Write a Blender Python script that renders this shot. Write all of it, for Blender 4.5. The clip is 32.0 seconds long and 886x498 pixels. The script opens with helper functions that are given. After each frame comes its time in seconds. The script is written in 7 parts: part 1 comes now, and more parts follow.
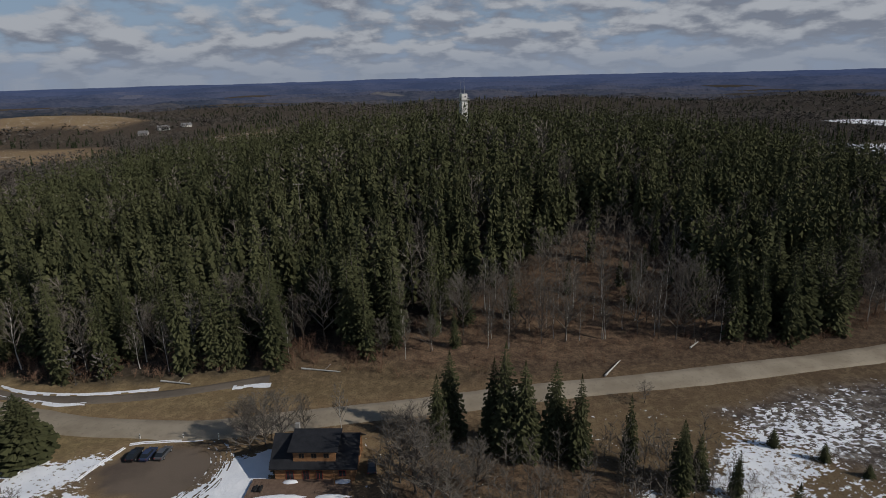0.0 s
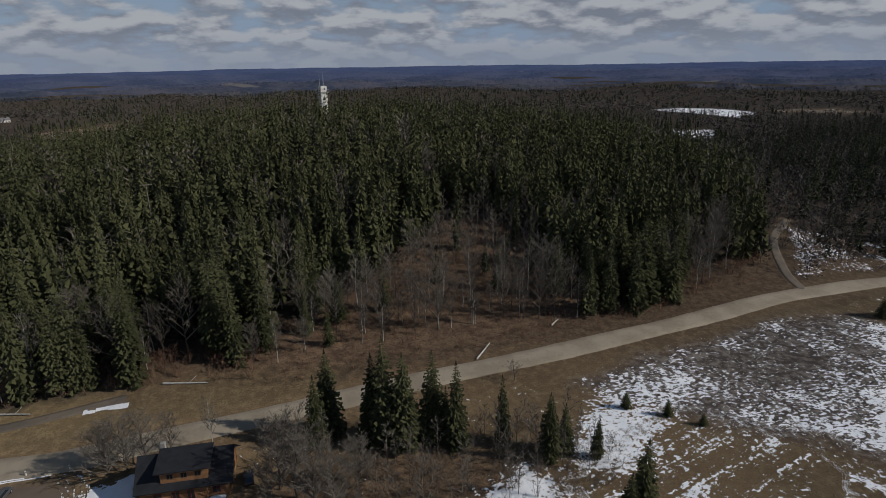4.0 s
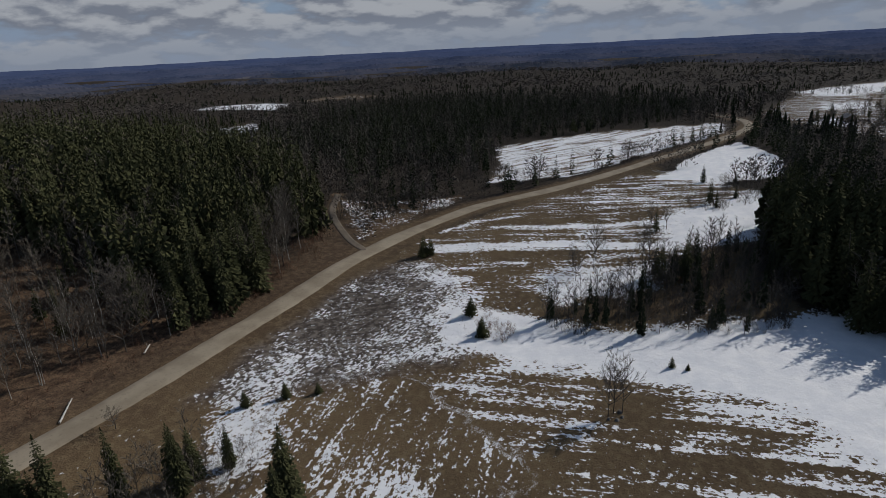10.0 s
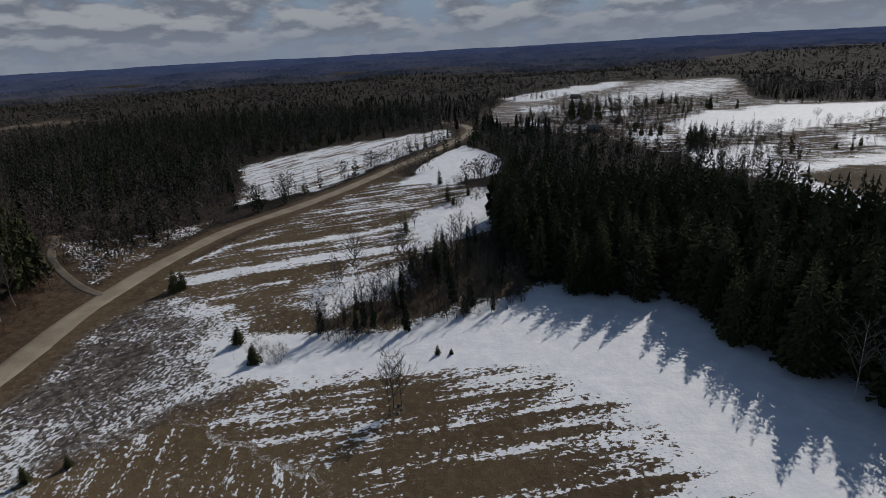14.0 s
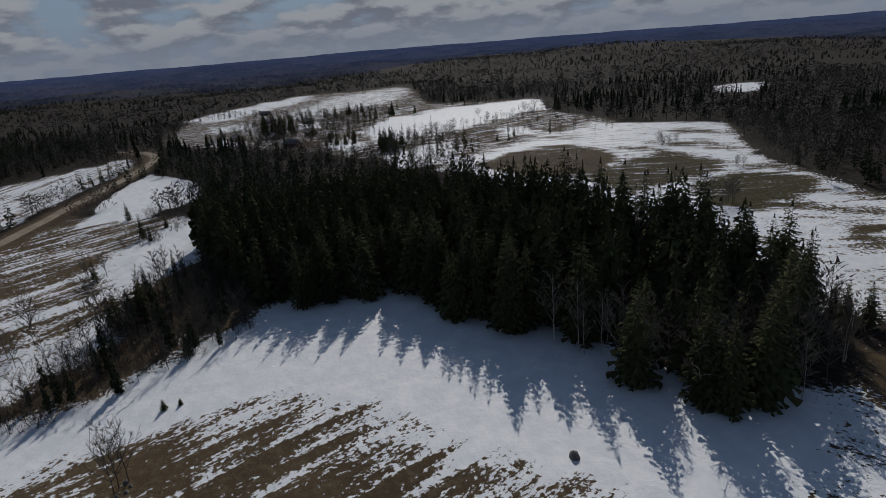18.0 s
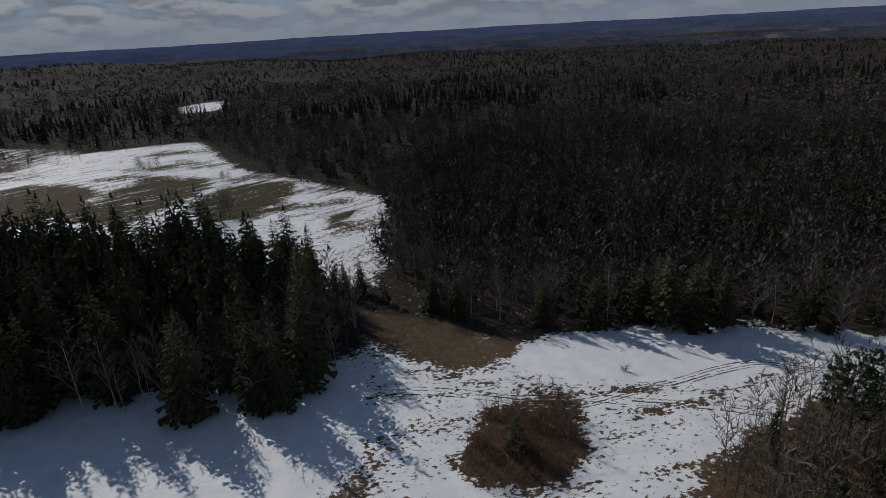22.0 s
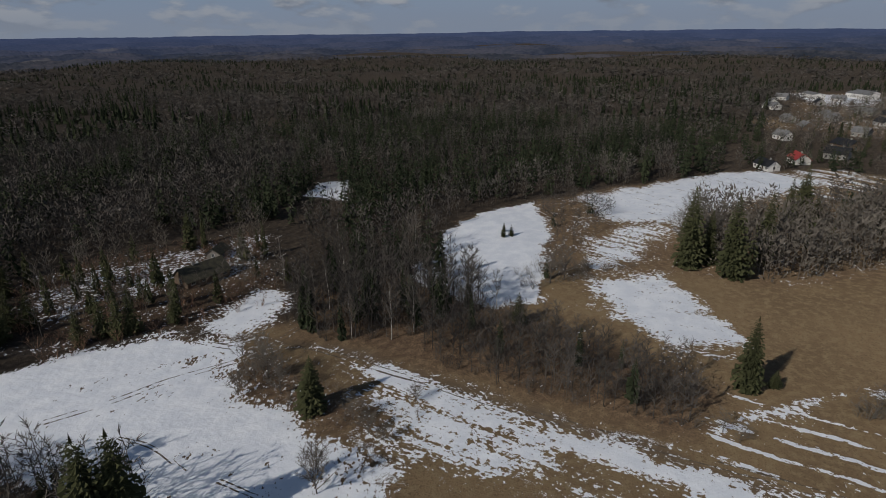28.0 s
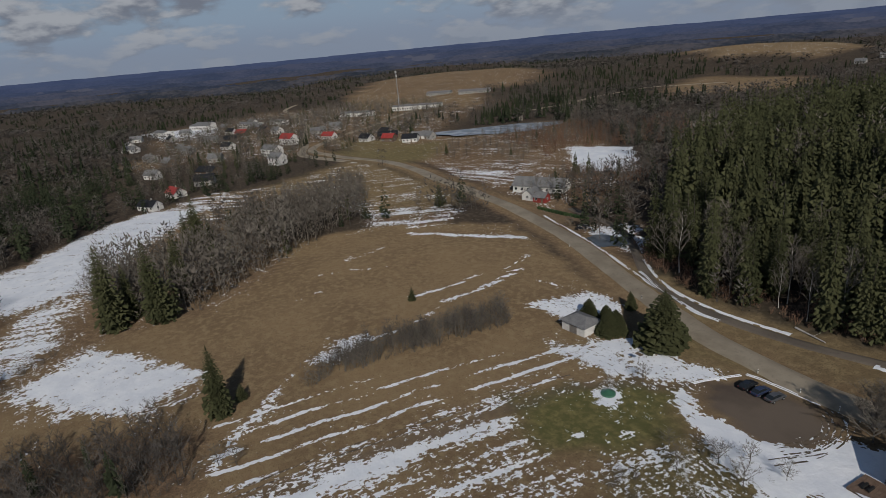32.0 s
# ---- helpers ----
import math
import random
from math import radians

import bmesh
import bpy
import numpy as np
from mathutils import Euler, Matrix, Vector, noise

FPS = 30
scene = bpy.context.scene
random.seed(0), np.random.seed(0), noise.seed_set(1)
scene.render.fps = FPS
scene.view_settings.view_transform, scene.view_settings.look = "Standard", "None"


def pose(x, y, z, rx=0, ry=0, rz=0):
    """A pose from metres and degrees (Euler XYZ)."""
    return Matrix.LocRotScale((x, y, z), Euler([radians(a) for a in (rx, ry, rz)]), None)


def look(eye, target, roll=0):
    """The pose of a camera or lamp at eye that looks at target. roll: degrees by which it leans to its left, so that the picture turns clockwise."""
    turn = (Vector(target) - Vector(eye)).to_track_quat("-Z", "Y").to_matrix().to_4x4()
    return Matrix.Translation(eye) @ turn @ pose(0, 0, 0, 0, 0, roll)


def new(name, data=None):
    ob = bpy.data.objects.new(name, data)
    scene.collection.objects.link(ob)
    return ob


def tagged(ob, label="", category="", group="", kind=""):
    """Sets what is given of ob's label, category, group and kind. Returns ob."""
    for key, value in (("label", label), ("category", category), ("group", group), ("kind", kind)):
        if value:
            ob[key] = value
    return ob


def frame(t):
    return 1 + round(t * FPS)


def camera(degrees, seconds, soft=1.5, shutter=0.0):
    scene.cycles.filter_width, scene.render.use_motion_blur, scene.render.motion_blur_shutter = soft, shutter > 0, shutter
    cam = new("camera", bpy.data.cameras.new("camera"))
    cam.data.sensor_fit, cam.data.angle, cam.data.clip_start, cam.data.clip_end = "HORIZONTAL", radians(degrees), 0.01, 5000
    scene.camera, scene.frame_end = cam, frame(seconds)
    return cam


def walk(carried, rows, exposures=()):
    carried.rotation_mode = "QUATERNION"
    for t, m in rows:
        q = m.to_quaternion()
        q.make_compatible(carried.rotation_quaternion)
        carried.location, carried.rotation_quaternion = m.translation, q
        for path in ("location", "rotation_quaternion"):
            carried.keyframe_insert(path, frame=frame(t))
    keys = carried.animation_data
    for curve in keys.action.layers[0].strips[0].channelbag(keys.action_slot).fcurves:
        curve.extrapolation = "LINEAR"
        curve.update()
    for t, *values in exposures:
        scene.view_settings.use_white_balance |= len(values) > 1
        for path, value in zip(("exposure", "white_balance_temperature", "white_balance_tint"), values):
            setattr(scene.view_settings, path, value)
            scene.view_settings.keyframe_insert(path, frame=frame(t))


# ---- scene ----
# The walk: a drone hovers some seventy metres up and turns once round, drifting a little.
# Rows: seconds, x, y, z, and the turn in degrees.
PATH = [
    (0.0, 0.00, 0.00, 72.00, 73.62, 1.42, -0.42),
    (0.5, 0.08, 0.08, 71.93, 73.76, 1.23, -0.80),
    (1.0, 0.31, 0.21, 71.92, 73.81, 1.10, -1.36),
    (1.5, 0.31, 0.04, 71.92, 73.82, 1.07, -2.24),
    (2.0, 0.40, 0.02, 71.93, 73.75, 1.18, -3.48),
    (2.5, 0.16, -0.41, 71.96, 73.64, 0.99, -4.86),
    (4.5, -0.04, -0.37, 72.87, 72.13, 1.17, -17.44),
    (5.0, -0.13, -0.46, 72.74, 72.09, 1.55, -21.67),
    (5.5, -0.16, -0.63, 72.57, 72.04, 1.80, -25.49),
    (6.0, -0.08, -0.70, 72.36, 71.94, 1.98, -29.54),
    (6.5, 0.05, -0.48, 72.25, 71.71, 2.19, -33.28),
    (7.0, 0.20, -0.39, 72.21, 71.46, 2.35, -37.00),
    (7.5, -0.06, -0.42, 72.22, 71.30, 2.46, -40.36),
    (8.0, 0.05, -0.04, 71.96, 71.21, 2.50, -43.70),
    (8.5, 0.15, 0.16, 71.73, 71.18, 2.55, -46.52),
    (9.0, 0.05, 0.07, 71.63, 71.18, 2.53, -49.39),
    (9.5, 0.04, -0.14, 71.80, 71.15, 2.63, -52.06),
    (10.0, -0.16, -0.56, 72.14, 71.05, 2.72, -55.00),
    (10.5, -0.63, -0.99, 72.44, 70.99, 2.86, -57.85),
    (11.0, -0.57, -1.44, 72.46, 70.93, 3.03, -60.92),
    (11.5, -0.83, -1.60, 72.42, 70.95, 3.16, -63.87),
    (12.0, -1.09, -1.72, 72.44, 70.96, 3.22, -67.06),
    (12.5, -1.71, -1.57, 72.60, 71.01, 3.09, -70.04),
    (13.0, -2.61, -1.39, 72.74, 71.10, 3.03, -73.35),
    (13.5, -2.94, -1.21, 73.00, 71.06, 2.96, -76.31),
    (14.0, -3.25, -1.28, 73.14, 71.09, 3.00, -79.48),
    (14.5, -3.43, -1.35, 73.14, 71.15, 3.00, -82.32),
    (16.5, -1.52, 0.21, 71.56, 71.40, 3.28, -95.24),
    (17.0, -0.79, 0.25, 71.42, 71.20, 3.62, -99.32),
    (17.5, -0.34, -0.13, 71.30, 70.96, 4.02, -103.41),
    (18.0, -0.32, -0.41, 71.26, 70.72, 4.33, -108.32),
    (18.5, -0.85, -0.21, 71.38, 70.57, 4.38, -113.39),
    (19.0, -1.14, -0.09, 71.53, 70.42, 4.28, -119.39),
    (19.5, -0.93, -0.08, 71.56, 70.29, 4.07, -125.05),
    (20.0, -0.84, 0.13, 71.62, 70.22, 3.74, -131.22),
    (20.5, -0.37, 0.11, 71.75, 70.09, 3.44, -137.01),
    (21.0, -0.88, 0.42, 71.94, 69.95, 3.31, -143.00),
    (21.5, 0.01, 0.90, 71.95, 69.68, 3.22, -149.16),
    (22.0, 1.04, 0.87, 71.69, 69.38, 3.14, -155.91),
    (22.5, 2.05, 0.53, 71.30, 69.25, 3.19, -162.38),
    (23.0, 2.08, 0.42, 70.94, 69.23, 3.29, -169.31),
    (23.5, 1.72, 0.09, 70.78, 69.15, 3.36, -175.95),
    (24.0, 1.15, 0.37, 71.10, 69.00, 3.22, -183.31),
    (24.5, 1.67, 0.22, 71.66, 68.80, 2.96, -191.00),
    (25.0, 1.59, 0.67, 72.22, 68.83, 2.61, -199.15),
    (25.5, 2.23, 1.39, 72.43, 69.06, 2.19, -206.94),
    (26.0, 2.39, 1.55, 72.25, 69.31, 1.80, -215.19),
    (26.5, 2.42, 1.29, 72.02, 69.45, 1.21, -222.47),
    (28.5, 0.55, 0.03, 71.60, 69.79, 0.89, -250.55),
    (29.0, 0.58, -0.13, 71.50, 70.01, 1.18, -257.67),
    (29.5, 0.18, -0.42, 71.50, 70.18, 1.55, -264.30),
    (30.0, -0.21, -0.46, 71.71, 70.26, 2.09, -271.42),
    (30.5, 0.11, -0.08, 72.02, 70.39, 2.73, -278.06),
    (31.0, 0.02, 0.17, 72.17, 70.55, 3.53, -285.21),
    (31.5, -0.42, 0.37, 72.23, 70.67, 4.36, -291.93),
    (32.0, 0.24, 0.78, 72.42, 70.70, 4.95, -300.13),
]
cam = camera(73.50, 32.0, soft=0.8)
walk(cam, [(t, pose(x, y, z, rx, ry, rz)) for t, x, y, z, rx, ry, rz in PATH],
     exposures=((0, -0.48), (6, -0.52), (12.0, -0.65), (19.0, -0.90), (25.0, -0.78), (29.0, -0.72), (32.0, -0.66)))

# ---------------------------------------------------------------- light
SUN_AZ = -113.0      # degrees from +y, to the left positive
SUN_EL = 33.0
sx, sy = -math.sin(radians(SUN_AZ)), math.cos(radians(SUN_AZ))
sun_dir = Vector((sx * math.cos(radians(SUN_EL)), sy * math.cos(radians(SUN_EL)), math.sin(radians(SUN_EL))))
sun_data = bpy.data.lights.new("sun", "SUN")
sun_data.energy, sun_data.angle, sun_data.color = 3.9, radians(0.55), (1.0, 0.95, 0.88)
sun = new("sun", sun_data)
sun.matrix_world = look((0, 0, 300), Vector((0, 0, 300)) - sun_dir)


def make_world():
    """A sky with broken flat clouds that grow denser towards the horizon."""
    w = bpy.data.worlds.new("sky")
    scene.world = w
    w.use_nodes = True
    nt = w.node_tree
    nt.nodes.clear()
    N, L = nt.nodes.new, nt.links.new
    out, bg = N("ShaderNodeOutputWorld"), N("ShaderNodeBackground")
    sky = N("ShaderNodeTexSky")
    sky.sky_type, sky.sun_disc = "NISHITA", False
    sky.sun_elevation, sky.sun_rotation = radians(SUN_EL), radians(-SUN_AZ)
    sky.air_density, sky.dust_density, sky.ozone_density = 1.0, 0.0, 1.5
    tc, sep = N("ShaderNodeTexCoord"), N("ShaderNodeSeparateXYZ")
    L(tc.outputs["Generated"], sep.inputs[0])
    up = N("ShaderNodeMath"); up.operation = "MAXIMUM"; up.inputs[1].default_value = 0.0
    L(sep.outputs[2], up.inputs[0])
    def noise_at(scale, detail, rough, src):
        n = N("ShaderNodeTexNoise")
        n.inputs["Scale"].default_value, n.inputs["Detail"].default_value, n.inputs["Roughness"].default_value = scale, detail, rough
        L(src, n.inputs["Vector"])
        return n.outputs["Fac"]

    def ramp(v, a, b, c, d, smooth=True):
        m = N("ShaderNodeMapRange")
        m.interpolation_type = "SMOOTHSTEP" if smooth else "LINEAR"
        for key, q in (("From Min", a), ("From Max", b), ("To Min", c), ("To Max", d)):
            m.inputs[key].default_value = q
        L(v, m.inputs["Value"])
        return m.outputs[0]

    def blend(f, a, b):
        m = N("ShaderNodeMix"); m.data_type = "RGBA"
        for key, q in (("Factor", f), ("A", a), ("B", b)):
            if isinstance(q, tuple):
                m.inputs[key].default_value = (*q, 1)
            else:
                L(q, m.inputs[key])
        return m.outputs["Result"]

    # a broken layer of heaped cloud, seen ever more edge-on towards the horizon
    def layer(raise_by):
        z = N("ShaderNodeMath"); z.operation = "ADD"; z.inputs[1].default_value = 0.30 + raise_by
        L(up.outputs[0], z.inputs[0])
        p = N("ShaderNodeCombineXYZ")
        for i in (0, 1):
            d = N("ShaderNodeMath"); d.operation = "DIVIDE"
            L(sep.outputs[i], d.inputs[0]); L(z.outputs[0], d.inputs[1]); L(d.outputs[0], p.inputs[i])
        return p.outputs[0]

    puffs = noise_at(4.2, 9, 0.52, layer(0.0))
    above = noise_at(4.2, 9, 0.52, layer(0.014))
    broad = noise_at(0.9, 2, 0.5, layer(0.0))
    dens = N("ShaderNodeMath"); dens.operation = "MULTIPLY_ADD"; dens.inputs[1].default_value = 0.55
    L(broad, dens.inputs[0]); L(puffs, dens.inputs[2])
    cover_f = N("ShaderNodeMath"); cover_f.operation = "MULTIPLY"
    drift = N("ShaderNodeMath"); drift.operation = "MULTIPLY_ADD"; drift.inputs[1].default_value = 0.13
    west = N("ShaderNodeMath"); west.operation = "MINIMUM"; west.inputs[1].default_value = 0.0
    L(sep.outputs[0], west.inputs[0])
    L(west.outputs[0], drift.inputs[0]); L(dens.outputs[0], drift.inputs[2])
    L(ramp(drift.outputs[0], 0.60, 0.78, 0.0, 1.0), cover_f.inputs[0])
    L(ramp(sep.outputs[2], 0.22, 0.42, 1.0, 0.1), cover_f.inputs[1])
    rim = N("ShaderNodeMath"); rim.operation = "SUBTRACT"
    L(puffs, rim.inputs[0]); L(above, rim.inputs[1])
    lit = ramp(rim.outputs[0], -0.09, 0.11, 0.0, 1.0)
    cloud = blend(lit, (3.2, 3.6, 4.5), (6.6, 7.0, 7.7))
    clear = blend(ramp(sep.outputs[2], 0.0, 0.30, 0.0, 1.0, False), (3.5, 4.8, 7.2), sky.outputs[0])
    col = blend(cover_f.outputs[0], clear, cloud)
    # pale haze right over the land
    col = blend(ramp(sep.outputs[2], 0.0, 0.06, 0.8, 0.0), col, (4.3, 5.0, 6.3))
    bg.inputs["Strength"].default_value = 0.075
    L(col, bg.inputs["Color"]); L(bg.outputs[0], out.inputs[0])


make_world()


# ---------------------------------------------------------------- small helpers
rng = random.Random(7)


def mesh_from(name, verts, faces, mats=(), smooth=False):
    me = bpy.data.meshes.new(name)
    me.from_pydata([tuple(v) for v in verts], [], faces)
    for m in mats:
        me.materials.append(m)
    if smooth:
        me.polygons.foreach_set("use_smooth", [True] * len(me.polygons))
    me.update()
    return me


def part(name, bm, material, parent, label=""):
    """Links a bmesh, or a ready mesh, as one mesh object under a thing or a part."""
    if isinstance(bm, bmesh.types.BMesh):
        me = bpy.data.meshes.new(name)
        bm.to_mesh(me)
        bm.free()
        me.materials.append(material)
    else:
        me = bm
    ob = new(name, me)
    ob.parent = parent
    return tagged(ob, label)


def thing(name, m, label, category, group="", kind=""):
    ob = new(name)
    ob.matrix_world = m
    ob.empty_display_size = 0.3
    return tagged(ob, label, category, group, kind)


def box(bm, x0, x1, y0, y1, z0, z1, bevel=0.0):
    """Adds a box, with bevelled edges if asked, to bm."""
    vs = [bm.verts.new((x, y, z)) for z in (z0, z1) for x, y in ((x0, y0), (x1, y0), (x1, y1), (x0, y1))]
    fs = [(3, 2, 1, 0), (4, 5, 6, 7), (0, 1, 5, 4), (1, 2, 6, 5), (2, 3, 7, 6), (3, 0, 4, 7)]
    faces = [bm.faces.new([vs[i] for i in f]) for f in fs]
    if bevel:
        es = list({e for f in faces for e in f.edges})
        bmesh.ops.bevel(bm, geom=es, offset=bevel, segments=1, affect="EDGES")
    return bm


def cube(x0, x1, y0, y1, z0, z1, bevel=0.0):
    return box(bmesh.new(), x0, x1, y0, y1, z0, z1, bevel)


def rod(bm, a, b, r0, r1, n=6):
    """Adds a tapered rod from a to b to bm."""
    a, b = Vector(a), Vector(b)
    q = (b - a).to_track_quat("Z", "Y")
    ring = []
    for p, r in ((a, r0), (b, r1)):
        ring.append([bm.verts.new(p + q @ Vector((r * math.cos(2 * math.pi * i / n), r * math.sin(2 * math.pi * i / n), 0))) for i in range(n)])
    for i in range(n):
        bm.faces.new((ring[0][i], ring[0][(i + 1) % n], ring[1][(i + 1) % n], ring[1][i]))
    bm.faces.new(ring[0][::-1])
    bm.faces.new(ring[1])
    return bm


def prism(bm, outline, y0, y1):
    """Adds an upright outline of (x, z) pairs pulled from y0 to y1 to bm."""
    a = [bm.verts.new((x, y0, z)) for x, z in outline]
    b = [bm.verts.new((x, y1, z)) for x, z in outline]
    bm.faces.new(a)
    bm.faces.new(b[::-1])
    n = len(outline)
    for i in range(n):
        bm.faces.new((a[(i + 1) % n], a[i], b[i], b[(i + 1) % n]))
    bmesh.ops.recalc_face_normals(bm, faces=bm.faces)
    return bm


def spline(points, step):
    """Smooth run of (x, y) points through the given ones, about step metres apart."""
    p = [np.array(q, float) for q in points]
    p = [2 * p[0] - p[1]] + p + [2 * p[-1] - p[-2]]
    out = []
    for i in range(1, len(p) - 2):
        n = max(2, int(np.linalg.norm(p[i + 1] - p[i]) / step))
        for k in range(n):
            t = k / n
            out.append(0.5 * (2 * p[i] + (p[i + 1] - p[i - 1]) * t + (2 * p[i - 1] - 5 * p[i] + 4 * p[i + 1] - p[i + 2]) * t * t
                              + (3 * p[i] - p[i - 1] - 3 * p[i + 1] + p[i + 2]) * t ** 3))
    out.append(p[-2])
    return np.array(out)


def sdist(x, y, poly):
    """Distance to a closed outline of (x, y), negative inside, for arrays."""
    best, inside = np.full(np.shape(x), 1e9), np.zeros(np.shape(x), bool)
    n = len(poly)
    for i in range(n):
        (ax, ay), (bx, by) = poly[i], poly[(i + 1) % n]
        dx, dy = bx - ax, by - ay
        t = np.clip(((x - ax) * dx + (y - ay) * dy) / (dx * dx + dy * dy + 1e-9), 0, 1)
        best = np.minimum(best, np.hypot(x - ax - t * dx, y - ay - t * dy))
        if dy:
            cross = ((ay > y) != (by > y)) & (x < dx * (y - ay) / dy + ax)
            inside ^= cross
    return np.where(inside, -best, best)


def line_dist(x, y, pts):
    """Distance to an open run of points, for arrays."""
    best = np.full(np.shape(x), 1e9)
    for (ax, ay), (bx, by) in zip(pts[:-1], pts[1:]):
        dx, dy = bx - ax, by - ay
        t = np.clip(((x - ax) * dx + (y - ay) * dy) / (dx * dx + dy * dy + 1e-9), 0, 1)
        best = np.minimum(best, np.hypot(x - ax - t * dx, y - ay - t * dy))
    return best


def ease(v, a, b):
    t = np.clip((v - a) / (b - a), 0, 1)
    return t * t * (3 - 2 * t)


def waves(x, y, seed, scale):
    """Cheap smooth unevenness, about -1 to 1, for arrays."""
    r, out = random.Random(seed), 0
    for k in range(6):
        a, f = r.uniform(0, 6.28), (1.0 + 0.45 * k) / scale
        out = out + np.sin((x * math.cos(a) + y * math.sin(a)) * f * 6.28 + r.uniform(0, 6.28)) / (1 + 0.5 * k)
    return out / 2.6


# ---------------------------------------------------------------- materials
class Nodes:
    """A node material under construction."""

    def __init__(self, name, rough=0.85, metal=0.0, spec=0.3):
        self.m = bpy.data.materials.new(name)
        self.m.use_nodes = True
        self.t = self.m.node_tree
        self.b = self.t.nodes["Principled BSDF"]
        self.b.inputs["Roughness"].default_value = rough
        self.b.inputs["Metallic"].default_value = metal
        self.b.inputs["Specular IOR Level"].default_value = spec

    def n(self, kind, **props):
        node = self.t.nodes.new("ShaderNode" + kind)
        for k, v in props.items():
            if k in ("operation", "data_type", "interpolation_type", "attribute_name", "blend_type", "noise_dimensions"):
                setattr(node, k, v)
            else:
                node.inputs[k.replace("_", " ")].default_value = v
        return node

    def link(self, a, b):
        self.t.links.new(a, b)
        return b

    def coords(self, space="Object"):
        return self.t.nodes.new("ShaderNodeTexCoord").outputs[space]

    def noise(self, vec, scale, detail=4, rough=0.55):
        node = self.n("TexNoise", Scale=scale, Detail=detail, Roughness=rough)
        self.link(vec, node.inputs["Vector"])
        return node.outputs["Fac"]

    def mapr(self, v, a, b, c=0.0, d=1.0, smooth=True):
        node = self.n("MapRange", From_Min=a, From_Max=b, To_Min=c, To_Max=d)
        if smooth:
            node.interpolation_type = "SMOOTHSTEP"
        self.link(v, node.inputs["Value"])
        return node.outputs["Result"]

    def math(self, op, a, b=None):
        node = self.n("Math", operation=op)
        for i, v in enumerate((a, b)):
            if v is None:
                continue
            if isinstance(v, (int, float)):
                node.inputs[i].default_value = v
            else:
                self.link(v, node.inputs[i])
        return node.outputs[0]

    def mix(self, f, a, b):
        node = self.n("Mix", data_type="RGBA")
        for key, v in (("Factor", f), ("A", a), ("B", b)):
            if isinstance(v, (int, float)):
                node.inputs[key].default_value = v
            elif isinstance(v, tuple):
                node.inputs[key].default_value = (*v, 1)
            else:
                self.link(v, node.inputs[key])
        return node.outputs["Result"]

    def attr(self, name):
        return self.n("Attribute", attribute_name=name).outputs["Fac"]

    def colour(self, c):
        if isinstance(c, tuple):
            self.b.inputs["Base Color"].default_value = (*c, 1)
        else:
            self.link(c, self.b.inputs["Base Color"])

    def bump(self, h, strength=0.4, dist=0.1):
        node = self.n("Bump", Strength=strength, Distance=dist)
        self.link(h, node.inputs["Height"])
        self.link(node.outputs[0], self.b.inputs["Normal"])


def plain(name, a, b, scale=2.0, rough=0.8, metal=0.0, bump=0.2, dist=0.02, spec=0.3):
    """Two tones mixed by a coarse and a fine noise, with a little relief."""
    k = Nodes(name, rough, metal, spec)
    v = k.coords()
    f = k.math("ADD", k.math("MULTIPLY", k.noise(v, scale), 0.6), k.math("MULTIPLY", k.noise(v, scale * 7, 3), 0.4))
    k.colour(k.mix(k.mapr(f, 0.35, 0.65), a, b))
    if bump:
        k.bump(k.noise(v, scale * 9, 3), bump, dist)
    return k.m


def foliage(name, dark, light, rough=0.75):
    """Leaf or needle colour that differs from tree to tree and from spray to spray."""
    k = Nodes(name, 0.9, 0.0, 0.02)
    tree = k.n("ObjectInfo").outputs["Random"]
    leaf = k.n("NewGeometry").outputs["Random Per Island"]
    place = k.n("NewGeometry").outputs["Position"]
    flat = k.n("VectorMath", operation="MULTIPLY")
    flat.inputs[1].default_value = (1, 1, 0.0)
    k.link(place, flat.inputs[0])
    cell = k.n("TexVoronoi", Scale=0.17, Randomness=1.0)
    k.link(flat.outputs[0], cell.inputs["Vector"])
    split = k.n("SeparateXYZ")
    k.link(cell.outputs["Color"], split.inputs[0])
    stand = k.mapr(k.noise(place, 0.03, 3, 0.6), 0.36, 0.64)
    f = k.math("ADD", k.math("ADD", k.math("MULTIPLY", tree, 0.10), k.math("MULTIPLY", leaf, 0.24)), k.math("ADD", k.math("MULTIPLY", split.outputs[0], 0.41), k.math("MULTIPLY", stand, 0.25)))
    k.colour(k.mix(f, dark, light))
    return k.m


M_NEEDLE = foliage("spruce_needles", (0.029, 0.033, 0.016), (0.096, 0.098, 0.048))
M_PINE = foliage("pine_needles", (0.024, 0.045, 0.022), (0.06, 0.085, 0.035))
M_BARK = plain("bark", (0.06, 0.048, 0.04), (0.15, 0.13, 0.11), 3.0)
M_TWIG = foliage("bare_twigs", (0.088, 0.075, 0.062), (0.215, 0.190, 0.160))
M_TWIG_RED = foliage("reddish_twigs", (0.12, 0.072, 0.050), (0.25, 0.155, 0.105))
M_BIRCH = plain("birch_bark", (0.30, 0.28, 0.25), (0.62, 0.60, 0.56), 1.2)
# darker copies of twigs and needles: shade of backlit woods put into the colour
M_TWIG_SHADED = foliage("shaded_twigs", (0.033, 0.0295, 0.0265), (0.162, 0.144, 0.127))
M_NEEDLE_SHADED = foliage("shaded_needles", (0.013, 0.018, 0.012), (0.058, 0.067, 0.036))


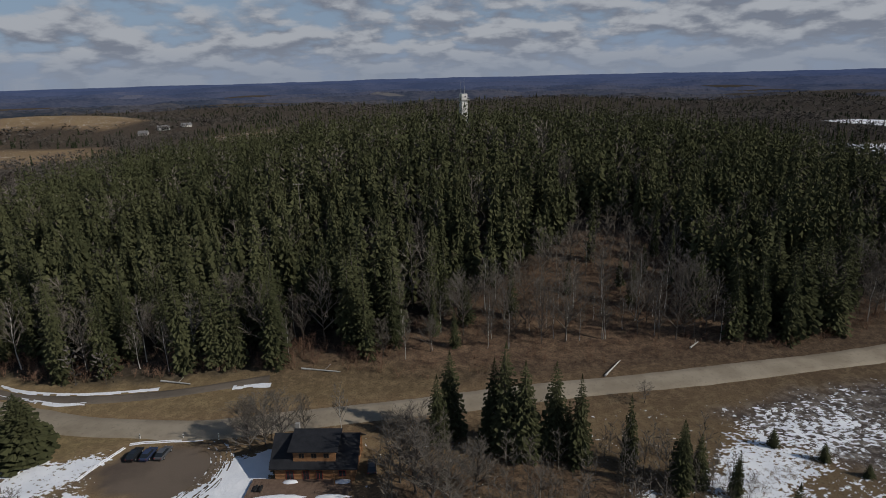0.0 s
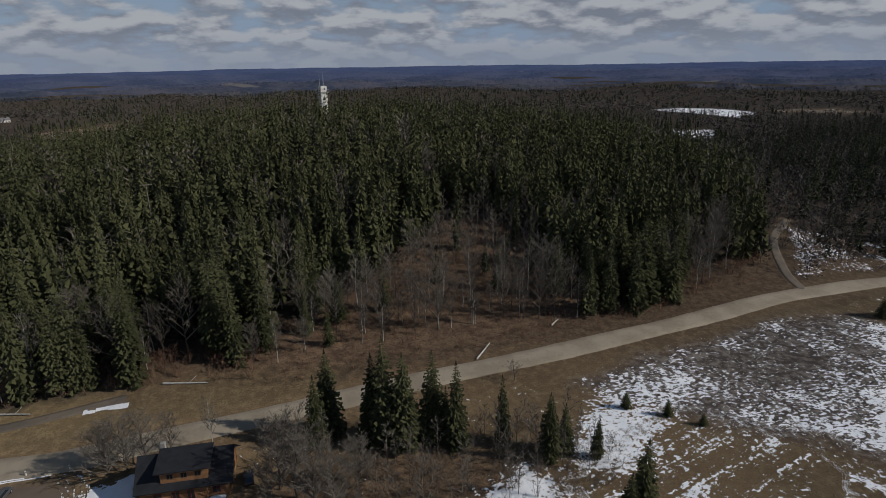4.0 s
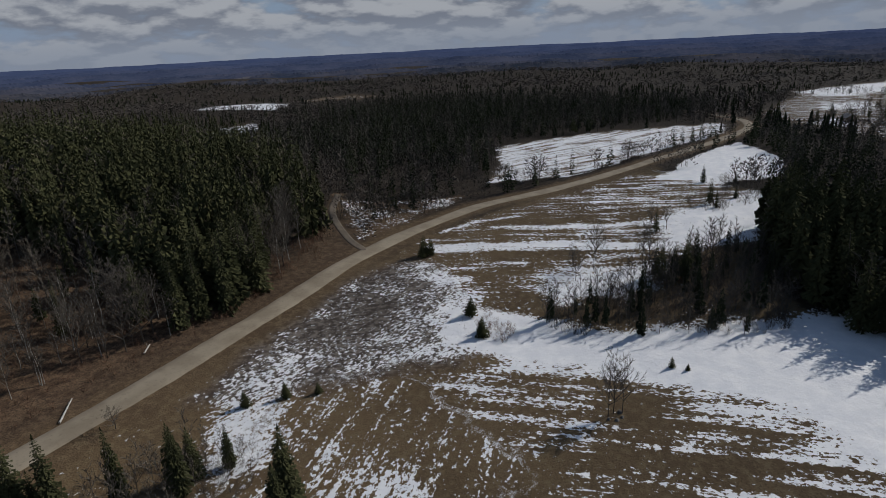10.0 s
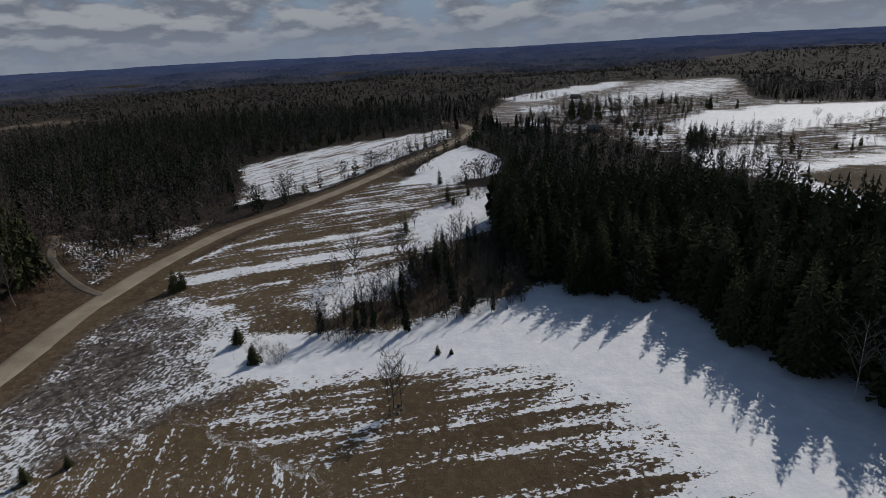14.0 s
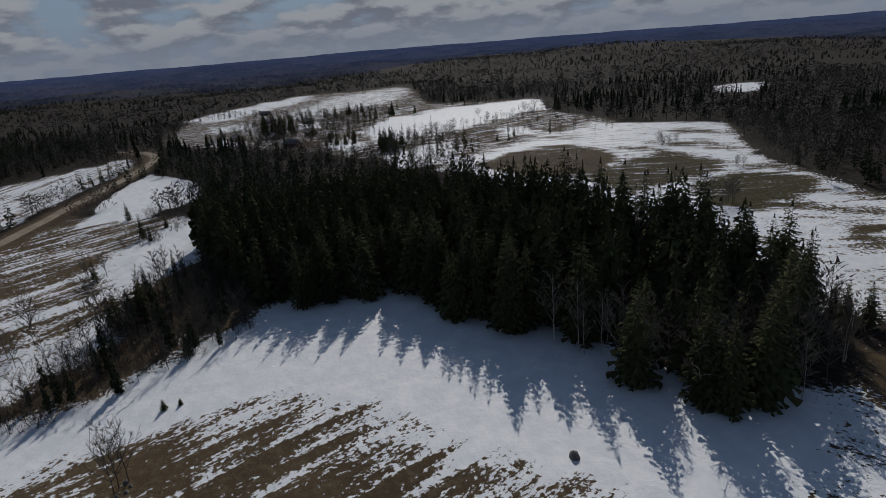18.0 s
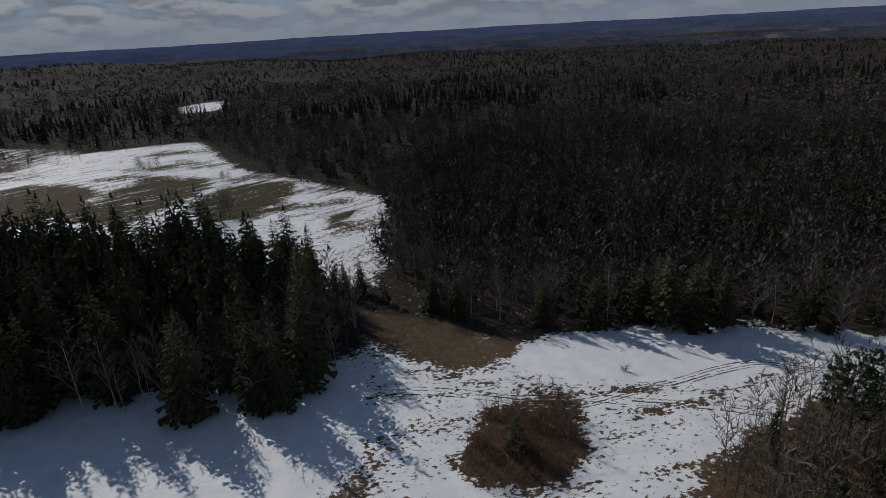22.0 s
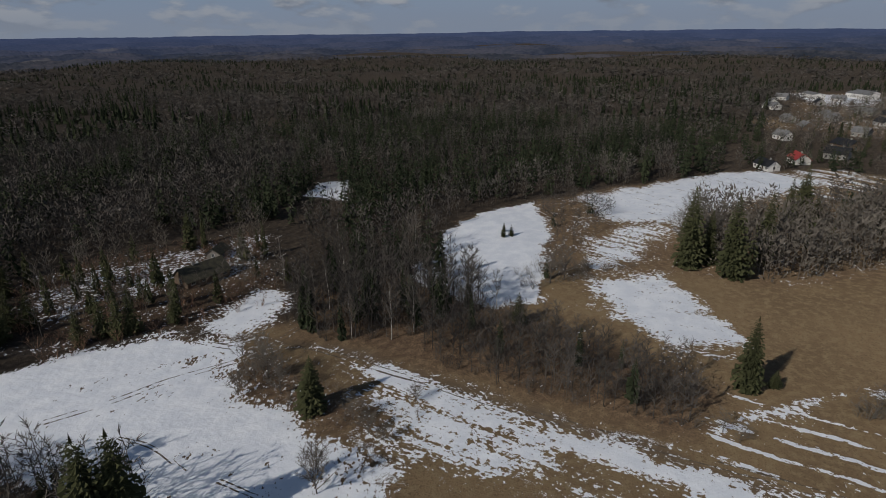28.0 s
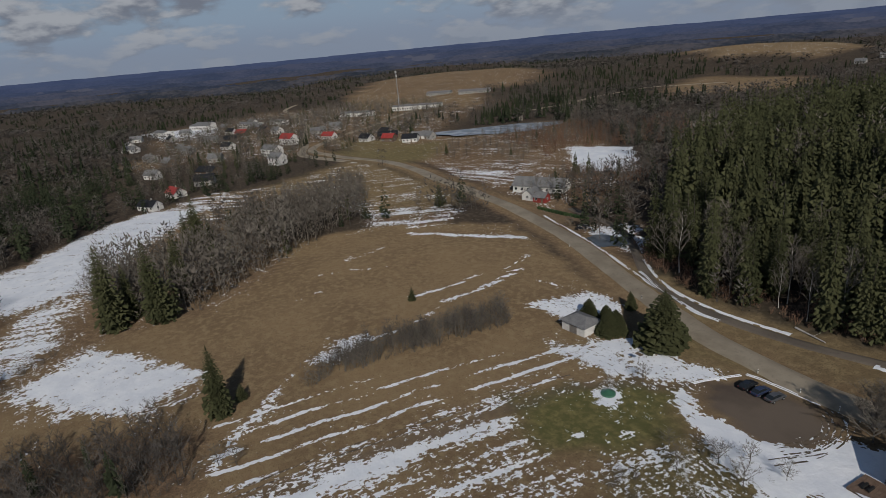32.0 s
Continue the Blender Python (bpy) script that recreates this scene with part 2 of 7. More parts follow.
# ---------------------------------------------------------------- the land
ROAD = [(-640, 330), (-560, 240), (-480, 150), (-420, 142), (-358, 161), (-321, 161), (-277, 156), (-233, 153), (-192, 148), (-154, 139), (-112, 124), (-84, 115), (-66, 112.5), (-51, 111.5),
        (-29, 114), (-4, 117.5), (22, 121.5), (43, 124.5), (80, 130), (115, 136.5), (148, 143), (182, 146), (223, 145), (256, 133), (300, 118), (349, 106), (410, 92),
        (489, 78), (530, 77), (580, 98), (640, 150)]
TRACK = [(-190, 168), (-150, 158), (-114, 131.5), (-91, 124.8), (-68, 125.3), (-43, 130)]
TRACK_W = [(-48, -170), (-72, -140), (-92, -112), (-98, -88), (-99, -70), (-97, -40), (-94, -10), (-91, 25), (-87, 58), (-83, 80), (-68, 96)]
TRACK_N = [(152, 145), (158, 160), (176, 186), (200, 206)]
road_pts = spline(ROAD, 5.0)


def dome(x, y, cx, cy, rx, ry, h):
    return h * ease(1 - np.hypot((x - cx) / rx, (y - cy) / ry), 0.0, 0.95)


def hgt(x, y):
    """Height of the land, for arrays or single values."""
    x, y = np.asarray(x, float), np.asarray(y, float)
    r = np.hypot(x, y)
    hills = dome(x, y, 25, 330, 330, 235, 34) + dome(x, y, -900, 560, 420, 300, 16) + dome(x, y, -640, 950, 330, 300, 24) + dome(x, y, 1500, -900, 900, 700, 30)
    roll = waves(x, y, 3, 900) * 9 * ease(r, 350, 1500) + waves(x, y, 5, 130) * 0.9 * ease(r, 30, 200)
    far = waves(x, y, 17, 800) * 4 * ease(r, 1000, 1500) + waves(x, y, 11, 2600) * 6 * ease(r, 1800, 4000) - 12 * ease(r, 2200, 4500)
    return hills + roll + far


def height(x, y):
    return float(hgt(x, y))


def grid_axis():
    v, step, out = 0.0, 1.75, [0.0]
    while v < 4900:
        if v > 250:
            step *= 1.07
        v += step
        out.append(v)
    return np.array([-a for a in out[:0:-1]] + out)


class Cover:
    """What lies on the land: outlines are laid one over another, each with its own amounts."""

    def __init__(self, x, y):
        self.x, self.y = x, y
        # outlines wander a little, as thaw leaves them
        self.u = x + 2.2 * waves(x, y, 41, 22) + 1.1 * waves(x, y, 43, 7)
        self.w = y + 2.2 * waves(x, y, 47, 22) + 1.1 * waves(x, y, 53, 7)
        z = np.zeros(x.shape)
        self.a = {"snow": z + 0.34, "tan": z.copy(), "wood": z + 1.0, "green": z.copy(), "mud": z.copy(), "marsh": z.copy(), "stripe": z.copy(),
                  "furrow": z.copy(), "row": x.copy(), "along": y.copy()}
        r = np.hypot(x, y)
        self.a["snow"] = 0.14 - 0.5 * ease(r, 170, 330)
        self.a["snow"] = np.where(sdist(x, y, [(-150, 150), (-120, 132), (0, 132), (110, 140), (200, 200), (260, 340), (200, 520), (-100, 520), (-230, 420)]) < 0, -0.3, self.a["snow"])

    def lay(self, poly, feather=3.0, angle=None, **amounts):
        d = sdist(self.u, self.w, poly)
        w = 1 - ease(d, -1.6 * feather, 1.6 * feather)
        inner = 1 - ease(d, -1.6 * feather, 0.0)
        for k, v in amounts.items():
            f = inner if k == "wood" else w
            self.a[k] = self.a[k] * (1 - f) + v * f
        if angle is not None:
            m, c, s = d < feather, math.cos(radians(angle)), math.sin(radians(angle))
            self.a["along"] = np.where(m, self.x * c + self.y * s, self.a["along"])
            self.a["row"] = np.where(m, -self.x * s + self.y * c, self.a["row"])

    def line(self, pts, half, feather=1.5, **amounts):
        w = 1 - ease(line_dist(self.u * 0.5 + self.x * 0.5, self.w * 0.5 + self.y * 0.5, pts), half - feather, half + feather)
        for k, v in amounts.items():
            self.a[k] = self.a[k] * (1 - w) + v * w


FIELD = dict(wood=0.0, tan=1.0, marsh=0.0)
BRUSH = dict(wood=0.0, tan=0.25, snow=0.05, stripe=0.0, marsh=0.0)
WHITE = dict(wood=0.0, snow=1.45, stripe=0.0, marsh=0.0, tan=0.8)


def cover(x, y):
    c = Cover(x, y)
    # open land round the camera
    c.lay([(-230, 100), (-190, 140), (-112, 118), (-50, 108), (20, 118), (115, 133), (182, 142), (256, 129), (349, 100), (306, 29), (219, 25), (178, 5), (162, -33),
           (103, -64), (75, -80), (76, -110), (90, -126), (36, -122), (-9, -143), (-60, -137), (-95, -115), (-130, -85), (-200, -80), (-250, 0)], 4, 0, snow=0.15, stripe=0.2, **FIELD)
    # stubble to the east with thin rows of snow
    c.lay([(73, 95), (92, 81), (113, 56), (120, 32), (121, 6), (113, -12), (95, -14), (78, -40), (40, -50), (0, -40), (0, 40), (40, 85), (56, 88)], 4, 112, snow=0.32, stripe=1.1, **FIELD)
    c.lay([(73, 95), (90, 78), (75, 40), (50, 50), (46, 82)], 3, 20, snow=0.30, stripe=1.0, **FIELD)
    # wet meadow beside the road
    c.lay([(58, 112), (90, 121), (125, 128), (152, 127), (154, 115), (130, 82), (118, 68), (103, 74), (81, 90), (66, 101)], 3, snow=0.44, tan=0.0, wood=0.0, marsh=1.0, stripe=0.0)
    c.lay([(84, 118), (125, 127), (148, 125), (143, 112), (118, 100), (95, 100)], 6, snow=0.30, marsh=1.0)
    c.lay([(44, 92), (62, 107), (72, 99), (62, 86), (50, 80)], 2.5, snow=0.62, stripe=0.0, **FIELD)
    # deep snow along the scrub and before the dark grove
    c.lay([(112, 72), (131, 78), (137, 40), (167, 5), (180, -5), (175, -22), (162, -40), (138, -56), (113, -70), (90, -75), (76, -95), (60, -100), (52, -88), (58, -55), (85, -32), (106, -18),
           (123, 4), (119, 30)], 6, **WHITE)
    c.lay([(119, 22), (123, 2), (106, -20), (85, -34), (70, -50), (62, -42), (80, -22), (98, -10), (110, 4), (112, 20)], 6, 112, snow=0.62, stripe=0.9)
    c.lay([(120, 70), (133, 82), (128, 92), (112, 80)], 3, **WHITE)
    # upper stubble, towards the bend
    c.lay([(168, 136), (224, 136), (284, 118), (338, 88), (306, 29), (259, 31), (201, 42), (175, 58), (140, 72), (137, 86), (154, 112)], 4, 122, snow=0.25, stripe=0.75, **FIELD)
    c.lay([(201, 110), (227, 80), (232, 58), (215, 52), (200, 72), (184, 100)], 4, 122, snow=0.44, stripe=1.0, **FIELD)
    c.line([(203, 119), (218, 92), (233, 71), (244, 56)], 2.2, 2.0, snow=0.78, stripe=0.7)
    c.line([(168, 126), (183, 102), (198, 77), (209, 53)], 4.2, 3.0, snow=0.80, stripe=0.8)
    c.line([(185, 136), (210, 130), (222, 119)], 1.2, 1.2, snow=0.8)
    c.lay([(240, 120), (300, 105), (335, 85), (306, 30), (260, 62)], 6, 122, snow=0.40, stripe=1.0, **FIELD)
    c.lay([(209, 50), (239, 62), (262, 58), (306, 36), (275, 26), (246, 24), (224, 29)], 5, snow=0.95, stripe=0.3, **FIELD)
    c.lay([(154, 78), (174, 78), (188, 55), (196, 46), (170, 46), (144, 66)], 4, snow=0.74, stripe=0.3, **FIELD)
    for a, b in ((155, 105), (168, 92), (192, 63), (147, 100)):
        c.line([(a - 2, b + 3), (a + 2, b - 3)], 1.8, 2.0, snow=0.66)
    c.line([(146, 108), (140, 92), (128, 82)], 5.0, 4.0, snow=0.62)
    # white fields either side of the far road
    c.lay([(268, 165), (300, 130), (399, 108), (489, 84), (550, 96), (448, 189), (370, 223), (320, 185)], 4, 160, snow=0.66, stripe=1.25, **FIELD)
    c.lay([(318, 84), (388, 84), (452, 70), (397, 38), (347, 32), (322, 55)], 4, **WHITE)
    c.lay([(190, 203), (231, 174), (252, 157), (208, 155), (164, 148), (155, 161), (175, 185)], 4, snow=0.38, wood=0.0, tan=0.35, stripe=0.3)
    # far clearings
    c.lay([(367, 576), (437, 560), (353, 462), (320, 492)], 6, 30, snow=0.85, stripe=0.4, **FIELD)
    c.lay([(500, 800), (650, 860), (600, 690), (520, 640)], 8, **WHITE)
    c.lay([(682, 793), (763, 725), (738, 633), (698, 610), (625, 715)], 8, snow=0.3, **FIELD)
    c.lay([(560, 60), (601, 87), (829, 75), (977, 5), (1099, -122), (1052, -195), (1009, -274), (720, -215), (640, -325), (539, -285), (440, -295), (372, -264), (357, -183), (334, -126), (300, -100), (378, -75), (443, -43), (511, 21)], 8, 100, snow=0.34, stripe=0.9, wood=0.0, tan=0.35, marsh=0.0)
    c.lay([(795, -42), (999, -147), (1003, -268), (798, -192), (754, -123), (685, -60)], 8, 100, snow=0.62, stripe=0.9, **FIELD)
    c.lay([(532, -94), (607, -144), (630, -207), (651, -330), (554, -285), (520, -217), (476, -150), (478, -104)], 6, **WHITE)
    for cx, cy, q, amount in ((700, 20, 34, 0.85), (840, 35, 40, 0.8), (640, -60, 26, 0.8), (560, 20, 20, 0.75), (470, -70, 22, 0.8), (430, -200, 26, 0.7), (720, -110, 30, 0.2), (600, -20, 18, 0.15), (500, -40, 20, 0.2)):
        c.lay([(cx + q * (1 + 0.3 * math.sin(3 * a + cx)) * math.cos(a), cy + q * 0.6 * math.sin(a)) for a in np.linspace(0, 5.6, 9)], 7, snow=amount, stripe=0.3)
    c.lay([(396, -87), (423, -137), (347, -116), (350, -84)], 6, **WHITE)
    c.lay([(861, 90), (966, 29), (1121, -107), (996, -96), (820, 25)], 12, snow=0.8, stripe=0.2, **FIELD)
    c.lay([(564, -507), (550, -560), (490, -500), (500, -457)], 10, **WHITE)
    # rolling field beyond the grove
    c.lay([(340, -110), (373, -157), (425, -266), (358, -335), (251, -262), (196, -246), (132, -224), (113, -187), (92, -143), (110, -118), (200, -120)], 5, 65, snow=0.74, stripe=0.7, **FIELD)
    for cx, cy, rx, ry, amount in ((300, -255, 34, 9, 0.40), (338, -290, 20, 8, 0.42), (225, -245, 22, 6, 0.40), (170, -205, 26, 7, 0.36), (165, -235, 14, 5, 0.30), (128, -185, 12, 7, 0.38), (215, -140, 30, 7, 0.35), (385, -215, 18, 12, 0.5), (310, -225, 16, 6, 0.3)):
        c.lay([(cx + rx * math.cos(a) * 0.85 - ry * math.sin(a) * 0.5, cy + ry * math.sin(a) + rx * math.cos(a) * 0.5) for a in np.linspace(0, 5.6, 9)], 5, 65, snow=amount, stripe=0.8, tan=0.5, green=0.35)
    c.lay([(329, -124), (354, -160), (352, -198), (325, -208), (287, -195), (268, -166), (280, -138)], 4, 65, snow=0.08, stripe=0.8, **FIELD)
    c.lay([(266, -158), (283, -193), (291, -231), (256, -236), (238, -222), (230, -187), (222, -154)], 4, 65, snow=0.14, stripe=1.1, tan=0.35, green=0.6)
    c.lay([(217, -184), (231, -218), (218, -241), (196, -239), (182, -215), (174, -185), (190, -174)], 4, 65, snow=0.12, stripe=1.1, tan=0.35, green=0.75)
    c.lay([(151, -156), (144, -167), (132, -158), (132, -148)], 3, 65, snow=0.22, stripe=0.8, tan=0.5, green=0.5)
    c.lay([(135, -183), (143, -198), (140, -208), (135, -197)], 2, 65, snow=0.15, stripe=0.5, tan=0.5, green=0.5)
    # snow slope to the south
    c.lay([(71, -92), (76, -110), (52, -112), (33, -123), (9, -133), (-6, -141), (-30, -147), (-62, -138), (-89, -123), (-92, -101), (-79, -88), (-72, -70), (-71, -46), (-20, -30), (30, -40)], 3, 35,
          snow=0.70, stripe=0.5, tan=0.5, wood=0.0, marsh=0.0)
    c.lay([(50, -112), (33, -123), (-6, -141), (-30, -147), (-62, -138), (-89, -123), (-92, -106), (-60, -112), (-30, -122), (0, -118), (30, -108)], 4, snow=1.1, stripe=0.15, wood=0.0)
    c.lay([(-38, -112), (-60, -112), (-76, -90), (-70, -62), (-48, -60), (-44, -80)], 5, snow=0.95, stripe=0.2)
    for pts in ([(-60, -124), (-78, -110), (-86, -100)], [(-30, -128), (-60, -120), (-86, -106)], [(30, -96), (5, -102), (-15, -122), (-30, -140)], [(50, -92), (20, -104), (-4, -112), (-16, -124)], [(-46, -100), (-52, -86), (-60, -76)],
                [(-44, -74), (-58, -70), (-66, -60)], [(60, -98), (40, -100), (16, -106)], [(62, -88), (44, -94), (26, -104)]):
        c.line(pts, 0.5, 1.0, snow=0.42, mud=0.4)
    c.lay([(92, -131), (74, -122), (57, -119), (36, -121), (40, -112), (49, -102), (63, -106), (76, -111)], 3, snow=0.10, stripe=0.3, **FIELD)
    c.lay([(-3, -88), (-12, -102), (-22, -117), (-34, -122), (-37, -109), (-45, -76), (-41, -66), (-28, -62), (-6, -74)], 3, **BRUSH)
    c.lay([(36, -76), (37, -90), (26, -101), (19, -96), (16, -85), (20, -76), (30, -71)], 2, **BRUSH)
    c.lay([(-79, -96), (-91, -96), (-87, -79), (-83, -68), (-84, -58), (-84, -46), (-74, -50), (-74, -73), (-74, -84)], 2.5, snow=0.30, wood=0.0, tan=0.25, stripe=0.0)
    c.lay([(-86, -190), (-112, -194), (-165, -157), (-141, -137), (-123, -110), (-105, -100), (-90, -119), (-66, -148)], 5, snow=0.26, wood=0.5, tan=0.3, stripe=0.0)
    c.lay([(-87, -180), (-106, -180), (-138, -168), (-154, -153), (-133, -134), (-105, -149), (-80, -156)], 5, snow=0.44)
    c.lay([(-95, -120), (-118, -120), (-123, -111), (-114, -104), (-93, -106)], 3, snow=0.80, wood=0.0)
    # brown slope and meadows to the west
    c.lay([(-100, -95), (-122, -112), (-136, -108), (-150, -82), (-137, -54), (-130, -20), (-118, 5), (-98, 5), (-101, -40), (-101, -75)], 4, **BRUSH)
    c.lay([(-150, -84), (-204, -98), (-240, -80), (-275, -60), (-350, 5), (-355, 70), (-327, 75), (-205, 45), (-185, 20), (-168, -40)], 4, snow=0.22, wood=0.0, tan=0.5, stripe=0.4)
    c.lay([(-144, -83), (-163, -85), (-189, -92), (-214, -90), (-238, -78), (-202, -61), (-161, -50), (-146, -47), (-136, -54)], 3, **WHITE)
    c.lay([(-210, -177), (-230, -186), (-242, -176), (-209, -156)], 4, **WHITE)
    c.lay([(-166, -36), (-180, -14), (-176, 3), (-171, 23), (-159, 17), (-153, 9), (-138, 6), (-135, -6), (-138, -14), (-153, -28)], 4, 95, snow=0.84, stripe=0.7, **FIELD)
    c.lay([(-206, -43), (-223, -35), (-238, -15), (-225, -16), (-205, -26), (-179, -28), (-173, -37)], 3, 70, snow=0.62, stripe=0.9, **FIELD)
    c.lay([(-261, -60), (-290, -38), (-326, -14), (-350, 14), (-335, 40), (-283, 9), (-243, -12), (-231, -30), (-225, -40)], 4, 50, snow=0.84, stripe=0.6, **FIELD)
    c.lay([(-350, 14), (-372, 50), (-345, 75), (-300, 45), (-283, 9), (-335, 40)], 5, 50, snow=0.40, stripe=1.2, **FIELD)
    c.lay([(-181, -15), (-182, 21), (-205, 47), (-228, 72), (-206, 108), (-167, 126), (-131, 112), (-106, 82), (-118, 14), (-140, 12)], 3, 80, snow=-0.12, stripe=0.25, wood=0.0, tan=0.95, marsh=0.0)
    c.lay([(-122, 6), (-112, 53), (-101, 86), (-86, 82), (-90, 60), (-93, 22), (-95, 0)], 3, 84, snow=0.12, stripe=0.35, furrow=1.0, **FIELD)
    c.lay([(-94, -10), (-88, 55), (-66, 78), (-40, 60), (-30, 20), (-55, -30)], 3, 84, snow=0.34, stripe=0.6, furrow=0.35, **FIELD)
    c.lay([(-96, -26), (-92, 22), (-89, 62), (-84, 80), (-80, 76), (-84, 40), (-86, 0), (-88, -25)], 2, 84, snow=0.82, stripe=0.5, furrow=0.0, **FIELD)
    c.lay([(-94, -72), (-99, -62), (-94, -26), (-80, -20), (-70, -46)], 3, 84, snow=0.62, stripe=1.0, **FIELD)
    c.lay([(-133, 31), (-139, 40), (-135, 48), (-128, 42), (-128, 33)], 3, snow=0.75, stripe=0.0)
    c.line([(-131, 40), (-134, 62), (-139, 76)], 0.8, 1.2, snow=0.8)
    c.line([(-141, 76), (-143, 92), (-146, 108)], 1.3, 1.4, snow=0.9)
    c.line([(-155, 118), (-150, 104), (-128, 108)], 0.8, 1.5, snow=0.7)
    c.line([(-150, 70), (-152, 95)], 0.9, 1.2, snow=0.85)
    c.line([(-172, 40), (-176, 52)], 0.6, 1.2, snow=0.7)
    c.line([(-190, 52), (-180, 75)], 0.6, 1.2, snow=0.7)
    c.line([(-208, 98), (-190, 112), (-172, 128)], 1.4, 1.6, snow=0.85)
    c.line([(-205, 75), (-195, 66), (-200, 84)], 0.8, 1.5, snow=0.7)
    c.line([(-128, 26), (-116, 14), (-106, 4)], 1.5, 1.5, snow=0.6)
    # house yard, lawn, car park
    c.lay([(-90, 62), (-86, 74), (-80, 85), (-70, 91), (-60, 79), (-64, 66), (-70, 59), (-80, 56)], 2.0, snow=0.14, green=0.95, tan=0.4, stripe=0.0, furrow=0.0)
    for cx, cy, q in ((-72, 65, 1.6), (-77.5, 78.5, 2.6), (-81, 82, 1.3), (-68, 72, 0.9)):
        c.lay([(cx + 1.5 * q * math.cos(a), cy + q * math.sin(a)) for a in np.linspace(0, 5.5, 8)], 0.8, snow=0.9)
    c.lay([(-58, 83), (-49, 86), (-41, 82), (-42, 72), (-56, 58), (-62, 68)], 3, furrow=0.0, snow=0.40, green=0.6, tan=0.4, stripe=0.0)
    c.lay([(-125, 93), (-121, 112), (-105, 116), (-102, 108), (-112, 96)], 2, snow=0.75, stripe=0.0)
    c.lay([(-102, 84), (-95, 99), (-70, 107), (-69, 97), (-80, 86), (-92, 83)], 2, snow=0.72, stripe=0.0, green=0.2)
    c.lay([(-72, 93), (-62, 88), (-48, 92), (-41, 104), (-34, 104), (-32, 88), (-44, 79), (-57, 82)], 2, **WHITE)
    c.lay([(-90, 101), (-70, 108), (-50, 107), (-46, 112), (-66, 110.5), (-92, 112)], 1.5, snow=0.0, green=0.35, tan=0.6, stripe=0.0)
    c.lay([(-70.5, 95.5), (-66, 105), (-50, 105.5), (-46, 104), (-46.5, 95), (-53, 90.5), (-62, 92)], 0.8, snow=0.02, mud=1.0, green=0.0, stripe=0.0)
    c.lay([(-33, 92), (-14, 94), (20, 102), (42, 84), (20, 70), (-10, 74), (-30, 82)], 4, **BRUSH)
    c.lay([(22, 80), (34, 88), (40, 80), (30, 72)], 3, snow=0.75, stripe=0.0)
    c.lay([(5, 62), (24, 74), (30, 62), (14, 52)], 3, snow=0.6, stripe=0.0)
    # village land to the west
    c.lay([(-190, 150), (-233, 158), (-321, 170), (-358, 172), (-430, 170), (-470, 220), (-400, 340), (-300, 300), (-215, 240), (-180, 180)], 6, 40, snow=0.25, wood=0.0, tan=0.45, stripe=0.4)
    c.lay([(-350, 60), (-385, 136), (-420, 138), (-358, 155), (-277, 151), (-233, 146), (-225, 110), (-279, 83), (-322, 70)], 5, 60, snow=0.24, stripe=0.8, tan=0.9, wood=0.0, green=0.15)
    c.lay([(-273, 100), (-223, 138), (-205, 118), (-228, 86)], 6, 60, snow=0.46, stripe=1.0, wood=0.0)
    c.lay([(-435, 150), (-399, 232), (-345, 182), (-352, 166), (-400, 148)], 5, snow=0.08, wood=0.0, green=0.55, tan=0.7)
    c.lay([(-312, 172), (-278, 215), (-244, 185), (-277, 160)], 4, 20, snow=0.42, wood=0.0, tan=0.3, stripe=1.0)
    c.lay([(-294, 262), (-262, 282), (-212, 231), (-239, 220)], 4, **WHITE)
    c.lay([(-176, 150), (-150, 170), (-128, 148), (-144, 134), (-160, 140)], 3, snow=0.6, wood=0.0, tan=0.4)
    c.lay([(-200, 150), (-190, 169), (-172, 160), (-156, 140), (-179, 144)], 2, snow=0.05, wood=0.0, mud=0.35, tan=0.5)
    c.lay([(-500, 20), (-700, 20), (-900, 200), (-760, 420), (-600, 440), (-440, 260), (-430, 120)], 25, snow=0.30, wood=0.1, tan=0.55)
    c.lay([(-899, 329), (-1075, 453), (-1150, 560), (-1000, 580), (-832, 515), (-724, 490), (-562, 375), (-592, 335), (-641, 301), (-664, 268)], 10, snow=0.2, wood=0.0, tan=0.8, stripe=0.3)
    c.lay([(-792, 34), (-799, 53), (-814, 100), (-757, 131), (-685, 99), (-677, 59)], 8, snow=0.66, wood=0.0, tan=0.5)
    c.lay([(-545, -6), (-571, 29), (-510, 45), (-481, 15)], 8, snow=0.25, wood=0.0, tan=0.9)
    c.lay([(-491, 175), (-449, 209), (-471, 253), (-402, 186), (-421, 157)], 6, snow=0.2, wood=0.0, tan=0.7, green=0.4)
    c.lay([(-1120, 500), (-1000, 700), (-760, 640), (-640, 520), (-740, 400), (-900, 370)], 15, snow=0.16, wood=0.0, tan=0.6, stripe=0.2)
    c.lay([(-489, 552), (-540, 720), (-380, 690), (-321, 616), (-412, 505)], 10, snow=0.12, wood=0.0, tan=0.85)
    c.lay([(-791, 900), (-880, 1100), (-760, 1170), (-450, 1000), (-460, 850), (-600, 800)], 14, snow=0.2, wood=0.0, tan=1.0)
    c.lay([(-320, 760), (-250, 900), (-180, 840), (-230, 700)], 10, snow=0.3, wood=0.2, tan=0.6)
    # verges
    c.line(road_pts[::2], 8.5, 3.0, snow=-0.1, wood=0.0, tan=0.75, marsh=0.0, stripe=0.0)
    c.lay([(-130, 132), (-90, 116), (-40, 118), (0, 124), (10, 132), (-40, 136), (-68, 134), (-91, 133), (-114, 139)], 3, snow=-0.15, wood=0.0, tan=0.8, green=0.2, stripe=0.0)
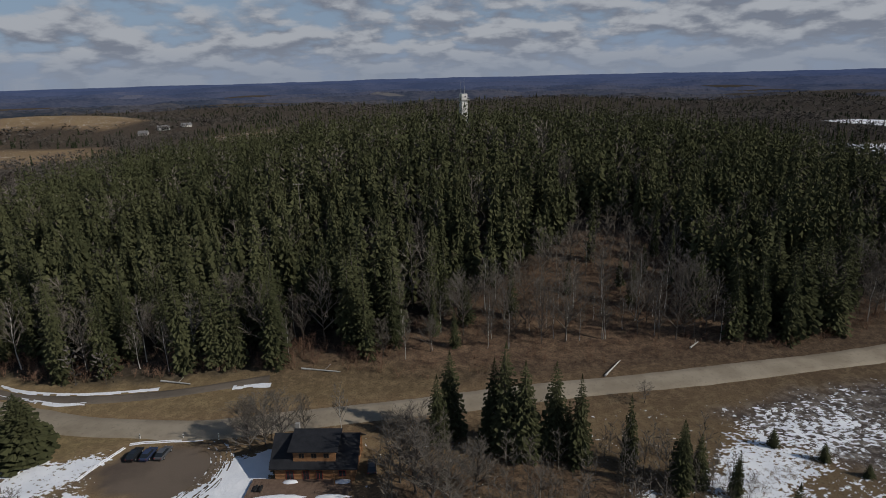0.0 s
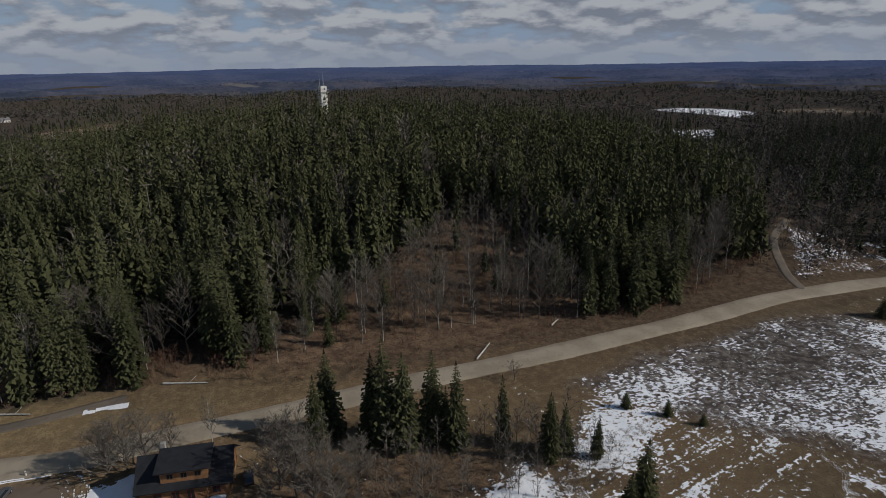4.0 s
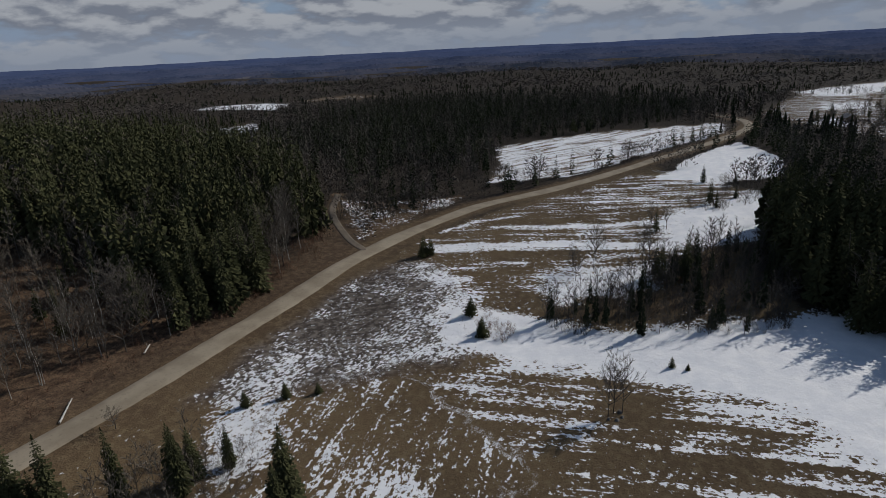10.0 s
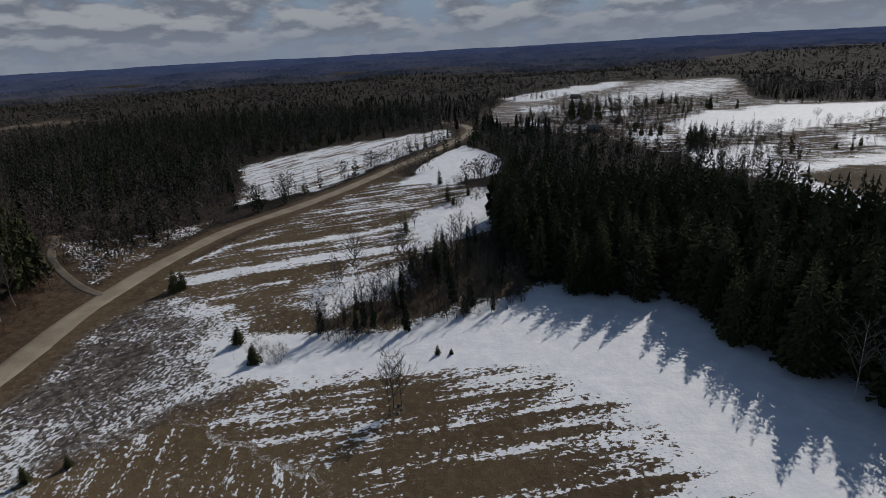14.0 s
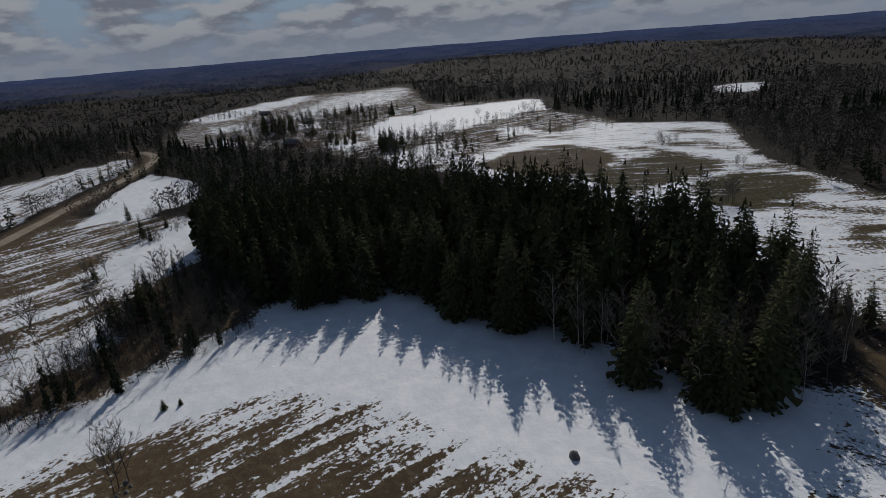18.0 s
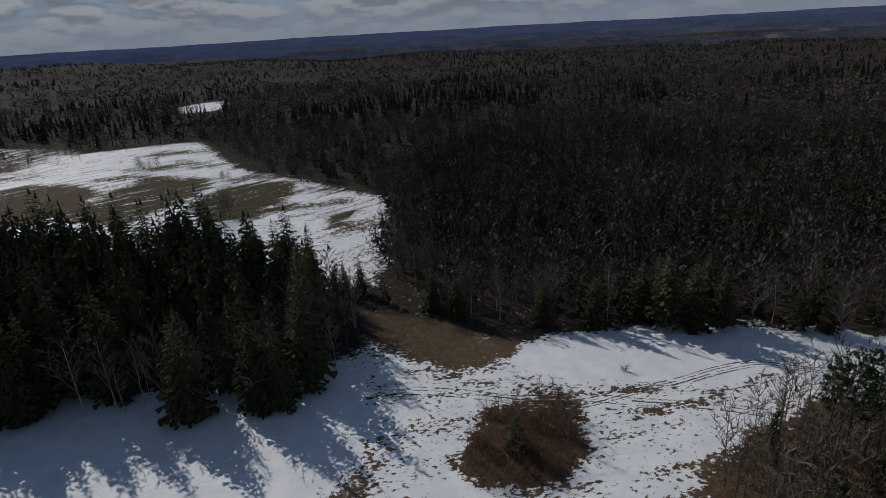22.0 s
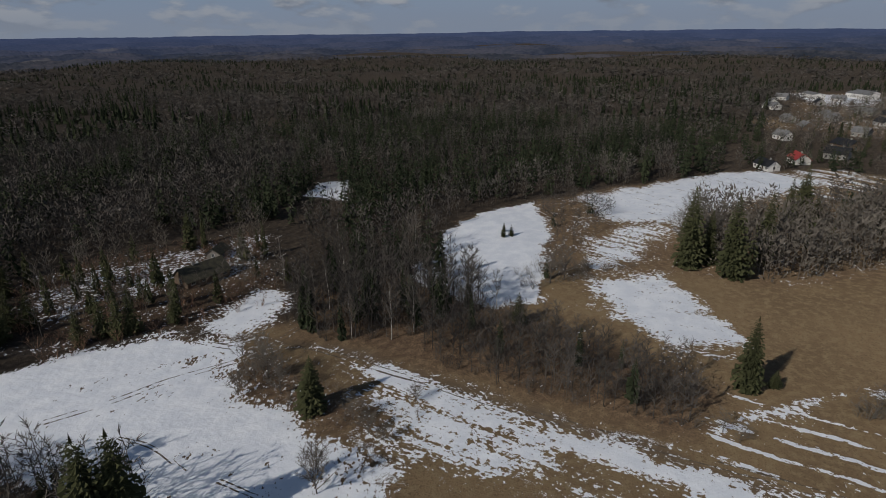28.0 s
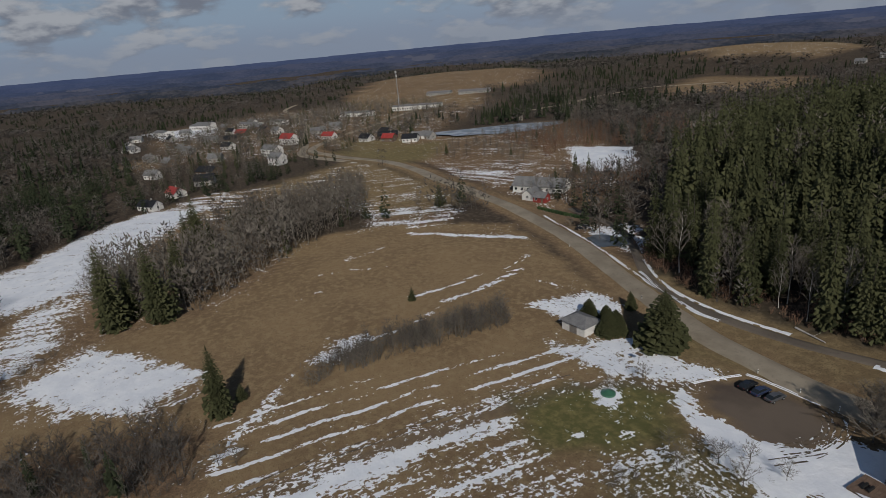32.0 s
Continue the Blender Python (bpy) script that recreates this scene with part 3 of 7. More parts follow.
    c.line(TRACK_W, 1.6, 1.0, snow=0.35, mud=0.5)
    c.line(TRACK_N, 2.4, 1.2, snow=0.1, mud=0.25, tan=0.8, wood=0.0)
    c.line([(-40, 133), (16, 139), (57, 140), (84, 139), (115, 145), (142, 153), (170, 185)], 9, 6, wood=0.2, tan=0.3, snow=-0.2)
    c.lay([(-16, 128), (20, 130), (75, 138), (88, 146), (78, 165), (80, 190), (66, 214), (46, 208), (28, 190), (12, 172), (-12, 154)], 5, wood=0.0, tan=0.1, snow=-0.2)
    return c.a


def ground_material():
    k = Nodes("field", 0.95, 0.0, 0.08)
    v = k.coords()
    patch, fine, grit = k.noise(v, 0.035, 5), k.noise(v, 0.5, 5, 0.65), k.noise(v, 2.6, 3)
    tuft = k.n("TexVoronoi", Scale=1.1, Randomness=1.0)
    k.link(v, tuft.inputs["Vector"])
    tuft = k.math("ADD", tuft.outputs["Distance"], k.math("MULTIPLY", grit, 0.5))
    tan = k.mix(k.mapr(patch, 0.38, 0.62), (0.194, 0.136, 0.078), (0.147, 0.102, 0.060))
    tan = k.mix(k.mapr(fine, 0.42, 0.68), tan, (0.218, 0.162, 0.094))
    tan = k.mix(k.math("MULTIPLY", k.mapr(grit, 0.52, 0.70), 0.55), tan, (0.075, 0.050, 0.030))
    tan = k.mix(k.math("MULTIPLY", k.mapr(tuft, 0.40, 0.28), 0.4), tan, (0.075, 0.053, 0.032))
    brush = k.mix(k.mapr(fine, 0.35, 0.65), (0.092, 0.058, 0.040), (0.20, 0.132, 0.084))
    brush = k.mix(k.math("MULTIPLY", k.mapr(grit, 0.45, 0.66), 0.75), brush, (0.04, 0.03, 0.024))
    base = k.mix(k.attr("tan"), brush, tan)
    wood = k.mix(k.mapr(fine, 0.4, 0.7), (0.042, 0.033, 0.025), (0.085, 0.066, 0.049))
    base = k.mix(k.attr("wood"), base, wood)
    marsh = k.mix(k.mapr(fine, 0.4, 0.65), (0.085, 0.070, 0.060), (0.24, 0.208, 0.178))
    base = k.mix(k.attr("marsh"), base, marsh)
    green = k.mix(k.mapr(fine, 0.4, 0.7), (0.082, 0.082, 0.032), (0.165, 0.142, 0.062))
    base = k.mix(k.attr("green"), base, green)
    mud = k.mix(k.mapr(patch, 0.4, 0.6), (0.062, 0.048, 0.040), (0.115, 0.092, 0.074))
    base = k.mix(k.attr("mud"), base, mud)
    # snow lies in rows, drifts and crumbs
    rows = k.n("CombineXYZ")
    k.link(k.math("MULTIPLY", k.attr("row"), 0.30), rows.inputs[0])
    k.link(k.math("MULTIPLY", k.attr("along"), 0.022), rows.inputs[1])
    stripe = k.math("MULTIPLY", k.math("SUBTRACT", k.noise(rows.outputs[0], 1.0, 3, 0.6), 0.5), k.math("MULTIPLY", k.attr("stripe"), 1.9))
    crumbs = k.math("MULTIPLY", k.math("SUBTRACT", k.noise(v, 0.8, 6, 0.72), 0.5), 1.5)
    drift = k.math("MULTIPLY", k.math("SUBTRACT", k.noise(v, 0.09, 4), 0.5), 0.9)
    tufts = k.n("CombineXYZ")
    k.link(k.math("MULTIPLY", k.attr("row"), 1.5), tufts.inputs[0])
    k.link(k.math("MULTIPLY", k.attr("along"), 0.7), tufts.inputs[1])
    dots = k.math("MULTIPLY", k.math("SUBTRACT", k.noise(tufts.outputs[0], 1.0, 3, 0.6), 0.5), 1.3)
    bend = k.math("MULTIPLY", k.noise(v, 0.05, 3), 5.0)
    wave = k.math("COSINE", k.math("ADD", k.math("MULTIPLY", k.attr("row"), 1.2), bend))
    furrow = k.math("MULTIPLY", k.math("MULTIPLY", k.mapr(wave, 0.55, 1.0, 0.0, 0.62), k.mapr(k.noise(v, 0.06, 3), 0.34, 0.56)), k.attr("furrow"))
    s = k.math("ADD", k.math("ADD", k.math("ADD", k.attr("snow"), furrow), k.math("ADD", stripe, dots)), k.math("ADD", crumbs, drift))
    s = k.mapr(s, 0.49, 0.52)
    snow = k.mix(k.mapr(k.noise(v, 0.2, 4), 0.35, 0.7), (0.79, 0.81, 0.85), (0.90, 0.91, 0.93))
    k.colour(k.mix(s, base, snow))
    rough = k.mapr(s, 0, 1, 0.95, 0.6)
    k.link(rough, k.b.inputs["Roughness"])
    k.link(k.mapr(s, 0, 1, 0.7, 0.0), k.b.inputs["Diffuse Roughness"])
    h = k.math("ADD", k.math("MULTIPLY", s, 0.4), k.math("ADD", k.math("MULTIPLY", fine, k.mapr(k.attr("mud"), 0, 1, 0.8, 0.08)), k.math("MULTIPLY", k.math("MULTIPLY", grit, k.mapr(s, 0, 1, 1.0, 0.15)), k.mapr(k.attr("mud"), 0, 1, 0.6, 0.1))))
    k.bump(h, 0.8, 0.35)
    return k.m


def make_ground():
    ax = grid_axis()
    n = len(ax)
    X, Y = np.meshgrid(ax, ax)
    x, y = X.ravel(), Y.ravel()
    me = bpy.data.meshes.new("ground")
    i = np.arange((n - 1) * n).reshape(n - 1, n)[:, :-1].ravel()
    quads = np.stack([i, i + 1, i + n + 1, i + n], 1)
    quads = quads[np.hypot(x[quads], y[quads]).max(1) < 4880]
    me.vertices.add(n * n)
    me.vertices.foreach_set("co", np.stack([x, y, hgt(x, y)], 1).ravel())
    me.loops.add(quads.size)
    me.loops.foreach_set("vertex_index", quads.ravel())
    me.polygons.add(len(quads))
    me.polygons.foreach_set("loop_start", np.arange(0, quads.size, 4))
    me.update(calc_edges=True)
    me.polygons.foreach_set("use_smooth", [True] * len(quads))
    for name, val in cover(x, y).items():
        a = me.attributes.new(name, "FLOAT", "POINT")
        a.data.foreach_set("value", np.asarray(val, np.float32))
    me.materials.append(ground_material())
    return tagged(new("ground", me), "spring fields of dry grass, litter and patches of old snow", "ground", kind="structure")


make_ground()


def ribbon(name, pts, half, lift, mat, label, category):
    """A strip of road laid on the land, with a slight camber."""
    p = spline(pts, 2.5)
    d = np.gradient(p, axis=0)
    d /= np.linalg.norm(d, axis=1)[:, None]
    nrm = np.stack([-d[:, 1], d[:, 0]], 1)
    V, F = [], []
    offs = (-1.0, -0.92, -0.45, 0.0, 0.45, 0.92, 1.0)
    rr = random.Random(3)
    for i, (q, m) in enumerate(zip(p, nrm)):
        wob = 1 + 0.05 * math.sin(i * 0.31) + rr.uniform(-0.03, 0.03)
        for o in offs:
            xx, yy = q + m * half * o * wob
            V.append((xx, yy, height(xx, yy) + (lift * (1.25 - 0.5 * o * o) if abs(o) < 1 else -0.15)))
    n = len(offs)
    for i in range(len(p) - 1):
        for j in range(n - 1):
            a = i * n + j
            F.append((a, a + 1, a + n + 1, a + n))
    ob = new(name, mesh_from(name, V, F, (mat,), True))
    return tagged(ob, label, category, kind="structure")


def rut_material():
    k = Nodes("churned_mud", 0.9, 0.0, 0.1)
    v = k.coords()
    mud = k.mix(k.mapr(k.noise(v, 1.3, 4), 0.35, 0.65), (0.075, 0.058, 0.042), (0.135, 0.105, 0.075))
    k.colour(k.mix(k.mapr(k.noise(v, 0.9, 5, 0.7), 0.54, 0.57), mud, (0.74, 0.76, 0.79)))
    k.bump(k.noise(v, 5.0, 3), 0.5, 0.06)
    return k.m


def ruts(name, pts, gauge, half, mat, label, lift=0.05, seed=1):
    """Wheel marks pressed beside one another, each fading out and in along its run."""
    p = spline(pts, 0.8)
    d = np.gradient(p, axis=0)
    d /= np.linalg.norm(d, axis=1)[:, None]
    nrm = np.stack([-d[:, 1], d[:, 0]], 1)
    rr = random.Random(seed)
    V, F = [], []
    for off in gauge:
        prev = False
        for i, (q, m) in enumerate(zip(p, nrm)):
            w = half * (0.75 + 0.5 * math.sin(i * 0.23 + off * 3) * math.sin(i * 0.057 + off) + rr.uniform(-0.25, 0.25))
            if w < half * 0.35 or rr.random() < 0.04:
                prev = False
                continue
            c = q + m * (off + rr.uniform(-0.06, 0.06))
            a, b = c - m * w, c + m * w
            V += [(a[0], a[1], height(*a) - 0.04), (c[0], c[1], height(*c) + lift), (b[0], b[1], height(*b) - 0.04)]
            n = len(V)
            if prev:
                F += [(n - 6, n - 3, n - 2, n - 5), (n - 5, n - 2, n - 1, n - 4)]
            prev = True
    ob = new(name, mesh_from(name, V, F, (mat,), True))
    return tagged(ob, label, "track", kind="structure")


def gravel(name, a, b, wet):
    k = Nodes(name, 0.9, 0.0, 0.15)
    v = k.coords()
    f = k.noise(v, 0.12, 4)
    col = k.mix(k.mapr(f, 0.35, 0.65), a, b)
    col = k.mix(k.math("MULTIPLY", k.mapr(k.noise(v, 1.2, 5, 0.65), 0.5, 0.8), 0.55), col, wet)
    k.colour(col)
    k.bump(k.noise(v, 6.0, 3), 0.3, 0.03)
    return k.m


M_GRAVEL = gravel("road_gravel", (0.335, 0.285, 0.215), (0.255, 0.213, 0.158), (0.15, 0.125, 0.092))
M_DIRT = gravel("track_dirt", (0.17, 0.14, 0.11), (0.12, 0.10, 0.08), (0.07, 0.06, 0.05))
ribbon("road", ROAD, 3.6, 0.16, M_GRAVEL, "pale gravel road winding along the wooded hill", "road")
ribbon("village_road", [(-385, 141), (-440, 128), (-490, 144), (-558, 166), (-627, 191), (-710, 205), (-793, 225), (-870, 235), (-930, 270)], 3.4, 0.2, M_GRAVEL, "pale village street running between the houses", "road")
ribbon("hill_track", [(-430, 322), (-480, 367), (-486, 423), (-509, 493), (-505, 569), (-455, 640)], 2.6, 0.2, M_GRAVEL, "pale field road winding over the far meadows", "road")
ribbon("forest_track", TRACK, 1.6, 0.12, M_DIRT, "narrow earth track along the foot of the wood", "track")
ribbon("field_fork", TRACK_N, 1.7, 0.14, M_DIRT, "earth track forking off the gravel road", "track")

M_RUT = rut_material()
M_BANK = plain("old_snow", (0.70, 0.72, 0.76), (0.82, 0.83, 0.85), 1.0, 0.6, 0.0, 0.5, 0.06)
RUT_LABEL = "dark wheel ruts pressed through the old snow"
FIELD_RUTS = (([(-51, -115), (-62, -109), (-73, -105), (-85, -98), (-95, -92)], (-0.8, 0.8), 0.35), ([(-54, -97), (-55, -89), (-53, -78)], (-0.3, 0.4), 0.3), ([(-54, -71), (-54, -65), (-54, -58)], (-0.4, 0.4), 0.3),
        ([(-93, -96), (-97, -88), (-97, -75), (-96, -63), (-96, -53), (-95, -43), (-95, -20), (-95, 15), (-94, 31), (-91, 49), (-90, 69), (-88, 78)], (-0.85, 0.85), 0.42))
SLOPE_RUTS = (([(33, -94), (20, -100), (12, -107), (4, -113), (-4, -121), (-12, -127), (-19, -128), (-40, -130)], (-1.6, -0.8, 0.1, 0.9), 0.33), ([(34, -97), (23, -101), (8, -104), (-3, -107), (-13, -108)], (-1.2, 0.2, 1.2), 0.33),
        ([(-90, -121), (-91, -112), (-92, -106), (-105, -100), (-114, -98)], (-0.8, 0.8), 0.4), ([(-88, -121), (-89, -107), (-93, -96), (-104, -95)], (-0.8, 0.8), 0.35), ([(62, -90), (48, -94), (30, -97)], (-1.5, 0, 1.1), 0.3),
        ([(-51, 108), (-46, 103), (-45, 97), (-48, 90)], (-1.6, -0.7, 0.2, 1.2, 2.2), 0.32), ([(-45, 108), (-43.5, 101), (-44, 93), (-47, 86)], (-0.8, 0.8), 0.3))
for i, (pts, gauge, half) in enumerate(FIELD_RUTS + SLOPE_RUTS):
    ruts("wheel_ruts", pts, gauge, half, M_RUT, RUT_LABEL, 0.05, 20 + i)
for i, (pts, half) in enumerate((([(-126, 142), (-109, 131.5), (-100, 128.4), (-89, 126.8), (-80, 126.8), (-69, 127.6)], 0.5), ([(-120, 134), (-107, 127.8), (-97, 124.6), (-90, 122.8), (-84, 122.8)], 0.55), ([(-51, 127), (-42, 127.5)], 0.9),
                                 ([(-70.6, 96), (-68.8, 101), (-66.4, 106)], 0.13), ([(-66, 107), (-62, 107.6), (-51, 107.9)], 0.10), ([(-190, 153.5), (-150, 142.5), (-108, 127.6)], 0.35))):
    ruts("snow_bank", pts, (-0.15, 0.35), half, M_BANK, "ploughed bank of old snow along the track", 0.22, 50 + i)


def backdrop(radius, crest, wave, jag, haze, seed):
    """A rank of wooded hills far off, ragged with treetops, painted bluer with distance for haze."""
    V, F, n = [], [], 2400
    rr = random.Random(seed)
    ph = [rr.uniform(0, 6.28) for _ in range(6)]
    tree = 0.0
    for i in range(n):
        a = 2 * math.pi * i / n
        tree = 0.55 * tree + rr.uniform(-jag, jag)
        top = crest + wave * (0.8 * math.sin(3 * a + ph[0]) + 0.8 * math.sin(7 * a + ph[1]) + 0.6 * math.sin(17 * a + ph[2]) + 0.4 * math.sin(41 * a + ph[3]) + 0.25 * math.sin(97 * a + ph[4]))
        for r, z in ((radius - 130, top - 34), (radius - 20, top - 6), (radius, top + tree), (radius + 60, -90)):
            V.append((r * math.cos(a), r * math.sin(a), z))
    for i in range(n):
        for j in range(3):
            a, b = i * 4 + j, ((i + 1) % n) * 4 + j
            F.append((a, b, b + 1, a + 1))
    k = Nodes("distant_hills", 1.0, 0.0, 0.0)
    v = k.coords()
    # haze is painted: blue mixed into the base colour, plus a blue emission
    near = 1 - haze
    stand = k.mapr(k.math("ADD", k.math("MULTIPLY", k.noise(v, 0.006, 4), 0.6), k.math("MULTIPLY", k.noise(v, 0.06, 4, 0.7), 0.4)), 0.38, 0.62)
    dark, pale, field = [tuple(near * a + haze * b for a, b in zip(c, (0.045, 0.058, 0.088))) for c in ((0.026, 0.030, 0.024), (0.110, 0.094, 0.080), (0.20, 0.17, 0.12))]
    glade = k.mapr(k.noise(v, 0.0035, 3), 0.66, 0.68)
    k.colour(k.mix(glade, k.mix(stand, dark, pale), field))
    haze_glow = k.mix(stand, tuple(haze * c for c in (0.020, 0.031, 0.084)), tuple(haze * c for c in (0.034, 0.047, 0.108)))
    k.link(haze_glow, k.b.inputs["Emission Color"])
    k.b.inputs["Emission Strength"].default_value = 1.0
    tagged(new("backdrop_hills", mesh_from("backdrop_hills", V, F, (k.m,), False)), "distant wooded hills, haze painted on as blue and glow towards the horizon", "hills", kind="structure")


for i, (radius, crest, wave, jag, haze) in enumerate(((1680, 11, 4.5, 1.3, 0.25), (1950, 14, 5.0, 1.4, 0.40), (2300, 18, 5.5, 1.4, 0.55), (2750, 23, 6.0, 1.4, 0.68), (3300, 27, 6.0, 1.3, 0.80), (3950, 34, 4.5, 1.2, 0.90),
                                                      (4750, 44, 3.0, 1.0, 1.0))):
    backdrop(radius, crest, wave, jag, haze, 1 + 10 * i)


# ---------------------------------------------------------------- trees, built once as meshes and shared
class Geo:
    """Vertices and faces gathered as plain lists."""

    def __init__(self):
        self.v, self.f = [], []

    def tri(self, a, b, c):
        n = len(self.v)
        self.v += [a, b, c]
        self.f.append((n, n + 1, n + 2))

    def strip(self, pts, radii, n=3):
        """A tapered limb through the points; the last radius may be 0."""
        base = len(self.v)
        for k, (p, r) in enumerate(zip(pts, radii)):
            d = pts[min(k + 1, len(pts) - 1)] - pts[max(k - 1, 0)]
            q = d.to_track_quat("Z", "Y")
            for i in range(n):
                a = 6.2832 * i / n
                self.v.append(p + q @ Vector((r * math.cos(a), r * math.sin(a), 0)))
        for k in range(len(pts) - 1):
            for i in range(n):
                j = (i + 1) % n
                self.f.append((base + k * n + i, base + k * n + j, base + (k + 1) * n + j, base + (k + 1) * n + i))

    def mesh(self, name, mat):
        return mesh_from(name, self.v, self.f, (mat,))


def spruce_crown(seed, whorls, arms, width, foot=0.06):
    """Crown of a spruce one metre tall: close whorls of drooping boughs, each a ridged run of small hanging sprays."""
    r, g = random.Random(seed), Geo()
    lean = r.uniform(0, 6.28)
    for w in range(whorls):
        u = w / (whorls - 1)
        z = foot + (0.965 - foot) * u ** 0.95
        reach = width * (1 - u) ** 0.72 * min(1.0, 0.70 + u * 2.4) + 0.008
        k = max(4, int(arms * (1 - 0.55 * u)))
        turn = r.uniform(0, 6.28)
        for i in range(k):
            if r.random() < 0.06:
                continue
            a = turn + 6.2832 * (i + r.uniform(-0.35, 0.35)) / k
            L = reach * r.uniform(0.58, 1.16) * (1 + 0.12 * math.cos(a - lean))
            out, side = Vector((math.cos(a), math.sin(a), 0)), Vector((-math.sin(a), math.cos(a), 0))
            droop = L * r.uniform(0.3, 0.8) * (1 - 0.6 * u)
            zz = z + r.uniform(-0.014, 0.014)
            s = [out * (L * q) + Vector((0, 0, zz - droop * q ** 1.3 + 0.12 * L * (q > 0.9))) for q in (0.15, 0.6, 1.0)]
            for q in range(2):
                wd = L * (0.26, 0.19)[q] * r.uniform(0.75, 1.3)
                for sg in (-1, 1):
                    tip = s[q] * 0.35 + s[q + 1] * 0.65 + side * (sg * wd) + out * (0.08 * L) - Vector((0, 0, wd * r.uniform(0.4, 1.3)))
                    g.tri(s[q], s[q + 1], tip) if sg > 0 else g.tri(s[q + 1], s[q], tip)
    g.tri(Vector((-0.010, 0, 0.93)), Vector((0.010, 0.004, 0.93)), Vector((0, 0, 1.0)))
    g.tri(Vector((0, -0.010, 0.93)), Vector((0.003, 0.010, 0.93)), Vector((0, 0, 1.0)))
    return g


def trunk_geo(seed, top, r0, n=6, lean=0.01):
    r, g = random.Random(seed), Geo()
    pts = [Vector((r.uniform(-lean, lean) * (k > 0), r.uniform(-lean, lean) * (k > 0), top * k / 4 - 0.01 * (k == 0))) for k in range(5)]
    g.strip(pts, [r0 * (1.35, 0.9, 0.65, 0.4, 0.06)[k] for k in range(5)], n)
    return g


def bare_crown(seed, limbs, subs, twigs, spread, start=0.25, up=0.75, thick=0.010, fine=0.0035):
    """Leafless crown one metre tall: limbs off the stem, branches off the limbs, twigs off the branches."""
    r, g = random.Random(seed), Geo()
    turn = 0.0
    for i in range(limbs):
        u = start + (0.93 - start) * (i + r.random()) / limbs
        turn += 2.4 + r.uniform(-0.4, 0.4)
        L = spread * (1.15 - 0.75 * (u - start) / (1 - start)) * r.uniform(0.65, 1.15)
        d = Vector((math.cos(turn), math.sin(turn), up * r.uniform(0.7, 1.5))).normalized()
        p0 = Vector((0, 0, u * 0.93))
        p1 = p0 + d * L * 0.5 + Vector((0, 0, 0.02))
        p2 = p0 + d * L + Vector((0, 0, 0.10 * L + 0.03))
        rad = thick * (1.1 - u)
        g.strip([p0, p1, p2], [rad, rad * 0.6, 0.0012])
        for s in range(subs):
            q = r.uniform(0.3, 1.0)
            b0 = p0.lerp(p1, q * 2) if q < 0.5 else p1.lerp(p2, q * 2 - 1)
            a = r.uniform(0, 6.28)
            d2 = (d * 0.8 + Vector((math.cos(a), math.sin(a), r.uniform(0.0, 0.9))) * 0.8).normalized()
            l2 = L * r.uniform(0.25, 0.5)
            b1 = b0 + d2 * l2
            g.strip([b0, b1], [rad * 0.38 + 0.0008, 0.0008])
            for t in range(twigs):
                c0 = b0.lerp(b1, r.uniform(0.2, 1.0))
                a = r.uniform(0, 6.28)
                d3 = (d2 + Vector((math.cos(a), math.sin(a), r.uniform(-0.4, 0.9)))).normalized()
                side = d3.cross(Vector((r.uniform(-1, 1), r.uniform(-1, 1), r.uniform(-1, 1)))).normalized() * fine * 0.5
                g.tri(c0 - side, c0 + side, c0 + d3 * l2 * r.uniform(0.35, 0.8))
    return g


def shrub_geo(seed, stems, twigs, spread, fine=0.006):
    """Leafless shrub one metre tall: many stems from one foot, with twigs."""
    r, g = random.Random(seed), Geo()
    for i in range(stems):
        a, lean, h = r.uniform(0, 6.28), r.uniform(0.1, spread), r.uniform(0.55, 1.0)
        p0 = Vector((math.cos(a) * 0.12 * spread, math.sin(a) * 0.12 * spread, -0.02))
        p1 = Vector((math.cos(a) * lean * 0.45, math.sin(a) * lean * 0.45, h * 0.55))
        p2 = Vector((math.cos(a) * lean, math.sin(a) * lean, h))
        g.strip([p0, p1, p2], [fine * 1.6, fine, fine * 0.2])
        for t in range(twigs):
            q = r.uniform(0.25, 1.0)
            c0 = p0.lerp(p1, q * 2) if q < 0.5 else p1.lerp(p2, q * 2 - 1)
            b = r.uniform(0, 6.28)
            d = Vector((math.cos(b), math.sin(b), r.uniform(0.2, 1.5))).normalized()
            side = d.cross(Vector((r.uniform(-1, 1), r.uniform(-1, 1), 0.3))).normalized() * fine * 0.6
            g.tri(c0 - side, c0 + side, c0 + d * r.uniform(0.12, 0.34) * min(1.0, spread + 0.4))
    return g


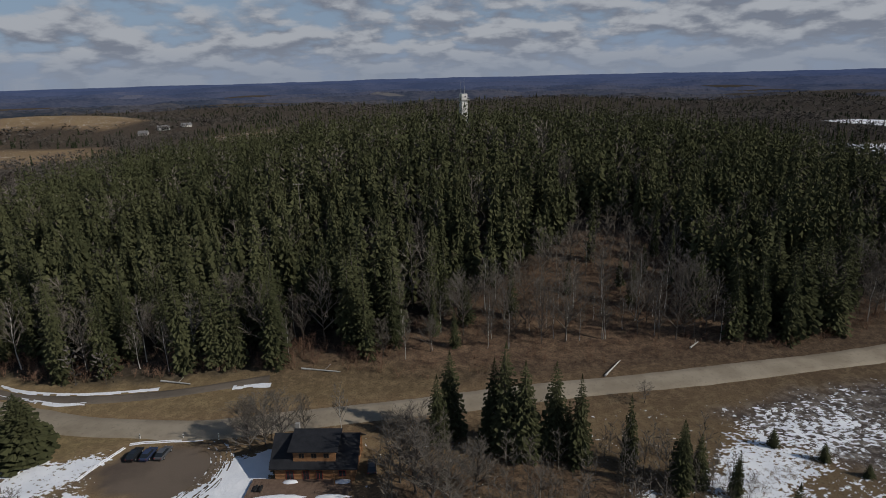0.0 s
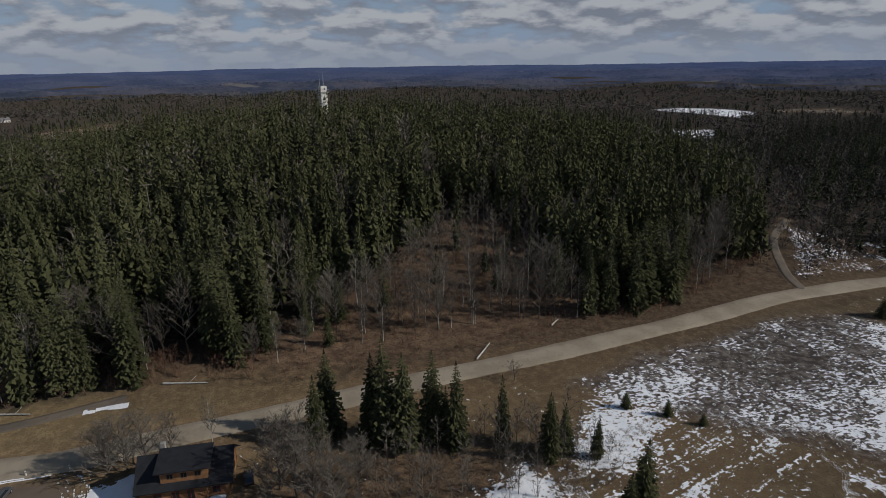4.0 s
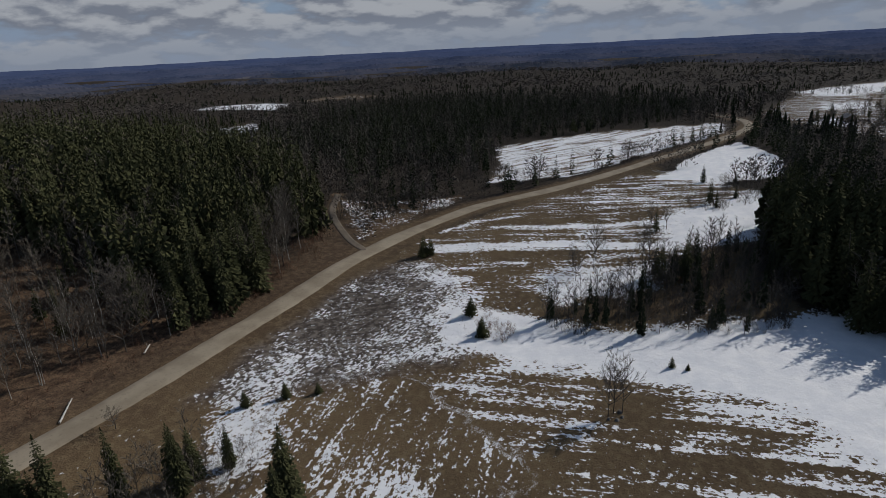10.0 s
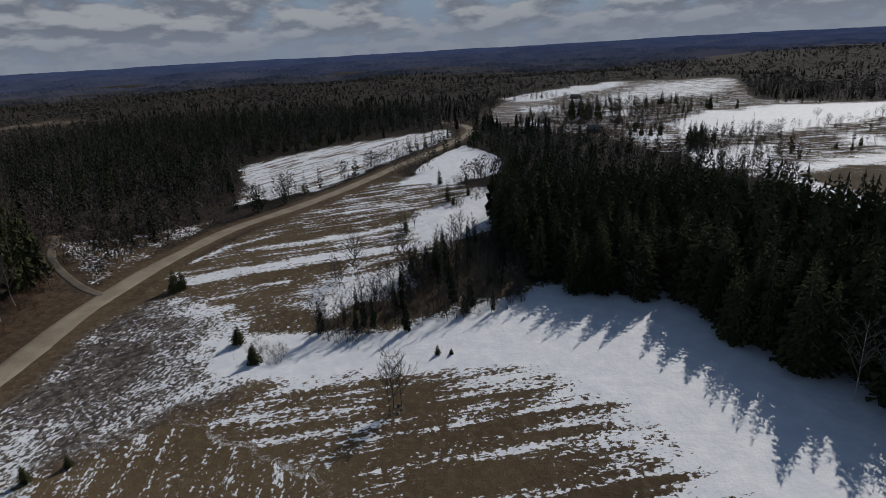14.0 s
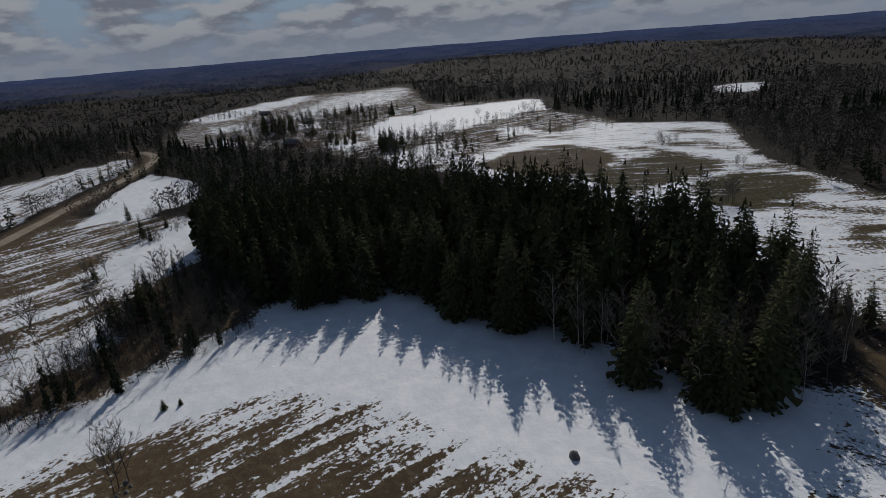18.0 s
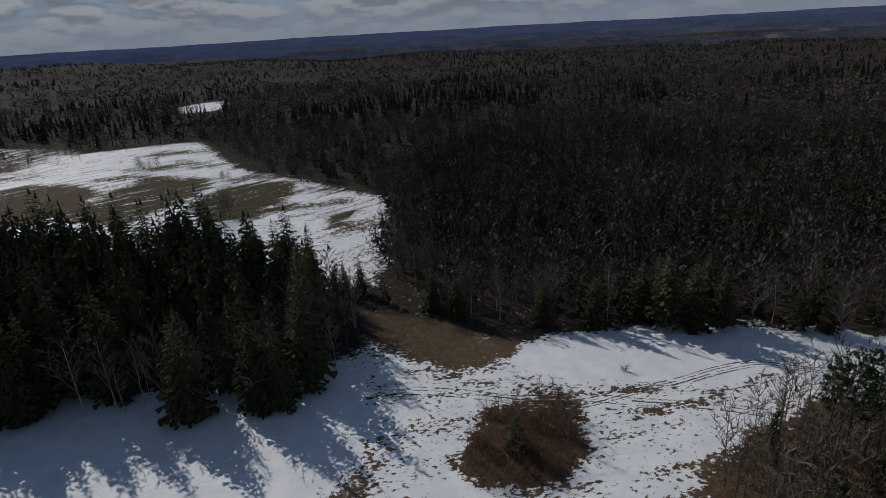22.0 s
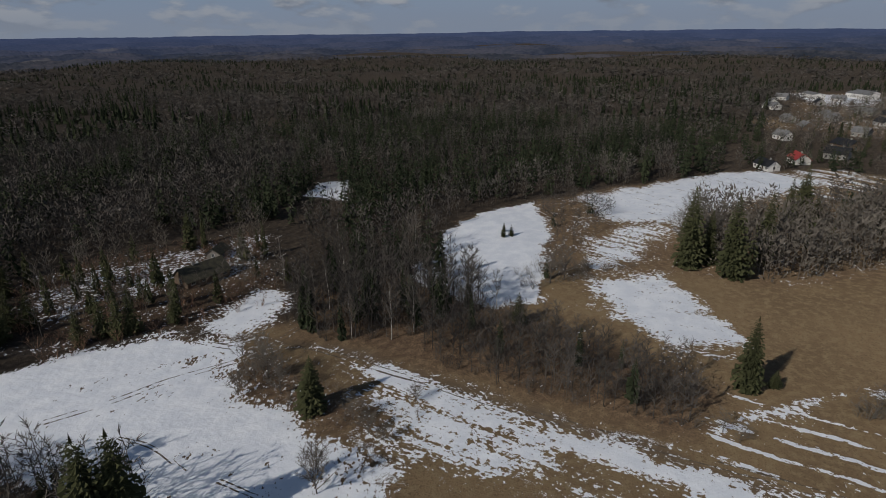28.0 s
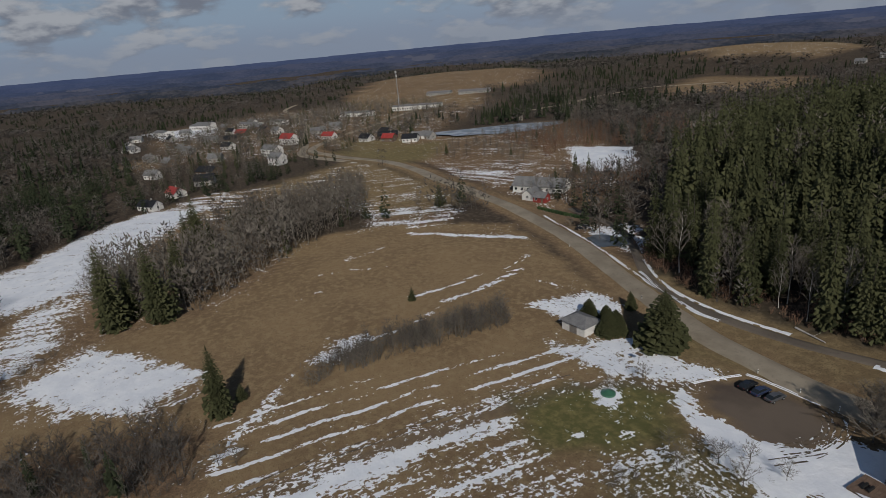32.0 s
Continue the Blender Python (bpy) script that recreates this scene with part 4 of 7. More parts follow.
def pine_crown(seed, clumps, spread, start=0.55):
    """Scots pine one metre tall: boughs that end in rounded brushes of needles."""
    r, g, wood = random.Random(seed), Geo(), Geo()
    for i in range(clumps):
        u = start + (0.97 - start) * i / (clumps - 1)
        a = i * 2.4 + r.uniform(-0.5, 0.5)
        L = spread * (1.05 - 0.75 * (u - start) / (1 - start)) * r.uniform(0.6, 1.1)
        c = Vector((math.cos(a) * L, math.sin(a) * L, u + 0.25 * L))
        wood.strip([Vector((0, 0, u - 0.03)), c], [0.006, 0.002])
        size = spread * r.uniform(0.22, 0.36)
        for k in range(44):
            d = Vector((r.gauss(0, 1.3), r.gauss(0, 1.3), r.gauss(0.3, 0.5))).normalized()
            p = c + d * size * r.uniform(0.1, 0.55)
            s = d.cross(Vector((r.uniform(-1, 1), r.uniform(-1, 1), r.uniform(-1, 1)))).normalized() * size * 0.11
            g.tri(p - s, p + s, p + d * size * 0.5)
    return g, wood


SPRUCE = [(trunk_geo(40 + i, 0.9, 0.013).mesh("spruce_trunk", M_BARK), spruce_crown(60 + i, 27 + i % 3, 13, w, foot).mesh("spruce_crown", M_NEEDLE))
          for i, (w, foot) in enumerate(((0.155, 0.05), (0.175, 0.04), (0.135, 0.10), (0.165, 0.14), (0.145, 0.07)))]
FULL_SPRUCE = [(trunk_geo(46, 0.9, 0.015).mesh("spruce_trunk", M_BARK), spruce_crown(68, 38, 30, 0.20, 0.03).mesh("spruce_crown", M_NEEDLE))]
NEAR_SPRUCE = [(trunk_geo(50 + i, 0.92, 0.012).mesh("spruce_trunk", M_BARK), spruce_crown(170 + i, 38, 21, w, foot).mesh("spruce_crown", M_NEEDLE)) for i, (w, foot) in enumerate(((0.15, 0.05), (0.13, 0.08), (0.165, 0.04)))]
BIRCH = [(trunk_geo(80 + i, 0.95, 0.0075, 5, 0.02).mesh("birch_trunk", M_BIRCH), bare_crown(90 + i, 18, 4, 8, 0.24, 0.3, 1.1, 0.010, 0.006).mesh("birch_crown", M_TWIG)) for i in range(3)]
ALDER = [(trunk_geo(100 + i, 0.9, 0.010, 5, 0.02).mesh("tree_trunk", M_BARK), bare_crown(110 + i, 17, 5, 7, 0.36, 0.2, 0.8, 0.012, 0.006).mesh("bare_crown", M_TWIG)) for i in range(3)]
GREAT = [(trunk_geo(105 + i, 0.9, 0.013, 6, 0.02).mesh("tree_trunk", M_BARK), bare_crown(115 + i, 26, 8, 9, 0.40, 0.10, 1.0, 0.012, 0.0045).mesh("bare_crown", M_TWIG)) for i in range(3)]
SHRUB = [shrub_geo(130 + i, 34, 9, sp).mesh("shrub_stems", m) for i, (sp, m) in enumerate(((0.6, M_TWIG), (0.8, M_TWIG_RED), (0.45, M_TWIG)))]
_pc = [pine_crown(150 + i, 34, 0.2, 0.4) for i in range(2)]
PINE = [(trunk_geo(160 + i, 0.96, 0.011).mesh("pine_trunk", M_BARK), p[0].mesh("pine_crown", M_PINE), p[1].mesh("bough_frame", M_BARK)) for i, p in enumerate(_pc)]


def place_m(x, y, s, wide=1.0):
    return Matrix.LocRotScale((x, y, height(x, y) - 0.1), Euler((rng.uniform(-0.02, 0.02), rng.uniform(-0.02, 0.02), rng.uniform(0, 6.28))), (s * wide, s * wide, s))


def spruce(x, y, h, wide=1.0, label="dark green spruce tree with drooping boughs", group="", kinds=SPRUCE):
    t = thing("spruce_tree", place_m(x, y, h, wide * 1.35), label, "tree", group)
    a, b = rng.choice(kinds)
    part("trunk", a, None, t)
    part("crown", b, None, t)
    return t


def leafless(x, y, h, wide=1.0, kinds=ALDER, label="leafless grey deciduous tree", group=""):
    t = thing("bare_tree", place_m(x, y, h, wide), label, "tree", group)
    a, b = rng.choice(kinds)
    part("trunk", a, None, t)
    part("crown", b, None, t)
    return t


def birch(x, y, h, wide=1.0, label="leafless birch with a pale stem", group=""):
    return leafless(x, y, h, wide, BIRCH, label, group)


def shrub(x, y, h, wide=1.0, label="leafless brown shrub", group="", which=None):
    ob = new("shrub", SHRUB[which] if which is not None else rng.choice(SHRUB))
    ob.matrix_world = place_m(x, y, h, wide)
    return tagged(ob, label, "shrub", group)


def pine(x, y, h, wide=1.0, label="open-crowned green pine tree", group=""):
    t = thing("pine_tree", place_m(x, y, h, wide), label, "tree", group)
    a, b, c = rng.choice(PINE)
    part("trunk", a, None, t)
    part("crown", b, None, t)
    part("bough_frame", c, None, t)
    return t


def as_arrays(geo):
    v = np.array([tuple(p) for p in geo.v])
    tris = []
    for f in geo.f:
        tris.append(f[:3])
        if len(f) == 4:
            tris.append((f[0], f[2], f[3]))
    return v, np.array(tris)


def cheap_spruce(seed, whorls, arms, width, foot=0.06):
    """A spruce for the depth of a wood: each bough is two hanging sprays along a ridge."""
    r, g = random.Random(seed), Geo()
    for w in range(whorls):
        u = w / (whorls - 1)
        z = foot + (0.955 - foot) * u ** 0.95
        reach = width * (1 - u) ** 0.66 * min(1.0, 0.72 + u * 2.2) + 0.008
        k = max(3, int(arms * (1 - 0.45 * u)))
        turn = r.uniform(0, 6.28)
        for i in range(k):
            a = turn + 6.2832 * (i + r.uniform(-0.35, 0.35)) / k
            L = reach * r.uniform(0.5, 1.2)
            out, side = Vector((math.cos(a), math.sin(a), 0)), Vector((-math.sin(a), math.cos(a), 0))
            zz = z + r.uniform(-0.015, 0.015)
            p0 = out * (0.12 * L) + Vector((0, 0, zz + 0.012))
            p1 = out * L + Vector((0, 0, zz - L * r.uniform(0.15, 0.6) * (1 - 0.5 * u)))
            for sg in (-1, 1):
                q = out * (L * r.uniform(0.5, 0.85)) + side * (sg * L * r.uniform(0.22, 0.42)) + Vector((0, 0, zz - L * r.uniform(0.3, 0.95)))
                g.tri(p0, p1, q) if sg > 0 else g.tri(p1, p0, q)
    g.tri(Vector((-0.011, 0, 0.9)), Vector((0.011, 0.004, 0.9)), Vector((0, 0, 1.0)))
    return g


LOW_SPRUCE = [as_arrays(cheap_spruce(200 + i, 11, 6, w, 0.10)) for i, w in enumerate((0.12, 0.145, 0.105, 0.13))]
MID_SPRUCE = [as_arrays(cheap_spruce(210 + i, 22, 8, w, f)) for i, (w, f) in enumerate(((0.12, 0.08), (0.14, 0.06), (0.105, 0.14), (0.13, 0.22), (0.10, 0.12), (0.115, 0.16), (0.15, 0.1)))]


def low_bare(seed, limbs, twigs, spread, fine):
    """Leafless tree for the depth of a wood: a stem, limbs and twigs as thin slivers."""
    r, g = random.Random(seed), Geo()
    top = Vector((r.uniform(-0.03, 0.03), r.uniform(-0.03, 0.03), 0.92))
    g.strip([Vector((0, 0, 0)), top], [0.008, 0.002])
    for i in range(limbs):
        u = 0.22 + 0.72 * (i + r.random()) / limbs
        a = i * 2.4 + r.uniform(-0.5, 0.5)
        L = spread * (1.1 - 0.65 * u) * r.uniform(0.7, 1.2)
        d = Vector((math.cos(a), math.sin(a), r.uniform(0.6, 1.8))).normalized()
        p0 = top * u
        p1 = p0 + d * L
        side = d.cross(Vector((r.uniform(-1, 1), r.uniform(-1, 1), r.uniform(-1, 1)))).normalized() * 0.0055
        g.tri(p0 - side, p0 + side, p1)
        for t in range(twigs):
            c = p0.lerp(p1, r.uniform(0.25, 1.0))
            b = r.uniform(0, 6.28)
            d2 = (d + Vector((math.cos(b), math.sin(b), r.uniform(-0.3, 0.9)))).normalized()
            s2 = d2.cross(Vector((r.uniform(-1, 1), r.uniform(-1, 1), r.uniform(-1, 1)))).normalized() * fine * 0.5
            g.tri(c - s2, c + s2, c + d2 * L * r.uniform(0.35, 0.7))
    return as_arrays(g)


MID_BARE = [low_bare(220 + i, 13, 8, sp, 0.0105) for i, sp in enumerate((0.27, 0.33, 0.24, 0.30, 0.36, 0.22))]


def tiny_spruce(seed):
    """Far needle tree: four ragged tiers on one axis."""
    r, g = random.Random(seed), Geo()
    for w in range(4):
        z, L = 0.08 + 0.22 * w, 0.125 * (1 - 0.21 * w)
        for i in range(4):
            a = 6.2832 * (i + r.uniform(-0.25, 0.25)) / 4 + w * 0.8
            ends = [Vector((math.cos(q) * L * r.uniform(0.7, 1.3), math.sin(q) * L * r.uniform(0.7, 1.3), z + r.uniform(-0.05, 0.03))) for q in (a - 0.7, a + 0.7)]
            g.tri(ends[0], ends[1], Vector((0, 0, min(1, z + 0.30))))
    return as_arrays(g)


def haze_crown(seed, n, size, wide=0.17, stem=0.007):
    """Far leafless tree: a thin stem under an egg of many small sprays of twigs that point up and out."""
    r, g = random.Random(seed), Geo()
    lean = Vector((r.uniform(-0.03, 0.03), r.uniform(-0.03, 0.03), 0))
    for i in range(n):
        d = Vector((r.gauss(0, 1), r.gauss(0, 1), r.gauss(0, 1))).normalized() * r.uniform(0.15, 1.0) ** 0.45
        z = 0.60 + 0.33 * d.z if i % 4 else r.uniform(0.08, 0.42)
        w = wide * (1.15 - 0.55 * (z - 0.3)) * r.uniform(0.85, 1.15)
        c = Vector((d.x * w, d.y * w, z)) + lean * z
        up = (Vector((d.x, d.y, 0.9)) + Vector((r.uniform(-1, 1), r.uniform(-1, 1), r.uniform(-0.5, 0.6))) * 0.6).normalized()
        side = up.cross(Vector((r.uniform(-1, 1), r.uniform(-1, 1), r.uniform(-1, 1)))).normalized() * size * r.uniform(0.2, 0.42)
        g.tri(c - side, c + side, c + up * size * r.uniform(1.1, 2.2))
    top = Vector((0, 0, 0.82)) + lean
    g.tri(Vector((-stem, 0, 0)), Vector((stem, 0, 0)), top)
    g.tri(Vector((0, -stem, 0)), Vector((0, stem, 0)), top)
    return as_arrays(g)


HALF_BARE = [haze_crown(250 + i, 52, 0.055, w) for i, w in enumerate((0.15, 0.19, 0.13, 0.17, 0.21))]
FINE_BARE = [haze_crown(260 + i, 22, 0.08, w, 0.012) for i, w in enumerate((0.15, 0.19, 0.13, 0.17, 0.21))]
TINY_SPRUCE = [tiny_spruce(300 + i) for i in range(4)]
TINY_BARE = [haze_crown(310 + i, 12, 0.14, 0.17, 0.002) for i in range(5)]


def wood_mesh(name, shapes, xs, ys, hs, mat, seed, wide=1.0):
    """One mesh of many trees: each one of the shapes, turned and scaled."""
    r = np.random.RandomState(seed)
    which, ang = r.randint(0, len(shapes), len(xs)), r.uniform(0, 6.28, len(xs))
    zs = hgt(xs, ys) - 0.2
    V, F, base = [], [], 0
    for s, (v, f) in enumerate(shapes):
        idx = np.nonzero(which == s)[0]
        if not len(idx):
            continue
        c, sn, h = np.cos(ang[idx])[:, None], np.sin(ang[idx])[:, None], hs[idx][:, None]
        wd = h * wide * r.uniform(0.85, 1.2, len(idx))[:, None]
        P = np.stack([(v[:, 0] * c - v[:, 1] * sn) * wd + xs[idx][:, None], (v[:, 0] * sn + v[:, 1] * c) * wd + ys[idx][:, None],
                      v[:, 2] * h + zs[idx][:, None]], 2).reshape(-1, 3)
        V.append(P)
        F.append((f[None] + (np.arange(len(idx)) * len(v))[:, None, None]).reshape(-1, 3) + base)
        base += len(P)
    V, F = np.concatenate(V), np.concatenate(F)
    me = bpy.data.meshes.new(name)
    me.vertices.add(len(V))
    me.vertices.foreach_set("co", V.ravel())
    me.loops.add(F.size)
    me.loops.foreach_set("vertex_index", F.ravel())
    me.polygons.add(len(F))
    me.polygons.foreach_set("loop_start", np.arange(0, F.size, 3))
    me.update(calc_edges=True)
    me.materials.append(mat)
    return me


def scatter(poly, gap, seed, jitter=0.62):
    """Places of trees inside an outline, about gap metres apart."""
    p = np.array(poly)
    r = np.random.RandomState(seed)
    gx, gy = np.meshgrid(np.arange(p[:, 0].min(), p[:, 0].max(), gap), np.arange(p[:, 1].min(), p[:, 1].max(), gap))
    x = gx.ravel() + r.uniform(-jitter, jitter, gx.size) * gap
    y = gy.ravel() + r.uniform(-jitter, jitter, gx.size) * gap
    k = sdist(x, y, poly) < 0
    return x[k], y[k]


# ---------------------------------------------------------------- woods
HILL = [(-140, 160), (-122, 141), (-98, 133), (-77, 134), (-43, 136), (-21, 137), (10, 142), (57, 144), (84, 140), (104, 144), (135, 161), (159, 172), (185, 203), (215, 250), (240, 340),
        (200, 480), (40, 530), (-100, 500), (-210, 420), (-225, 320), (-185, 225)]
GROVE = [(222, 27), (178, 6), (166, -8), (163, -33), (136, -45), (118, -59), (103, -65), (78, -72), (73, -84), (74, -101), (80, -114), (100, -128), (125, -128), (150, -120), (190, -95),
         (235, -62), (300, -40), (380, 0), (470, 50), (520, 66), (470, 70), (390, 38), (310, 26)]
NORTH_EAST = [(200, 212), (230, 189), (272, 168), (318, 184), (370, 228), (448, 194), (580, 104), (700, 170), (640, 480), (450, 520), (430, 440), (340, 440), (300, 520), (260, 420), (235, 280)]
SOUTH = [(112, -190), (92, -146), (79, -137), (57, -123), (37, -130), (13, -135), (-8, -144), (-29, -149), (-62, -150), (-86, -195), (-112, -200), (-168, -160), (-240, -190), (-320, -330), (-100, -420), (140, -380), (160, -250)]
WEST = [(-136, -112), (-150, -82), (-204, -98), (-240, -80), (-272, -60), (-330, -8), (-430, -40), (-460, -240), (-330, -300), (-245, -190), (-215, -150), (-168, -150)]
THICKET = [(-12, 136), (20, 139), (62, 143), (84, 143), (74, 160), (77, 188), (67, 210), (50, 205), (32, 186), (16, 168), (0, 156)]

things_left = {"spruce": 170, "bare": 185}


def wood(poly, gap, seed, green, hs, hb, near, label_s, label_b, group, mid=True, keep=None, wide=1.0, dim=False, rise=None):
    """Fills an outline with spruces and leafless trees: those near one side as trees of their own, the rest as one wood."""
    x, y = scatter(poly, gap, seed)
    r = np.random.RandomState(seed + 1)
    edge = -sdist(x, y, poly)
    dist = np.hypot(x, y)
    isg = r.uniform(0, 1, len(x)) < green(x, y, edge)
    ok = keep(x, y) if keep is not None else np.ones(len(x), bool)
    h = np.where(isg, r.uniform(hs[0], hs[1], len(x)), r.uniform(hb[0], hb[1], len(x)))
    if rise is not None:
        h = h * rise(x, y)
    own = near(x, y, edge, dist)
    for i in np.nonzero(own & ok)[0]:
        kind = "spruce" if isg[i] else "bare"
        if things_left[kind] <= 0:
            own[i] = False
            continue
        things_left[kind] -= 1
        if isg[i]:
            spruce(x[i], y[i], h[i], r.uniform(0.62, 0.9) * wide, label_s, group)
        else:
            (birch if r.uniform() < 0.45 else leafless)(x[i], y[i], h[i], r.uniform(0.8, 1.1), label=label_b, group=group)
    rest = ok & ~own
    a, b = rest & isg, rest & ~isg
    # dim takes the darker copies, whose colour already holds the wood's shade
    if a.any():
        tagged(new("spruce_wood", wood_mesh("spruce_wood", MID_SPRUCE if mid else LOW_SPRUCE, x[a], y[a], h[a], M_NEEDLE_SHADED if dim else M_NEEDLE, seed + 2, wide * 1.08)), "dense dark spruce wood", "wood", kind="stuff")
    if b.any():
        tagged(new("leafless_wood", wood_mesh("leafless_wood", MID_BARE if mid else HALF_BARE, x[b], y[b], h[b], M_TWIG_SHADED if dim else M_TWIG, seed + 3)), "leafless grey-brown deciduous wood", "wood", kind="stuff")


def in_thicket(x, y):
    return sdist(x, y, THICKET) < 0


# the hill behind the road
wood(HILL, 5.5, 11, lambda x, y, e: np.where(e < 9, 0.55, np.where((x > 95) & (e < 34), 0.6, np.clip(0.86 + 0.12 * waves(x, y, 71, 60), 0.6, 0.97))), (18, 29), (12, 22),
     lambda x, y, e, d: (y < 166) & (e < 18), "tall dark green spruce on the wooded hill", "leafless tree at the edge of the spruce wood", "hill edge trees", wide=1.0,
     keep=lambda x, y: ~in_thicket(x, y) & (np.hypot(x + 52, y - 215) > 9) & (y < 232))
wood(HILL, 6.2, 12, lambda x, y, e: np.full(len(x), 0.88), (19, 28), (16, 23), lambda x, y, e, d: np.zeros(len(x), bool), "", "", "", mid=False, keep=lambda x, y: (y >= 232) & (np.hypot(x - 13, y - 330) > 2.6), wide=1.1)
wood(THICKET, 5.2, 13, lambda x, y, e: np.full(len(x), 0.09), (10, 19), (8, 17), lambda x, y, e, d: y < 165, "young spruce among brush", "slender leafless tree on the brushy slope", "brushy slope trees")
# the dark grove
wood(GROVE, 5.4, 21, lambda x, y, e: np.where((x < 112) & (y < -58), 0.3, np.where(x > 330, 0.5, 0.90)), (20, 29), (13, 20),
     lambda x, y, e, d: (e < 12) & (x < 180), "dark spruce of the grove beside the snowy field", "slender leafless tree of the grove edge", "grove edge trees", mid=True, keep=lambda x, y: x < 260, wide=1.25, rise=lambda x, y: 1 + 0.22 * ease(x, 105, 135) * ease(-y, 35, 80))
wood(GROVE, 6.5, 22, lambda x, y, e: np.full(len(x), 0.45), (14, 21), (11, 17), lambda x, y, e, d: np.zeros(len(x), bool), "", "", "", mid=False, keep=lambda x, y: x >= 260, dim=True)
# beyond the fork, the southern and the western woods
wood(NORTH_EAST, 7.2, 31, lambda x, y, e: np.where(e < 18, 0.25, 0.62), (14, 22), (12, 19), lambda x, y, e, d: np.zeros(len(x), bool), "", "", "", mid=False, dim=True)
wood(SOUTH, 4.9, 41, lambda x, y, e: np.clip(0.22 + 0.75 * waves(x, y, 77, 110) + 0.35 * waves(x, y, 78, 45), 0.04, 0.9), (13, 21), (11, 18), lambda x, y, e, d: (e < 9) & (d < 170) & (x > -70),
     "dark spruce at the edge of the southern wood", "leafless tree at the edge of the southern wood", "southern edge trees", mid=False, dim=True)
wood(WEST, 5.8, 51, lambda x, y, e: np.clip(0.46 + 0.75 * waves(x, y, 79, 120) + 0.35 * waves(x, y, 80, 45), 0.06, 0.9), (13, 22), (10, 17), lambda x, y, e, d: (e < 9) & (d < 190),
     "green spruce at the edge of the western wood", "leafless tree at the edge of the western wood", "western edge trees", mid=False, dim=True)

# open land that stays free of far trees
OPEN = []
OPEN += [[(-230, 100), (-190, 150), (-112, 130), (-50, 125), (20, 130), (115, 145), (256, 140), (349, 110), (306, 29), (219, 25), (100, -60), (90, -126), (36, -122), (-60, -137), (-95, -115), (-250, 0)], HILL, GROVE, NORTH_EAST, SOUTH, WEST, [(-95, -115), (-136, -112), (-150, -84), (-204, -98), (-240, -80), (-272, -60), (-345, 5), (-250, 0)], [(-62, -138), (-90, -192), (-112, -198), (-168, -160), (-136, -112), (-95, -115)], [(-205, -172), (-230, -190), (-246, -176), (-209, -150)], [(268, 165), (300, 130), (399, 108), (489, 84), (560, 90), (448, 195), (370, 228), (320, 185)]]
OPEN += [[(318, 84), (388, 84), (460, 75), (400, 35), (347, 28), (322, 55)], [(362, 586), (442, 570), (358, 452), (315, 490)], [(495, 810), (660, 870), (610, 680), (510, 630)], [(560, 60), (601, 87), (829, 75), (977, 5), (1099, -122), (1052, -195), (1009, -274), (720, -215), (640, -325), (539, -285), (440, -295), (372, -264), (357, -183), (334, -126), (300, -100), (378, -75), (443, -43), (511, 21)], [(521, -88), (590, -130), (690, -335), (602, -332), (540, -295), (470, -172), (460, -105)], [(396, -80), (430, -140), (347, -120), (345, -80)]]
OPEN += [[(340, -105), (378, -157), (430, -266), (358, -342), (251, -268), (196, -252), (130, -228), (110, -187), (90, -140), (110, -110), (200, -110)], [(-200, 150), (-440, 150), (-470, 260), (-400, 345), (-290, 300), (-205, 240)], [(-350, 20), (-390, 140), (-420, 145), (-270, 170), (-225, 110), (-290, 60)], [(-262, -60), (-350, 5), (-355, 70), (-327, 75), (-250, 5), (-200, -30)], [(-1110, 500), (-1000, 690), (-760, 630), (-650, 520), (-740, 410), (-900, 380)], [(-899, 329), (-1075, 453), (-1150, 560), (-1000, 580), (-832, 515), (-724, 490), (-562, 375), (-592, 335), (-641, 301), (-664, 268)]]
OPEN += [[(-792, 34), (-799, 53), (-814, 100), (-757, 131), (-685, 99), (-677, 59)], [(-489, 552), (-540, 720), (-380, 690), (-321, 616), (-412, 505)], [(-791, 900), (-880, 1100), (-760, 1170), (-450, 1000), (-460, 850), (-600, 800)], [(-320, 760), (-250, 900), (-180, 840), (-230, 700)], [(682, 793), (763, 725), (738, 633), (698, 610), (625, 715)], [(861, 90), (966, 29), (1121, -107), (996, -96), (820, 25)], [(564, -507), (550, -560), (490, -500), (500, -457)]]
VILLAGE = [(-380, 10), (-700, 20), (-900, 200), (-800, 430), (-600, 440), (-420, 250), (-390, 110)]


